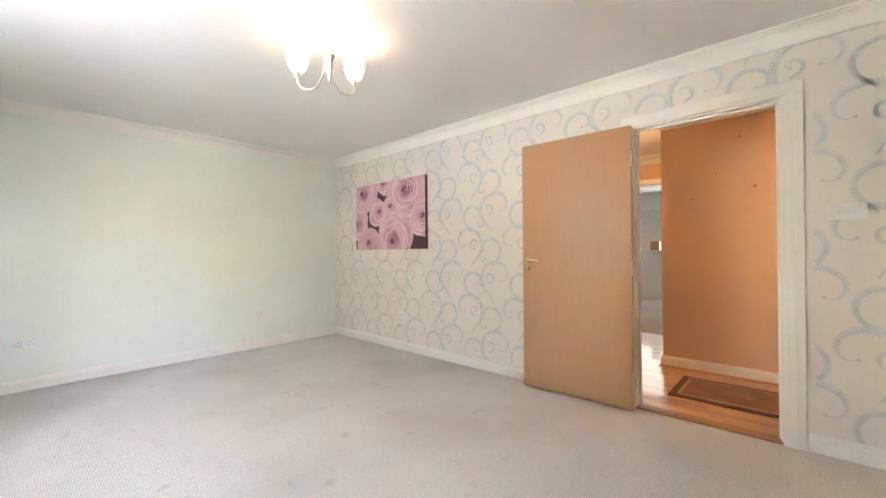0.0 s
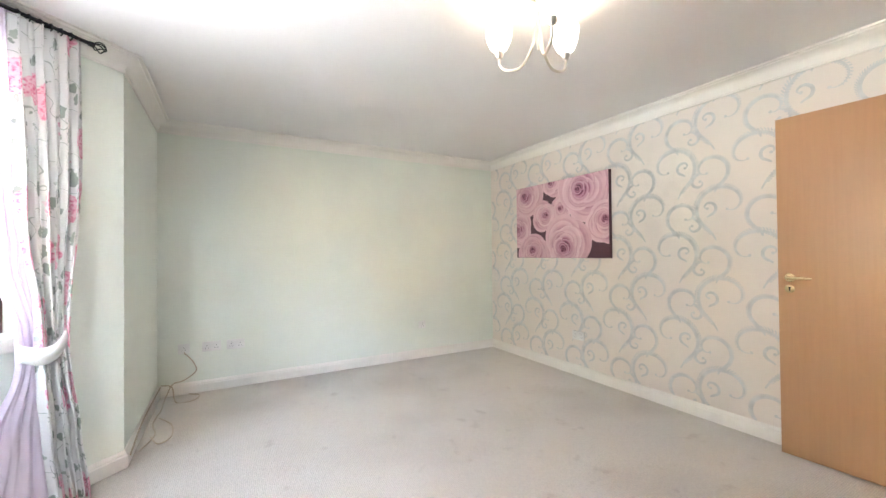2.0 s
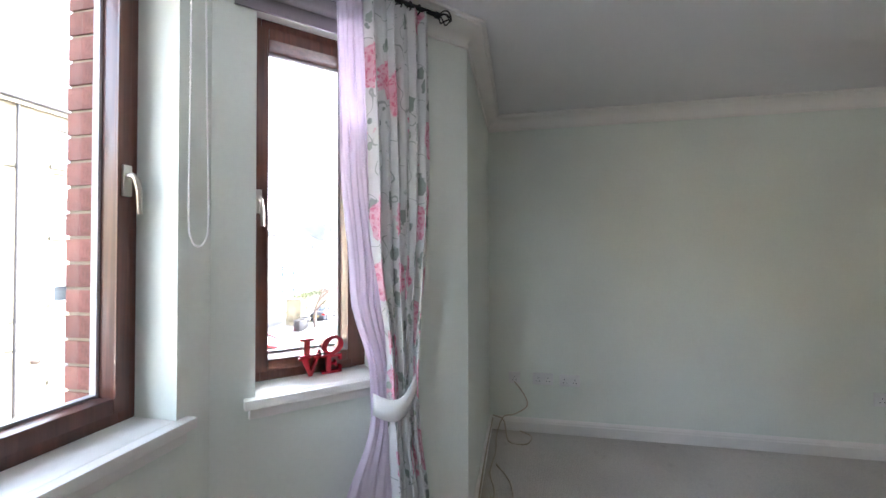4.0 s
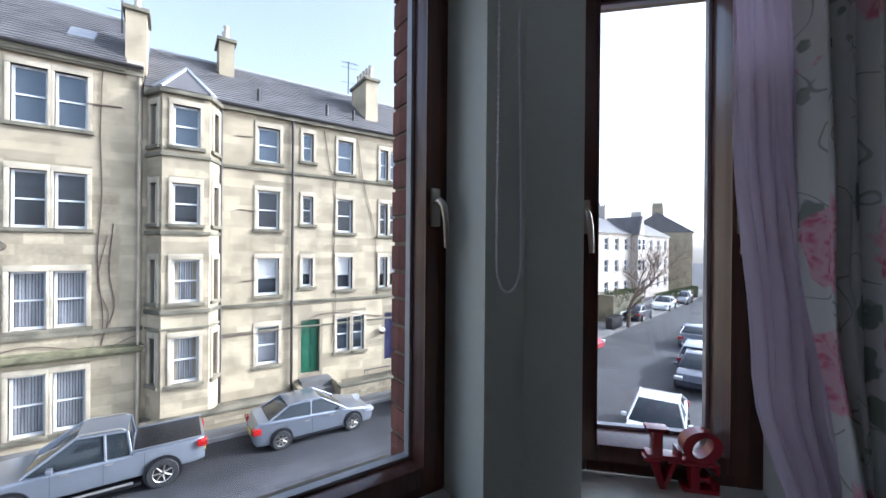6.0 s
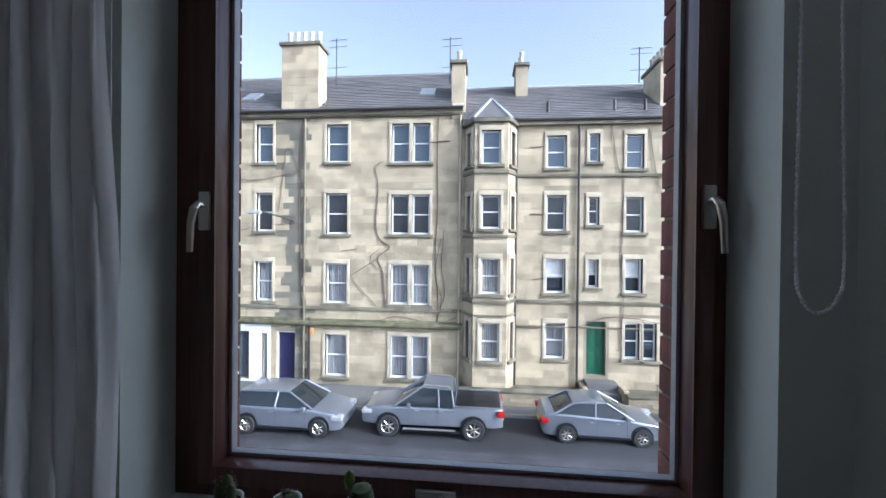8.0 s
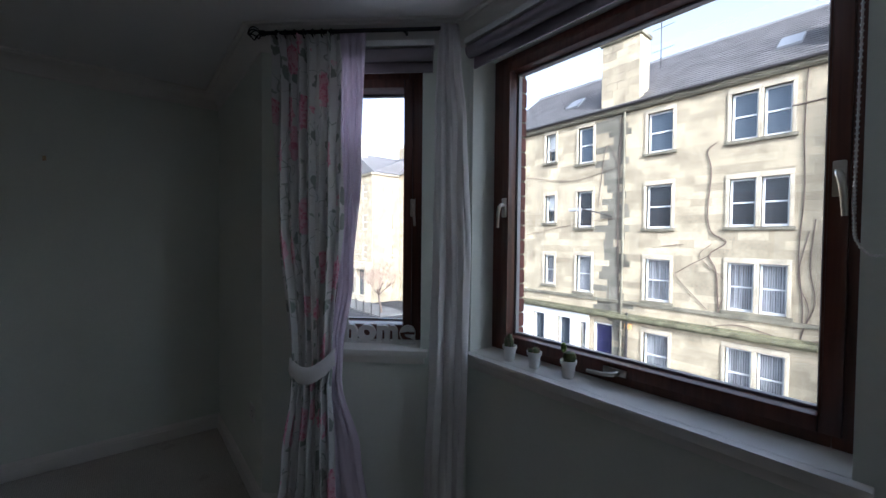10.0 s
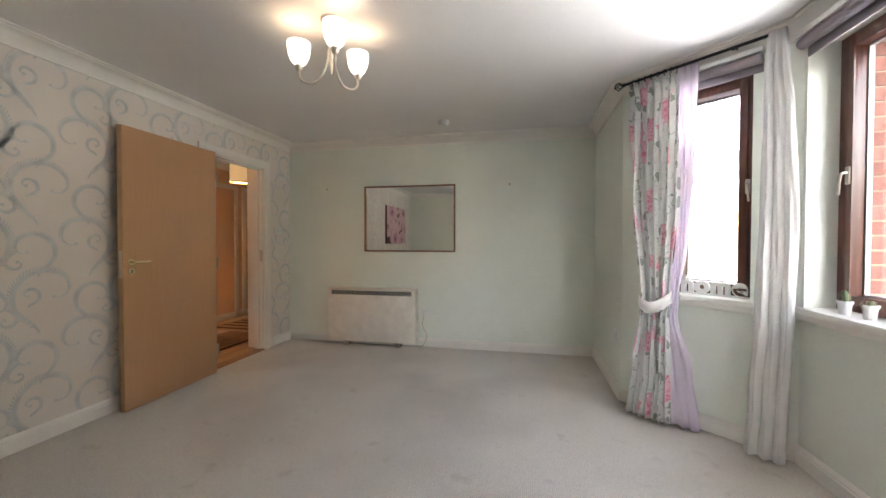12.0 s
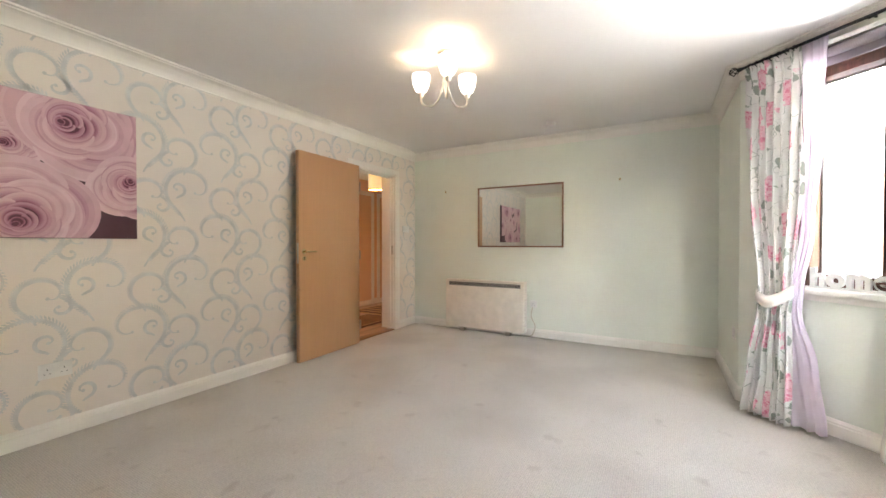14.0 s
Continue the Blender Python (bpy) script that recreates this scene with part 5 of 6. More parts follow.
rl = thing("garden_railing", (0, 0, 0), "low black iron railing on the garden wall", "railing")
place("rail", Shape().tube([(-8.4, -19.6, G + 1.15), (-4.4, -19.6, G + 1.15)], 0.025, 6), IRON, rl)
s = Shape()
for i in range(30):
    s.tube([(-8.35 + i * 0.135, -19.6, G + 0.72), (-8.35 + i * 0.135, -19.6, G + 1.18)], 0.012, 4)
place("baluster", s, IRON, rl, kind="stuff")
for x, z, y in ((-5.9, -2.6, -20.85), (-8.2, -2.5, -20.85)):
    hb = thing("hanging_basket", (x, y, z), "small hanging basket of pale flowers on a bracket", "hanging basket")
    place("basket", Shape().lathe([(0.0, -0.18), (0.12, -0.12), (0.17, 0.0), (0.0, 0.01)], seg=12), BARK, hb, smooth=True)
    s = Shape()
    for i in range(40):
        a_, r_ = rb.uniform(0, 6.28), rb.uniform(0, 0.18)
        p = (r_ * math.cos(a_), r_ * math.sin(a_), rb.uniform(0.0, 0.14))
        s.box(p[0] - 0.02, p[0] + 0.02, p[1] - 0.02, p[1] + 0.02, p[2], p[2] + 0.03)
    place("flowers", s, COTTON, hb, kind="stuff")
    place("bracket", Shape().tube([(0, -0.15, 0.4), (0, 0, 0.4), (0, 0, 0)], 0.01, 5), IRON, hb)


# ---- vehicles ----
def prof_body(L, pts, w, name, paint, parent, label, bev=0.07):
    ends = [x for x, z in pts]
    lo, hi = min(ends), max(ends)
    cut = [lo + 0.12, lo + 0.35, hi - 0.8, hi - 0.45, hi - 0.2, hi - 0.08]
    me = Shape().prism(pts, -w / 2, w / 2, "y").mesh(name, [paint])
    bm = bmesh.new()
    bm.from_mesh(me)
    edges = [e for e in bm.edges if abs(e.verts[0].co.y - e.verts[1].co.y) < 1e-5]
    bmesh.ops.bevel(bm, geom=edges, offset=bev, segments=3, affect="EDGES", profile=0.6)
    for c in cut:
        bmesh.ops.bisect_plane(bm, geom=bm.verts[:] + bm.edges[:] + bm.faces[:], plane_co=(c, 0, 0), plane_no=(1, 0, 0))
    for z in (0.5, 0.75):
        bmesh.ops.bisect_plane(bm, geom=bm.verts[:] + bm.edges[:] + bm.faces[:], plane_co=(0, 0, z), plane_no=(0, 0, 1))
    mid, half = (lo + hi) / 2, (hi - lo) / 2
    for v in bm.verts:
        u = abs(v.co.x - mid) / half
        v.co.y *= (1 - 0.20 * max(0, (u - 0.62) / 0.38) ** 2.2) * (1 - 0.035 * max(0, v.co.z - 0.6) / 0.4)
    bm.to_mesh(me)
    bm.free()
    me.polygons.foreach_set("use_smooth", [True] * len(me.polygons))
    me.set_sharp_from_angle(angle=radians(35))
    return place(name, me, None, parent, label)


def car(m, paint, label, kind="sedan", group="parked cars"):
    c = thing("car" if kind != "pickup" else "pickup_truck", m, label, "car" if kind != "pickup" else "pickup truck", group)
    P = PAINTS[paint]
    if kind == "pickup":
        L, W, wb, wr, hb = 5.3, 1.85, 3.15, 0.40, 1.12
        body = [(-2.65, 0.5), (-2.63, 1.14), (-0.85, 1.18), (-0.85, 1.10), (1.1, 1.10), (2.2, 1.05), (2.55, 0.92), (2.65, 0.6), (2.6, 0.42), (-2.6, 0.45)]
        gh = [(-0.85, 1.10), (-0.75, 1.74), (0.35, 1.80), (1.35, 1.12)]
        g0, g1, gt = -0.85, 1.35, 1.80
    elif kind == "hatch":
        L, W, wb, wr, hb = 4.3, 1.74, 2.6, 0.31, 0.9
        body = [(-2.1, 0.35), (-2.15, 0.6), (-2.08, 0.96), (1.0, 0.92), (1.75, 0.80), (2.1, 0.60), (2.12, 0.35), (2.0, 0.22), (-2.0, 0.22)]
        gh = [(-2.0, 0.93), (-1.65, 1.40), (-0.6, 1.47), (0.15, 1.42), (1.05, 0.92)]
    else:
        L, W, wb, wr, hb = 4.5, 1.76, 2.64, 0.32, 0.9
        body = [(-2.2, 0.35), (-2.22, 0.7), (-2.05, 1.02), (-1.4, 1.02), (1.0, 0.90), (1.8, 0.78), (2.2, 0.58), (2.22, 0.35), (2.1, 0.20), (-2.1, 0.22)]
        gh = [(-1.75, 1.00), (-1.05, 1.38), (-0.4, 1.46), (0.15, 1.42), (1.05, 0.90)]
    if kind == "estate":
        gh = [(-2.05, 0.98), (-1.85, 1.42), (-0.6, 1.52), (0.15, 1.46), (1.05, 0.90)]
    prof_body(L, body[::-1], W, "body", P, c, "painted metal body")
    # cabin tapers inward
    top = max(z for x, z in gh)
    s = Shape()
    k = len(gh)
    for sd in (1, -1):
        s.v += [(x, sd * (W / 2 - 0.05 - 0.28 * (z - 0.9) / (top - 0.9) * 0.8), z) for x, z in gh]
    s.f += [tuple(range(k)), tuple(reversed(range(k, 2 * k)))] + [(i, i + k, (i + 1) % k + k, (i + 1) % k) for i in range(k)]
    s.m += [0] * (k + 2)
    place("cabin_glass", s, CARGLASS, c, "dark tinted windows", bevel=0.03)
    # roof skin and pillars
    hi = [(x, z) for x, z in gh if z > top - 0.12]
    if kind == "pickup":
        hi = [(-0.75, 1.74), (0.35, 1.80)]
    wr_ = W / 2 - 0.05 - 0.224 + 0.012
    rf = Shape()
    n = len(rf.v)
    xs = hi
    rf.v += [(x, wr_, z + 0.012) for x, z in xs] + [(x, -wr_, z + 0.012) for x, z in xs] + [(x, wr_, z - 0.03) for x, z in xs] + [(x, -wr_, z - 0.03) for x, z in xs]
    q = len(xs)
    for i in range(q - 1):
        rf.f += [(i, i + 1, q + i + 1, q + i), (2 * q + i, 3 * q + i, 3 * q + i + 1, 2 * q + i + 1), (i, 2 * q + i, 2 * q + i + 1, i + 1), (q + i, q + i + 1, 3 * q + i + 1, 3 * q + i)]
        rf.m += [0] * 4
    rf.f += [(0, q, 3 * q, 2 * q), (q - 1, 3 * q - 1, 4 * q - 1, 2 * q - 1)]
    rf.m += [0, 0]
    place("roof", rf, P, c, "painted roof", bevel=0.01)
    pil = Shape()
    for sd in (1, -1):
        yb = lambda z: sd * (W / 2 - 0.05 - 0.28 * (z - 0.9) / (top - 0.9) * 0.8 + 0.006)
        ends = [(gh[-1], hi[-1]), (gh[0], hi[0])]
        for (xa, za), (xb, zb) in ends:
            pil.tube([(xa, yb(za), za), (xb, yb(zb), zb)], 0.035, 6)
        xm = -0.25
        pil.tube([(xm - 0.05, yb(0.95), 0.95), (xm, yb(top - 0.03), top - 0.03)], 0.035, 6)
        pil.tube([(hi[0][0], yb(hi[0][1]), hi[0][1]), (hi[-1][0], yb(hi[-1][1]), hi[-1][1])], 0.03, 6)
    place("pillar", pil, P, c, "painted roof pillars", smooth=True)
    tm = Shape().lathe([(wr * 0.62, 0.10), (wr * 0.95, 0.10), (wr, 0.06), (wr, -0.06), (wr * 0.95, -0.10), (wr * 0.62, -0.10)], seg=28, axis="y").mesh("tyre", TYRE, True)
    rm = Shape().lathe([(0.0, 0.045), (0.06, 0.05), (0.06, 0.035), (wr * 0.6, 0.03), (wr * 0.64, 0.09)], seg=28, axis="y").mesh("wheel", DARK, True)
    sp = Shape()
    for i in range(7):
        a = 2 * math.pi * i / 7
        ca, sa = math.cos(a), math.sin(a)
        sp.tube([(0.04 * ca, 0.055, 0.04 * sa), (wr * 0.62 * ca, 0.075, wr * 0.62 * sa)], [0.03, 0.02], 5)
    sp.lathe([(wr * 0.58, 0.07), (wr * 0.64, 0.095), (wr * 0.67, 0.07)], seg=28, axis="y")
    spm = sp.mesh("spokes", STEEL, True)
    arch = Shape().lathe([(wr + 0.07, -0.02), (wr + 0.07, 0.004), (0.0, 0.004)], seg=28, axis="y").mesh("wheel_arch", BLACK)
    for x in (-wb / 2, wb / 2):
        for sd in (1, -1):
            mm = Matrix.Translation((x, sd * (W / 2 - 0.10), wr)) @ (Matrix.Identity(4) if sd > 0 else pose(0, 0, 0, 0, 0, 180))
            place("wheel_arch", arch, None, c, m=Matrix.Translation((x, sd * (W / 2 + 0.0), wr + 0.03)) @ (Matrix.Identity(4) if sd > 0 else pose(0, 0, 0, 0, 0, 180)))
            w_ = place("wheel", rm, None, c, m=mm @ Matrix.Translation((0, 0.04, 0)))
            place("tyre", tm, None, w_, "black rubber tyre", m=Matrix.Translation((0, 0.01, 0)))
            place("rim", spm, None, w_, "alloy spokes", m=Matrix.Translation((0, 0.015, 0)))
    ex, ez = body[0][0], 0.72 if kind != "pickup" else 0.95
    for sd in (1, -1):
        yy = sorted((sd * (W / 2 - 0.34), sd * (W / 2 + 0.004)))
        place("tail_light", Shape().box(ex - 0.04, ex + 0.22, yy[0], yy[1], ez - 0.05, ez + 0.12), REDLAMP, c, bevel=0.02)
        place("headlight", Shape().box(L / 2 - 0.42, L / 2 - 0.06, yy[0] + 0.0, yy[1], 0.58 if kind != "pickup" else 0.82, 0.72 if kind != "pickup" else 0.95), LEAD, c, "clear headlight", bevel=0.03)
        place("wing_mirror", Shape().box(0.72, 0.86, sd * (W / 2 + 0.09) - 0.08, sd * (W / 2 + 0.09) + 0.08, 0.92 if kind != "pickup" else 1.15, 1.04 if kind != "pickup" else 1.30), P, c, bevel=0.03)
        for xx in ((-0.35, 0.55) if kind != "pickup" else (-0.3, 0.6)):
            place("door_handle", Shape().box(xx - 0.16, xx, sd * (W / 2 + 0.01) - 0.015, sd * (W / 2 + 0.01) + 0.015, hb - 0.12, hb - 0.09), STEEL, c, bevel=0.005)
        for xx in (-0.25 + 0.0, 0.8, -1.15):
            place("door_seam", Shape().box(xx - 0.004, xx + 0.004, sd * (W / 2 + 0.0) - 0.002, sd * (W / 2 + 0.0) + 0.002, 0.35, hb), BLACK, c)
    place("number_plate", Shape().box(ex - 0.05, ex - 0.01, -0.26, 0.26, 0.5, 0.61), YELLOW, c, "yellow rear plate, unreadable")
    place("sill_trim", Shape().box(-wb / 2 + wr + 0.1, wb / 2 - wr - 0.1, -W / 2 - 0.005, W / 2 + 0.005, 0.22, 0.30), BLACK, c)
    if kind == "pickup":
        place("load_cover", Shape().box(-2.55, -0.9, -W / 2 + 0.1, W / 2 - 0.1, 1.17, 1.20), BLACK, c, "black load bed cover", bevel=0.01)
        place("bed_rail", Shape().box(-2.62, -0.88, -W / 2 + 0.02, -W / 2 + 0.08, 1.18, 1.23).box(-2.62, -0.88, W / 2 - 0.08, W / 2 - 0.02, 1.18, 1.23), P, c, bevel=0.01)
        for sd in (1, -1):
            place("roof_rail", Shape().tube([(-0.7, sd * 0.62, 1.76), (-0.6, sd * 0.62, 1.84), (0.25, sd * 0.62, 1.87), (0.35, sd * 0.62, 1.81)], 0.02, 6), STEEL, c, smooth=True)
            place("side_step", Shape().tube([(-0.9, sd * (W / 2 + 0.06), 0.36), (1.0, sd * (W / 2 + 0.06), 0.36)], 0.04, 8), STEEL, c, smooth=True)
    return c


NOSE_W, NOSE_E = 180, 0
car(pose(9.3, -17.15, G, 0, 0, 180), "silver", "silver hatchback parked at the kerb opposite", "hatch")
car(pose(4.2, -17.50, G) @ Matrix.Scale(0.93, 4), "silver", "silver double-cab pickup truck with black load cover at the kerb", "pickup")
car(pose(-1.6, -17.70, G, 0, 0, 180) @ Matrix.Scale(0.92, 4), "silver", "silver saloon parked at the kerb opposite")
car(pose(-7.6, -17.5, G, 0, 0, 180), "black", "black hatchback parked beside the garden wall", "hatch")
car(pose(-11.2, -10.3, G, 0, 0, 22), "white", "white saloon parked on the near side of the street")
car(pose(-18.9, -12.0, G, 0, 0, 17), "black", "dark blue-black saloon parked on the near side")
car(pose(-22.0, -13.2, G, 0, 0, 197), "silver", "silver estate parked on the near side", "estate")
car(pose(-27.5, -15.6, G, 0, 0, 197), "grey", "dark grey saloon parked on the near side")
car(pose(-33.8, -23.2, G, 0, 0, 192), "black", "black saloon by the far pavement")
car(pose(-42.6, -24.9, G, 0, 0, 12), "white", "white saloon by the far pavement")
car(pose(-50.0, -26.2, G, 0, 0, 12), "silver", "silver estate by the far pavement", "estate")
car(pose(-19.4, -20.1, G, 0, 0, 100), "red", "red hatchback turning at the corner", "hatch")


# ---- trees, hedge, far buildings ----
def tree(m, height, spread, label, twigmat, seed, depth=5):
    r = random.Random(seed)
    t = thing("tree", m, label, "tree", "street trees")
    trunk, crown = Shape(), Shape()

    def grow(p, d, length, rad, lev):
        n = 4
        pts = [p]
        for i in range(n):
            d = (d + Vector((r.uniform(-1, 1), r.uniform(-1, 1), r.uniform(-0.4, 0.8))) * 0.17).normalized()
            pts.append(pts[-1] + d * length / n)
        (trunk if lev < 2 else crown).tube(pts, [rad * (1 - 0.4 * i / n) for i in range(n + 1)], 8 if lev < 2 else (4 if lev < 4 else 3), lev < 2)
        if lev >= depth:
            return
        for i in range(r.choice((3, 4)) if lev else 5):
            at_ = pts[r.randint(2, n)]
            a = r.uniform(0, 6.28)
            nd = (d * r.uniform(0.5, 1.0) + Vector((math.cos(a), math.sin(a), r.uniform(-0.1, 0.5))) * spread).normalized()
            grow(at_, nd, length * r.uniform(0.6, 0.8), max(0.006, rad * 0.52), lev + 1)

    grow(Vector((0, 0, 0)), Vector((0, 0, 1)), height * 0.34, height * 0.018, 0)
    place("trunk", trunk, BARK, t, "bare brown trunk and limbs", smooth=True)
    place("crown", crown, twigmat, t, "bare twigs", kind="stuff")
    return t


TWIG = mat("reddish_twig", (0.34, 0.23, 0.18), 0.9, vary=0.2)
tree(pose(-29.0, -21.4, G), 9.0, 0.75, "bare leafless street tree", BARK, 3)
tree(pose(-36.5, -14.6, G), 7.5, 0.9, "bare leafless street tree with fine twigs", BARK, 8)
tree(pose(-60, -40, G), 12.0, 0.8, "bare tree behind the far roofs", BARK, 9, 4)
tree(pose(31.5, -20.2, G), 6.5, 0.95, "bare pollarded tree with pinkish twigs", TWIG, 5)
tree(pose(36.0, -18.6, G), 6.0, 0.95, "bare pollarded tree with pinkish twigs", TWIG, 6)


def hedge(m, L, w, h, seed):
    r = random.Random(seed)
    hd_ = thing("hedge", m, "clipped green and brown garden hedge", "hedge")
    place("core", Shape().box(0, L, 0.1, w - 0.1, 0, h - 0.12), DARKSTONE, hd_)
    s = Shape()
    for i in range(int(L * 260)):
        x, f = r.uniform(0, L), r.random()
        y, z = (r.uniform(w - 0.12, w + 0.05), r.uniform(0, h)) if f < 0.55 else (r.uniform(0, w), h + r.uniform(-0.1, 0.1))
        a, q = r.uniform(0, 6.28), r.uniform(0.05, 0.10)
        dx, dy, dz = math.cos(a) * q, math.sin(a) * q, r.uniform(-q, q)
        s.face([(x - dx, y - dy, z), (x, y, z + q), (x + dx, y + dy, z + dz)])
    place("leaves", s, HEDGE, hd_, "small green leaves", kind="stuff")


hedge(pose(-58, -28.5, G, 0, 0, 9), 16, 0.9, 1.5, 1)
hedge(pose(-36.0, -25.5, G, 0, 0, 9), 7, 1.6, 2.6, 2)
fn = thing("garden_fence", (0, 0, 0), "white painted rail fence beside the far pavement", "fence")
for z in (0.45, 0.95):
    place("rail", Shape().tube([(-37, -24.2, G + z), (-30.5, -22.9, G + z)], 0.035, 5), PVC, fn)
for i in range(6):
    place("post", Shape().tube([(-37 + i * 1.3, -24.2 + i * 0.26, G), (-37 + i * 1.3, -24.2 + i * 0.26, G + 1.05)], 0.04, 5), PVC, fn)
bn = thing("wheelie_bin", (-27.8, -21.9, G), "black wheeled rubbish bin on the pavement", "bin", "bins")
place("bin_body", Shape().prism([(-0.25, -0.3), (0.25, -0.3), (0.28, 0.35), (-0.28, 0.35)], 0.05, 0.95), BLACK, bn, bevel=0.03)
place("lid", Shape().box(-0.30, 0.30, -0.33, 0.40, 0.96, 1.03), BLACK, bn, bevel=0.02)
copy_thing(bn, pose(-28.7, -22.2, G, 0, 0, 12))
copy_thing(bn, pose(-26.9, -21.7, G, 0, 0, -8))


def block(m, w, d, h, nx, nz, label, wallmat, roofmat, rise=3.0, gable=None, face_sides=True, winw=1.0, winh=1.5, trim=True):
    """A far building: walls, rows of recessed windows on its front and left end, pitched roof."""
    b = thing("apartment_building", m, label, "building")
    holes = []
    for i in range(nx):
        for k in range(nz):
            x = (i + 0.5) * w / nx
            z = 1.2 + k * (h - 0.6) / nz
            holes.append((x - winw / 2, x + winw / 2, z, z + winh))
    place("wall", holed(0, w, 0, h, holes, -0.4, 0), wallmat, b, "front wall")
    place("side_wall", Shape().box(0, w, -d, -d + 0.4, 0, h), wallmat, b)
    for xs in ((0, 0.4), (w - 0.4, w)):
        hs = [(-d + 3 + j * 3.2, -d + 3 + j * 3.2 + winw, 1.2 + k * (h - 0.6) / nz, 1.2 + k * (h - 0.6) / nz + winh) for j in range(int((d - 4) / 3.2)) for k in range(nz)]
        s = holed(-d, -0.4, 0, h, hs, *xs)
        s.v = [(y, x, z) for x, y, z in s.v]
        s.f = [tuple(reversed(f)) for f in s.f]
        place("gable_wall", s, wallmat, b)
        for q in hs:
            xx = 0.15 if xs[0] == 0 else w - 0.25
            place("window", Shape().box(xx, xx + 0.1, q[0], q[1], q[2], q[3]), DARKGLASS, b, "dark pane")
            place("window_frame", Shape().box(xx - 0.03, xx + 0.13, q[0], q[1], q[2] + winh / 2 - 0.04, q[2] + winh / 2 + 0.04).box(xx - 0.03, xx + 0.13, (q[0] + q[1]) / 2 - 0.05, (q[0] + q[1]) / 2 + 0.05, q[2], q[3]), PVC, b, "white frame")
    for q in holes:
        wn = place("window", Shape().box(q[0], q[0] + 0.08, -0.2, -0.1, q[2], q[3]).box(q[1] - 0.08, q[1], -0.2, -0.1, q[2], q[3]).box(q[0] + 0.08, q[1] - 0.08, -0.2, -0.1, q[2], q[2] + 0.08).box(q[0] + 0.08, q[1] - 0.08, -0.2, -0.1, q[3] - 0.08, q[3]).box(q[0] + 0.08, q[1] - 0.08, -0.2, -0.1, (q[2] + q[3]) / 2 - 0.04, (q[2] + q[3]) / 2 + 0.04), PVC, b, "white window frame")
        place("pane", Shape().box(q[0] + 0.08, q[1] - 0.08, -0.17, -0.15, q[2] + 0.08, q[3] - 0.08), DARKGLASS, wn)
        if trim:
            place("sill", Shape().box(q[0] - 0.1, q[1] + 0.1, -0.1, 0.08, q[2] - 0.12, q[2]), TRIMSTONE, wn)
    place("string_course", Shape().box(-0.05, w + 0.05, 0, 0.08, h * 0.36, h * 0.36 + 0.15).box(-0.05, w + 0.05, 0, 0.2, h - 0.15, h), TRIMSTONE, b)
    place("roof", Shape().prism([(0.3, h), (-d / 2, h + rise), (-d - 0.3, h)], -0.1, w + 0.1, "x"), roofmat, b, "slate roof")
    for x in (0.0, w * 0.5, w - 1.0):
        c = place("chimney", Shape().box(x, x + 1.0, -d / 2 - 0.8, -d / 2 + 0.8, h + rise - 1.2, h + rise + 1.5), wallmat, b, "chimney stack")
        for k in range(4):
            place("chimney_pot", Shape().lathe([(0.13, 0), (0.11, 0.5), (0.0, 0.5)], (x + 0.5, -d / 2 - 0.6 + k * 0.4, h + rise + 1.5), 8), POTCLAY, c)
    if gable:
        for g0, g1 in gable:
            g = place("gable_bay", Shape().box(g0, g1, 0.0, 0.9, 0, h), wallmat, b, "projecting gabled bay")
            place("gable_roof", Shape().prism([(g0 - 0.2, h), ((g0 + g1) / 2, h + 2.4), (g1 + 0.2, h)][::-1], -d / 2, 1.05, "y"), roofmat, b)
            place("gable_front", Shape().prism([(g0, h), ((g0 + g1) / 2, h + 2.1), (g1, h)][::-1], 1.05, 1.08, "y"), wallmat, g)
            for k in range(nz):
                z = 1.2 + k * (h - 0.6) / nz
                for o in (-0.65, 0.65):
                    xc = (g0 + g1) / 2 + o
                    w2 = place("window", Shape().box(xc - 0.45, xc + 0.45, 0.9, 0.96, z, z + winh), PVC, b, "white frame")
                    place("pane", Shape().box(xc - 0.36, xc + 0.36, 0.96, 0.97, z + 0.08, z + winh / 2 - 0.04).box(xc - 0.36, xc + 0.36, 0.96, 0.97, z + winh / 2 + 0.04, z + winh - 0.08), DARKGLASS, w2)
    return b


block(pose(-60, -32.5, G, 0, 0, 6), 24, 9, 8.6, 9, 3, "pale harled three-storey flats with slate roof and a pointed gable", HARL, SLATE, 2.6, [(11.5, 13.2)])
block(pose(-84, -40, G, 0, 0, 25), 20, 10, 9.5, 7, 3, "grey stone flats with slate roof far down the street", STONE, SLATE, 3.4)
block(pose(-78, -22, G, 0, 0, 70), 20, 10, 6.6, 6, 2, "pale grey rendered villas at the end of the street", HARL, SLATE, 2.6)
block(pose(37, -22.3, G), 26, 14, 13.2, 8, 4, "four-storey sandstone corner tenement with gables", STONE, SLATE, 3.2)
ce = block(pose(36.9, -36.4, G, 0, 0, 90), 14, 8, 13.2, 4, 4, "sandstone corner tenement end with pedimented gable", STONE, SLATE, 2.6, [(7.5, 11.0)])
cs = block(pose(36.5, -43.0, G), 18, 9, 13.0, 7, 4, "grey stone tenement down the side street with a gable chimney", STONE, SLATE, 3.4)
place("chimney", Shape().box(1.6, 5.2, -5.2, -4.2, 13.5, 18.6).box(1.45, 5.35, -5.35, -4.05, 18.6, 18.85), TRIMSTONE, cs, "broad stone chimney")
sf = thing("corner_shopfront", (0, 0, 0), "cream corner shopfront with tall windows", "shopfront")
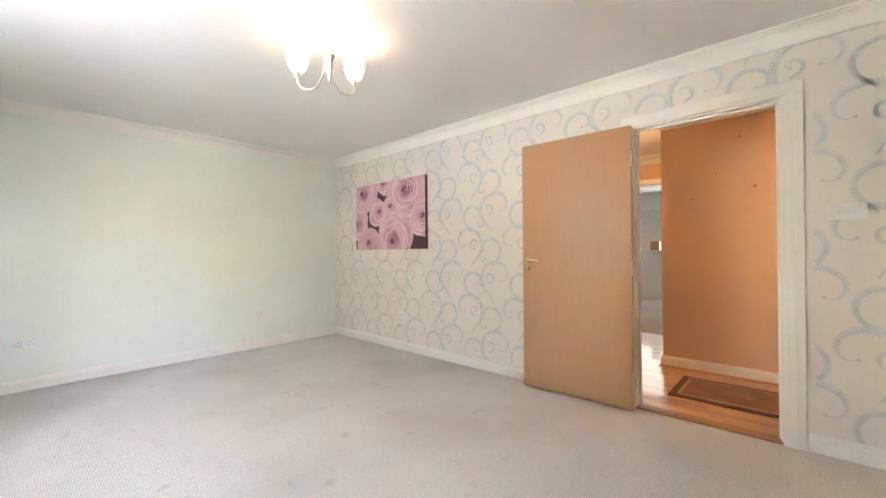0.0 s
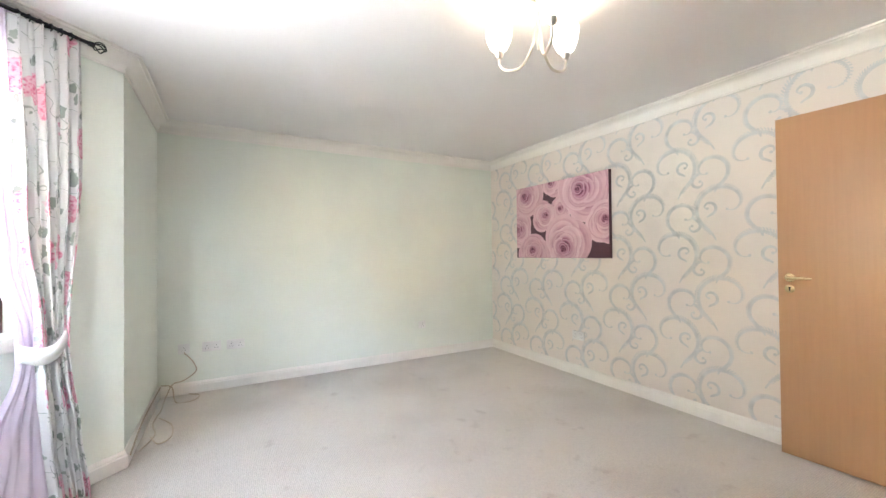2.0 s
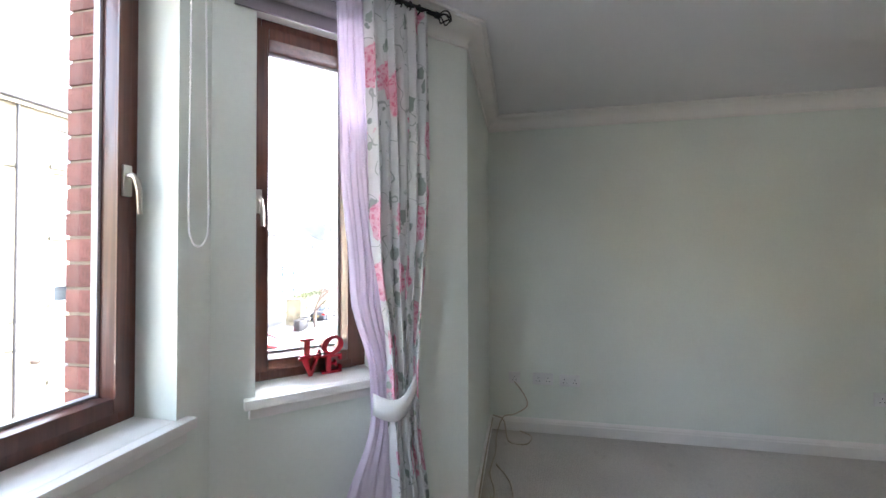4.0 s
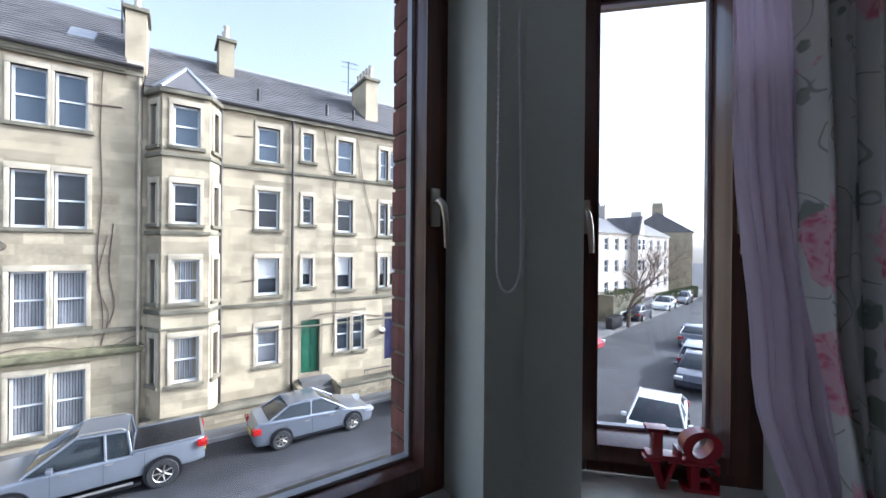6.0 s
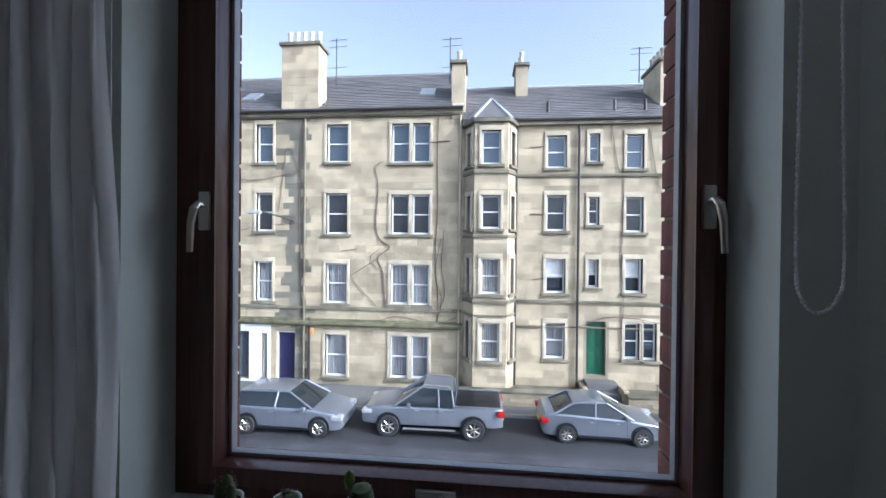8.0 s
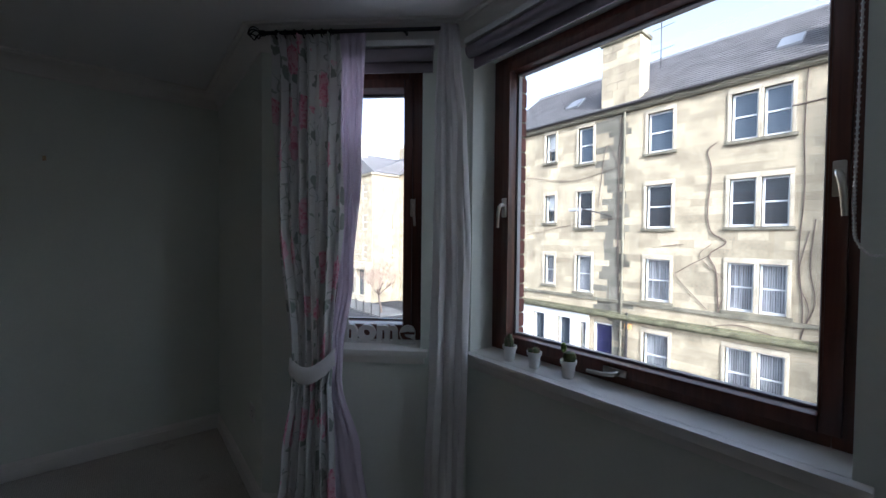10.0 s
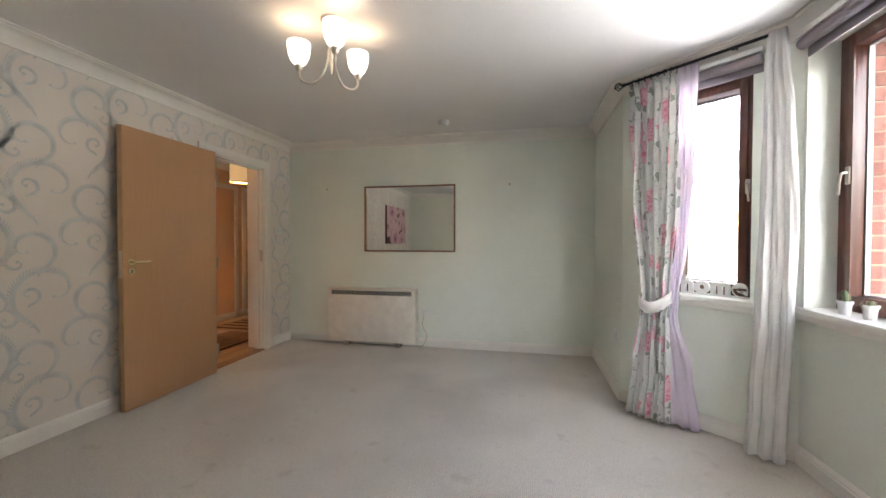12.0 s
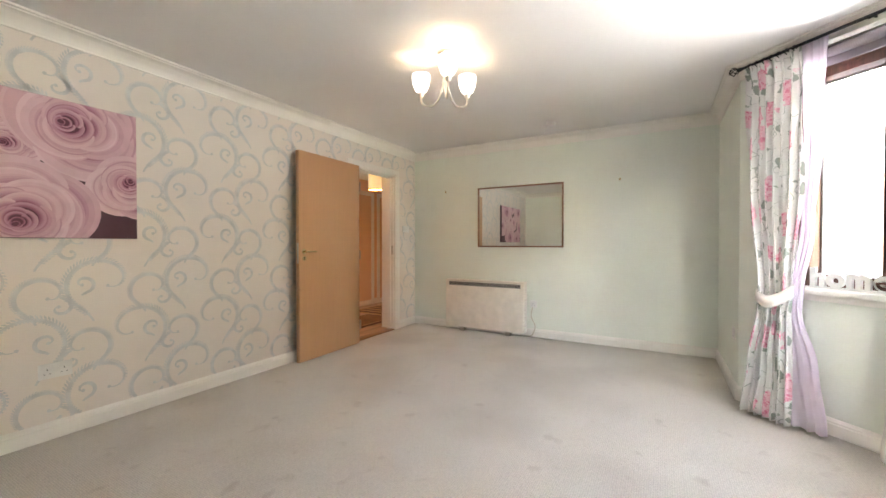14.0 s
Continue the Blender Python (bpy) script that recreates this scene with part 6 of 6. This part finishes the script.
place("fascia", Shape().box(37.0, 46, -22.25, -21.6, G, G + 0.7).box(36.9, 46.1, -22.25, -21.5, G + 3.4, G + 4.1), TRIMSTONE, sf, "cream stone fascia")
for i in range(5):
    place("pilaster", Shape().box(37.0 + i * 2.15, 37.4 + i * 2.15, -22.25, -21.6, G + 0.7, G + 3.4), TRIMSTONE, sf)
    if i < 4:
        place("shop_window", Shape().box(37.4 + i * 2.15, 39.15 + i * 2.15, -22.1, -22.05, G + 0.7, G + 3.4), DARKGLASS, sf)
for i in range(7):
    bo_ = thing("bollard", (29.5 + i * 1.6, -18.9 - 0.1 * i, G + 0.11), "slim dark steel bollard on the corner pavement", "bollard", "bollards")
    place("post", Shape().tube([(0, 0, 0), (0, 0, 1.0)], 0.05, 8), IRON, bo_, smooth=True)


# ---- wallpaper print ----
def scroll(s, x0, z0, mx, mz, turn, size=1.0):
    """One fern-edged scroll: a stem that swings one way and then winds up, with leaflets."""
    h, x, z, n = turn, 0.0, 0.0, 96
    ds = 0.0098 * size
    pts = []
    for i in range(n):
        u = i / n
        k = (-5.0 * (1 - u / 0.18) if u < 0.18 else 5.6 + 15 * max(0, (u - 0.62) / 0.38) ** 2) / size
        h += k * ds
        x += math.cos(h) * ds
        z += math.sin(h) * ds
        pts.append((x, z, h, u))
    ok = lambda a, b: 0.01 < a < 5.15 and 0.106 < b < 2.285 and not (3.785 < a < 4.80 and b < 2.085) and not (0.55 < a < 1.80 and 1.16 < b < 1.945)
    P = lambda a, b: (x0 + mx * a, -0.0012, z0 + mz * b)
    for (xa, za, ha, ua), (xb, zb, hb, ub) in zip(pts, pts[1:]):
        w = 0.0075 * math.sin(math.pi * min(1, ua * 0.9 + 0.12)) + 0.0025
        q = [P(xa - math.sin(ha) * w, za + math.cos(ha) * w), P(xa + math.sin(ha) * w, za - math.cos(ha) * w), P(xb + math.sin(hb) * w, zb - math.cos(hb) * w), P(xb - math.sin(hb) * w, zb + math.cos(hb) * w)]
        if ok(q[0][0], q[0][2]):
            s.face(q)
    for i, (xa, za, ha, ua) in enumerate(pts[:-6]):
        amp = math.sin(math.pi * min(1, 0.08 + ua * 0.98)) ** 0.7
        for sd, ln, st in ((-1, 0.044, 2), (1, 0.022, 2)):
            if i % st or ua < 0.06:
                continue
            L, a = ln * amp * size, ha + sd * 0.75
            d, e = (math.cos(a), math.sin(a)), (-math.sin(a), math.cos(a))
            b = (xa - math.sin(ha) * 0.0045 * sd * -1 * -1, za + math.cos(ha) * 0.0045 * sd)
            w = 0.0064 * size
            q = [P(b[0], b[1]), P(b[0] + d[0] * L * 0.6 + e[0] * w, b[1] + d[1] * L * 0.6 + e[1] * w), P(b[0] + d[0] * L, b[1] + d[1] * L), P(b[0] + d[0] * L * 0.5 - e[0] * w, b[1] + d[1] * L * 0.5 - e[1] * w)]
            if ok(q[0][0], q[0][2]) and ok(q[2][0], q[2][2]):
                s.face(q)
    xe, ze = pts[-1][:2]
    c = P(xe, ze)
    if ok(c[0], c[2]):
        s.face([(c[0] + 0.010 * math.cos(a_ * 0.785), -0.0012, c[2] + 0.010 * math.sin(a_ * 0.785)) for a_ in range(8)])


sp_ = Shape()
for i in range(-1, 21):
    for j in range(-1, 4):
        x0, z0 = i * 0.265, j * 0.64 + (0.32 if i % 2 else 0.0)
        mir = 1 if i % 2 else -1
        scroll(sp_, x0, z0, mir, 1, 1.25, 0.86)
        scroll(sp_, x0 + 0.01 * mir, z0 + 0.34, -mir, 1, 1.25, 0.58)
        scroll(sp_, x0 + 0.06 * mir, z0 + 0.17, -mir, 1, 0.9, 0.24)
        scroll(sp_, x0 + 0.10 * mir, z0 + 0.50, mir, -1, 0.9, 0.24)
structure("wallpaper_print", sp_, SILVER_INK, "printed silver-blue fern scrolls on the wallpaper")


# ---- curtains ----
def floral_mat():
    m, t, b = nodes_of("floral_cotton")
    N, L = t.nodes.new, t.links.new
    uv = N("ShaderNodeUVMap")
    wn, wm = N("ShaderNodeTexNoise"), N("ShaderNodeMix")
    wn.inputs["Scale"].default_value = 22
    wm.data_type, wm.blend_type = "RGBA", "LINEAR_LIGHT"
    wm.inputs[0].default_value = 0.035
    L(uv.outputs[0], wn.inputs["Vector"]), L(uv.outputs[0], wm.inputs[6]), L(wn.outputs["Color"], wm.inputs[7])
    base = (0.80, 0.80, 0.78, 1)
    last = None

    def layer(under, fac, col):
        x = N("ShaderNodeMix")
        x.data_type = "RGBA"
        L(fac, x.inputs[0])
        if under is None:
            x.inputs[6].default_value = base
        else:
            L(under, x.inputs[6])
        if isinstance(col, tuple):
            x.inputs[7].default_value = col
        else:
            L(col, x.inputs[7])
        return x.outputs[2]

    def spots(scale, r0, r1, off, rnd=0.7, stretch=(1, 1, 1)):
        mp, v, r = N("ShaderNodeMapping"), N("ShaderNodeTexVoronoi"), N("ShaderNodeMapRange")
        mp.inputs["Location"].default_value = off
        mp.inputs["Scale"].default_value = stretch
        v.inputs["Scale"].default_value, v.inputs["Randomness"].default_value = scale, rnd
        r.inputs[1].default_value, r.inputs[2].default_value, r.inputs[3].default_value, r.inputs[4].default_value = r0, r1, 1, 0
        L(wm.outputs[2], mp.inputs[0]), L(mp.outputs[0], v.inputs["Vector"]), L(v.outputs["Distance"], r.inputs[0])
        return r.outputs[0]

    # stems
    n, d, a, r = N("ShaderNodeTexNoise"), N("ShaderNodeMath"), N("ShaderNodeMath"), N("ShaderNodeMapRange")
    n.inputs["Scale"].default_value = 4.2
    L(uv.outputs[0], n.inputs["Vector"]), L(n.outputs[0], d.inputs[0])
    d.operation, a.operation = "SUBTRACT", "ABSOLUTE"
    d.inputs[1].default_value = 0.5
    L(d.outputs[0], a.inputs[0]), L(a.outputs[0], r.inputs[0])
    r.inputs[1].default_value, r.inputs[2].default_value, r.inputs[3].default_value, r.inputs[4].default_value = 0.002, 0.005, 0.6, 0
    last = layer(None, r.outputs[0], (0.24, 0.28, 0.24, 1))
    last = layer(last, spots(8.0, 0.26, 0.30, (0.3, 0.7, 0), 0.9, (1.6, 1, 1)), (0.34, 0.38, 0.34, 1))
    last = layer(last, spots(7.0, 0.13, 0.16, (1.3, 0.2, 0), 0.9, (1, 1.6, 1)), (0.45, 0.50, 0.44, 1))
    pet, pr = N("ShaderNodeTexVoronoi"), N("ShaderNodeValToRGB")
    pet.inputs["Scale"].default_value = 52
    L(wm.outputs[2], pet.inputs["Vector"]), L(pet.outputs["Distance"], pr.inputs[0])
    pr.color_ramp.elements[0].position, pr.color_ramp.elements[0].color = 0.15, (0.72, 0.20, 0.33, 1)
    pr.color_ramp.elements[1].position, pr.color_ramp.elements[1].color = 0.60, (0.86, 0.58, 0.66, 1)
    last = layer(last, spots(5.2, 0.34, 0.37, (0, 0, 0), 0.6, (1, 0.8, 1)), pr.outputs[0])
    L(last, b.inputs["Base Color"])
    b.inputs["Roughness"].default_value = 0.9
    return m


FLORAL = sheer(floral_mat(), None, 0.28)


def drape(name, parent, mat_, rows, folds, amp, full, label, n_u=None, phase=0.0):
    """Cloth hung in folds; rows of (height, from, to, distance from the wall); full: width of cloth in metres."""
    n_u = n_u or folds * 10
    zs = []
    for (za, *ra), (zb, *rb_) in zip(rows, rows[1:]):
        k = max(2, int(abs(za - zb) / 0.05))
        for i in range(k):
            t = i / k
            t2 = t * t * (3 - 2 * t)
            zs.append((za + (zb - za) * t, *[p + (q - p) * t2 for p, q in zip(ra, rb_)]))
    zs.append(rows[-1])
    me = bpy.data.meshes.new(name)
    v, f, uvs = [], [], []
    for z, a, b, y in zs:
        sq = min(1.0, (b - a) / max(1e-3, rows[0][2] - rows[0][1]))
        for i in range(n_u + 1):
            u = i / n_u
            ph = 2 * math.pi * folds * (u + 0.012 * math.sin(z * 5 + phase)) + phase + 0.5 * math.sin(z * 2.1 + u * 7)
            rr = amp * (0.75 + 0.35 * math.sin(u * 17 + phase * 3))
            x = a + (b - a) * u + 0.25 * amp * math.sin(2 * ph)
            v.append((x, y + rr * math.sin(ph) * (0.8 + 0.4 * (1 - sq)) + 0.004 * math.sin(z * 9 + i), z + (0.006 * math.sin(ph) if z < 0.1 else 0)))
            uvs.append((u * full + phase, z))
    w = n_u + 1
    for j in range(len(zs) - 1):
        for i in range(n_u):
            q = j * w + i
            f.append((q, q + 1, q + w + 1, q + w))
    me.from_pydata(v, [], f)
    me.materials.append(mat_)
    lay = me.uv_layers.new(name="UVMap")
    for lp in me.loops:
        lay.data[lp.index].uv = uvs[lp.vertex_index]
    me.polygons.foreach_set("use_smooth", [True] * len(me.polygons))
    ob = new(name, me)
    ob.parent = parent
    md = ob.modifiers.new("cloth", "SOLIDIFY")
    md.thickness = 0.0025
    return tagged(ob, label)


def rod(m, s0, s1, fin_at, label):
    r = thing("curtain_rod", m, label, "curtain rod", "curtain rods")
    place("pole", Shape().tube([(s0, -0.085, 2.325), (s1, -0.085, 2.325)], 0.009, 12), BLACK, r, smooth=True)
    fx, sd = fin_at
    fi = Shape().tube([(fx, -0.085, 2.325), (fx + sd * 0.02, -0.085, 2.325)], 0.013, 10)
    for k in range(5):
        a = 2 * math.pi * k / 5
        pts = [(fx + sd * (0.015 + 0.065 * t), -0.085 + 0.028 * math.sin(math.pi * t) * math.cos(a + t * 2.0), 2.325 + 0.028 * math.sin(math.pi * t) * math.sin(a + t * 2.0)) for t in [i / 8 for i in range(9)]]
        fi.tube(pts, 0.0032, 6)
    place("finial", fi, BLACK, r, "twisted open cage finial", smooth=True)
    for x in (s0 + (s1 - s0) * 0.80,):
        place("bracket", Shape().tube([(x, 0.0, 2.335), (x, -0.05, 2.335), (x, -0.085, 2.316)], 0.007, 8).box(x - 0.012, x + 0.012, -0.006, 0.0, 2.30, 2.365), BLACK, r, smooth=True)
    return r


def rings(parent, xs):
    for x in xs:
        place("ring", Shape().tube([(x, -0.085 + 0.018 * math.cos(a), 2.318 + 0.018 * math.sin(a)) for a in [i * math.pi / 6 for i in range(13)]], 0.003, 6), BLACK, parent, "black curtain ring", smooth=True)


def tieback(parent, x0, x1, y, z, drop):
    n, v, f = 16, [], []
    for i in range(n + 1):
        t = i / n
        a = math.pi * t
        x = x0 + (x1 - x0) * t
        zz = z - drop * math.sin(a) + (x - x0) * 0.25
        yy = y - 0.040 * math.sin(a) - 0.01
        v += [(x, yy, zz + 0.038), (x, yy - 0.008, zz), (x, yy, zz - 0.038)]
    for i in range(n):
        for k in (0, 1):
            q = i * 3 + k
            f.append((q, q + 3, q + 4, q + 1))
    s = Shape()
    s.v, s.f, s.m = v, f, [0] * len(f)
    o = place("tieback", s, COTTON, parent, "white cotton tieback band", smooth=True)
    md = o.modifiers.new("cloth", "SOLIDIFY")
    md.thickness = 0.006


mE, mW = BAY["east"][0], BAY["west"][0]
LW = BAY["west"][1]
rod(mE, 0.06, 0.88, (0.06, -1), "black iron curtain rod with twisted cage finial above the window")
rod(mW, LW - 1.0, LW - 0.22, (LW - 0.22, 1), "black iron curtain rod with twisted cage finial beside the bay")
ce_ = thing("curtain", mE, "floor-length floral curtain with lilac lining, tied back in white", "curtain", "tied floral curtains")
drape("floral_cloth", ce_, FLORAL, [(2.31, 0.10, 0.42, -0.085), (2.2, 0.11, 0.43, -0.085), (1.5, 0.12, 0.44, -0.095), (0.82, 0.20, 0.40, -0.11), (0.70, 0.20, 0.39, -0.12), (0.35, 0.17, 0.42, -0.16), (0.03, 0.14, 0.43, -0.19)], 7, 0.034, 1.1, "white cotton printed with pink peonies and sage leaves")
drape("lilac_cloth", ce_, LILAC, [(2.33, 0.40, 0.53, -0.07), (2.2, 0.41, 0.525, -0.07), (1.7, 0.42, 0.51, -0.07), (1.2, 0.41, 0.475, -0.07), (0.85, 0.37, 0.43, -0.08), (0.72, 0.34, 0.43, -0.09), (0.4, 0.37, 0.53, -0.12), (0.03, 0.40, 0.59, -0.14)], 3, 0.010, 0.4, "plain lilac lining", phase=1.0)
tieback(ce_, 0.205, 0.415, -0.115, 0.79, 0.055)
rings(ce_, [0.12 + i * 0.043 for i in range(7)])
cw_ = thing("curtain", mW, "floor-length floral curtain with lilac lining, tied back in white", "curtain", "tied floral curtains")
q = lambda z, a, b, y: (z, LW - b, LW - a, y)
drape("floral_cloth", cw_, FLORAL, [q(2.31, 0.25, 0.52, -0.085), q(2.2, 0.25, 0.52, -0.085), q(1.5, 0.26, 0.50, -0.095), q(0.82, 0.32, 0.44, -0.11), q(0.70, 0.31, 0.43, -0.11), q(0.35, 0.28, 0.42, -0.13), q(0.03, 0.25, 0.40, -0.15)], 6, 0.032, 1.0, "white cotton printed with pink peonies and sage leaves", phase=2.3)
drape("lilac_cloth", cw_, LILAC, [q(2.33, 0.50, 0.63, -0.07), q(2.2, 0.50, 0.625, -0.07), q(1.7, 0.48, 0.615, -0.07), q(1.2, 0.45, 0.58, -0.07), q(0.85, 0.41, 0.50, -0.08), q(0.72, 0.40, 0.50, -0.09), q(0.4, 0.40, 0.62, -0.11), q(0.03, 0.38, 0.74, -0.13)], 4, 0.011, 0.5, "plain lilac lining", phase=0.4)
tieback(cw_, LW - 0.51, LW - 0.34, -0.115, 0.79, 0.045)
rings(cw_, [LW - 0.50 + i * 0.04 for i in range(6)])
vo = thing("white_curtain", mE, "plain white linen curtain hanging in the corner between two windows", "curtain")
drape("cloth", vo, VOILE, [(2.34, 0.875, 0.955, -0.09), (2.2, 0.865, 0.97, -0.09), (1.9, 0.855, 1.00, -0.10), (1.3, 0.85, 1.02, -0.11), (0.8, 0.84, 1.01, -0.13), (0.3, 0.83, 1.0, -0.16), (0.04, 0.82, 1.0, -0.19)], 3, 0.024, 0.6, "plain white linen", phase=0.7)


# ---- things on the sills ----
def letters(text, size, depth, offset, shear=0.0, turn=0.0):
    cu = bpy.data.curves.new("letters", "FONT")
    cu.body, cu.size, cu.extrude, cu.offset, cu.shear, cu.bevel_depth = text, size, depth, offset, shear, 0.0012
    cu.align_x = "CENTER"
    cu.space_character = 1.04
    ob = bpy.data.objects.new("tmp", cu)
    scene.collection.objects.link(ob)
    me = bpy.data.meshes.new_from_object(ob.evaluated_get(bpy.context.evaluated_depsgraph_get()))
    bpy.data.objects.remove(ob)
    bpy.data.curves.remove(cu)
    me.transform(pose(0, 0, 0, 90, turn, 0))
    me.materials.clear()
    return me


def letter_part(name, text, size, depth, offset, material, parent, x, y, z, sx=1.0, turn=0.0):
    me = letters(text, size, depth, offset, 0, turn)
    me.transform(Matrix.Diagonal((sx, 1, 1, 1)))
    zs = [v.co.z for v in me.vertices]
    xs = [v.co.x for v in me.vertices]
    me.transform(Matrix.Translation((-(min(xs) + max(xs)) / 2, 0, -min(zs))))
    me.materials.append(material)
    me.name = name
    return place(name, me, None, parent, m=Matrix.Translation((x, y, z)))


lv = thing("love_sign", mW @ Matrix.Translation((LW - 0.625, 0.140, ZS)) @ Matrix.Diagonal((0.93, 1, 0.78, 1)), "red serif letters spelling LOVE in two rows on the sill", "ornament")


def slab(kind):
    """A deep slab-serif capital, 0.1 wide and 0.095 high."""
    g, y0, y1 = Shape(), -0.018, 0.018
    bx = lambda x0, x1, z0, z1: g.box(x0, x1, y0, y1, z0, z1)
    if kind in "LE":
        bx(-0.028, -0.006, 0.012, 0.083)
        bx(-0.045, 0.040, 0.0, 0.012)
        bx(-0.045, 0.010 if kind == "L" else 0.040, 0.083, 0.095)
        bx(0.030, 0.040, 0.012, 0.034)
        if kind == "E":
            bx(0.030, 0.040, 0.063, 0.083), bx(-0.006, 0.018, 0.042, 0.052), bx(0.012, 0.018, 0.034, 0.042), bx(0.012, 0.018, 0.052, 0.061)
    elif kind == "V":
        g.prism([(-0.036, 0.084), (-0.008, 0.0), (0.008, 0.0), (-0.010, 0.084)][::-1], y0, y1, "y")
        g.prism([(0.022, 0.084), (-0.001, 0.014), (0.008, 0.0), (0.032, 0.084)], y0 + 0.0005, y1 - 0.0005, "y")
        bx(-0.048, 0.000, 0.084, 0.095), bx(0.012, 0.044, 0.084, 0.095)
    else:
        n, c = 30, math.cos(radians(28))
        w = math.sin(radians(28))
        ring = lambda a_, b_, t: (a_ * math.cos(t) * c + b_ * math.sin(t) * w, 0.050 - a_ * math.cos(t) * w + b_ * math.sin(t) * c)
        for i in range(n):
            t0, t1 = 2 * math.pi * i / n, 2 * math.pi * (i + 1) / n
            g.prism([ring(0.046, 0.050, t0), ring(0.046, 0.050, t1), ring(0.021, 0.036, t1), ring(0.021, 0.036, t0)][::-1], y0, y1, "y")
    return g


for tx, x, z in (("V", -0.050, 0.0), ("E", 0.044, 0.0), ("L", -0.046, 0.0955), ("O", 0.044, 0.094)):
    place("letter", slab(tx), RED, lv, bevel=0.0 if tx == "O" else 0.0012, m=Matrix.Translation((x, 0, z)))
hm = thing("home_sign", mE @ Matrix.Translation((0.565, 0.085, ZS)), "white wooden letters spelling home on the window sill", "ornament")
hs_ = place("plinth", Shape().box(-0.19, 0.19, -0.010, 0.010, 0.0, 0.012), WHITEWOOD, hm, bevel=0.002)
for tx, x in (("h", -0.147), ("o", -0.060), ("m", 0.045), ("e", 0.148)):
    letter_part("letter", tx, 0.150, 0.010, 0.0055, WHITEWOOD, hm, x, 0.0, 0.010, 1.08 if tx != "m" else 0.95)

CACTUS = mat("cactus_skin", (0.10, 0.14, 0.05), 0.6, vary=0.3, scale=20, fine=120, bump=0.3)
SPINE = plain("cactus_spine", (0.55, 0.40, 0.30), 0.8)
PEAT = plain("dark_compost", (0.05, 0.035, 0.025), 0.95)
rc = random.Random(4)


def pot(p, label, kind):
    t = thing("cactus_pot", p, label, "potted cactus", "cacti on the sill")
    place("pot", Shape().lathe([(0.0, 0.0), (0.021, 0.0), (0.027, 0.052), (0.031, 0.053), (0.032, 0.066), (0.028, 0.066), (0.026, 0.056), (0.0, 0.056)], seg=28), PLASTIC, t, "small white glazed pot", smooth=True)
    place("compost", Shape().lathe([(0.0, 0.060), (0.0265, 0.057)], seg=20), PEAT, t)
    if kind == 0:
        cols_ = [(0, 0, 0.058, 0.012), (0.014, 0.004, 0.045, 0.010), (-0.013, 0.006, 0.040, 0.009), (0.002, -0.014, 0.035, 0.009)]
    elif kind == 1:
        cols_ = [(rc.uniform(-0.014, 0.014), rc.uniform(-0.014, 0.014), rc.uniform(0.015, 0.026), 0.009) for _ in range(7)]
    else:
        cols_ = []
    sp = Shape()
    for x, y, h, r in cols_:
        place("stem", Shape().lathe([(0.0, 0.055), (r, 0.06), (r * 1.1, 0.06 + h * 0.5), (r * 0.8, 0.06 + h * 0.85), (0.0, 0.06 + h)], (x, y, 0), 14), CACTUS, t, "spiny green stem", smooth=True)
        for i in range(70):
            a, z = rc.uniform(0, 6.28), rc.uniform(0.06, 0.06 + h)
            d = Vector((math.cos(a), math.sin(a), rc.uniform(-0.2, 0.6))) * 0.006
            o = Vector((x + r * 0.95 * math.cos(a), y + r * 0.95 * math.sin(a), z))
            sp.face([o, o + Vector((0, 0, 0.0012)), o + d])
    if kind == 2:
        place("stem", Shape().lathe([(0.0, 0.055), (0.020, 0.062), (0.026, 0.078), (0.020, 0.096), (0.0, 0.104)], (-0.004, 0, 0), 18), CACTUS, t, "round green cactus", smooth=True)
        place("pad", Shape().lathe([(0.0, 0.0), (0.008, 0.006), (0.012, 0.022), (0.008, 0.038), (0.0, 0.044)], (0.022, 0, 0.088), 12), mat("cactus_green", (0.16, 0.26, 0.04), 0.5, vary=0.2), t, "upright bright green pad", smooth=True)
        for i in range(90):
            a, b = rc.uniform(0, 6.28), rc.uniform(-0.5, 1.2)
            n = Vector((math.cos(a) * math.cos(b), math.sin(a) * math.cos(b), math.sin(b)))
            o = Vector((-0.004, 0, 0.080)) + n * 0.023
            sp.face([o, o + Vector((0.001, 0, 0.001)), o + n * 0.006])
    place("spines", sp, SPINE, t, "fine pale spines", kind="stuff")


pot((3.10, -4.315, ZS), "spiky clustered cactus in a small white pot", 0)
pot((2.975, -4.325, ZS), "low dark cactus in a small white pot", 1)
pot((2.82, -4.335, ZS), "round green cactus with a side pad in a white pot", 2)

ch = thing("blind_chain", (2.03, -4.225, 0), "white beaded control chain hanging in a loop by the window", "blind chain")
path_ = smooth_path([(0.030, 0, 2.27), (0.032, 0, 1.8), (0.034, 0, 1.45), (0.025, 0, 1.375), (0.0, 0, 1.352), (-0.028, 0, 1.375), (-0.038, 0, 1.45), (-0.030, 0, 1.8), (-0.020, 0, 2.27)], 30)
place("cord", Shape().tube(path_, 0.0022, 5), PLASTIC, ch, "white cord")
s, acc, prev = Shape(), 0.0, path_[0]
for p in path_:
    acc += (p - prev).length
    prev = p
    if acc > 0.0068:
        s.lathe([(0.0, -0.0032), (0.0036, -0.0014), (0.0036, 0.0014), (0.0, 0.0032)], p, 6)
        acc = 0.0
place("bead", s, PLASTIC, ch, "small white beads", kind="stuff")
place("chain_clip", Shape().box(-0.03, 0.035, -0.012, 0.012, 2.255, 2.29), PLASTIC, ch, bevel=0.003)
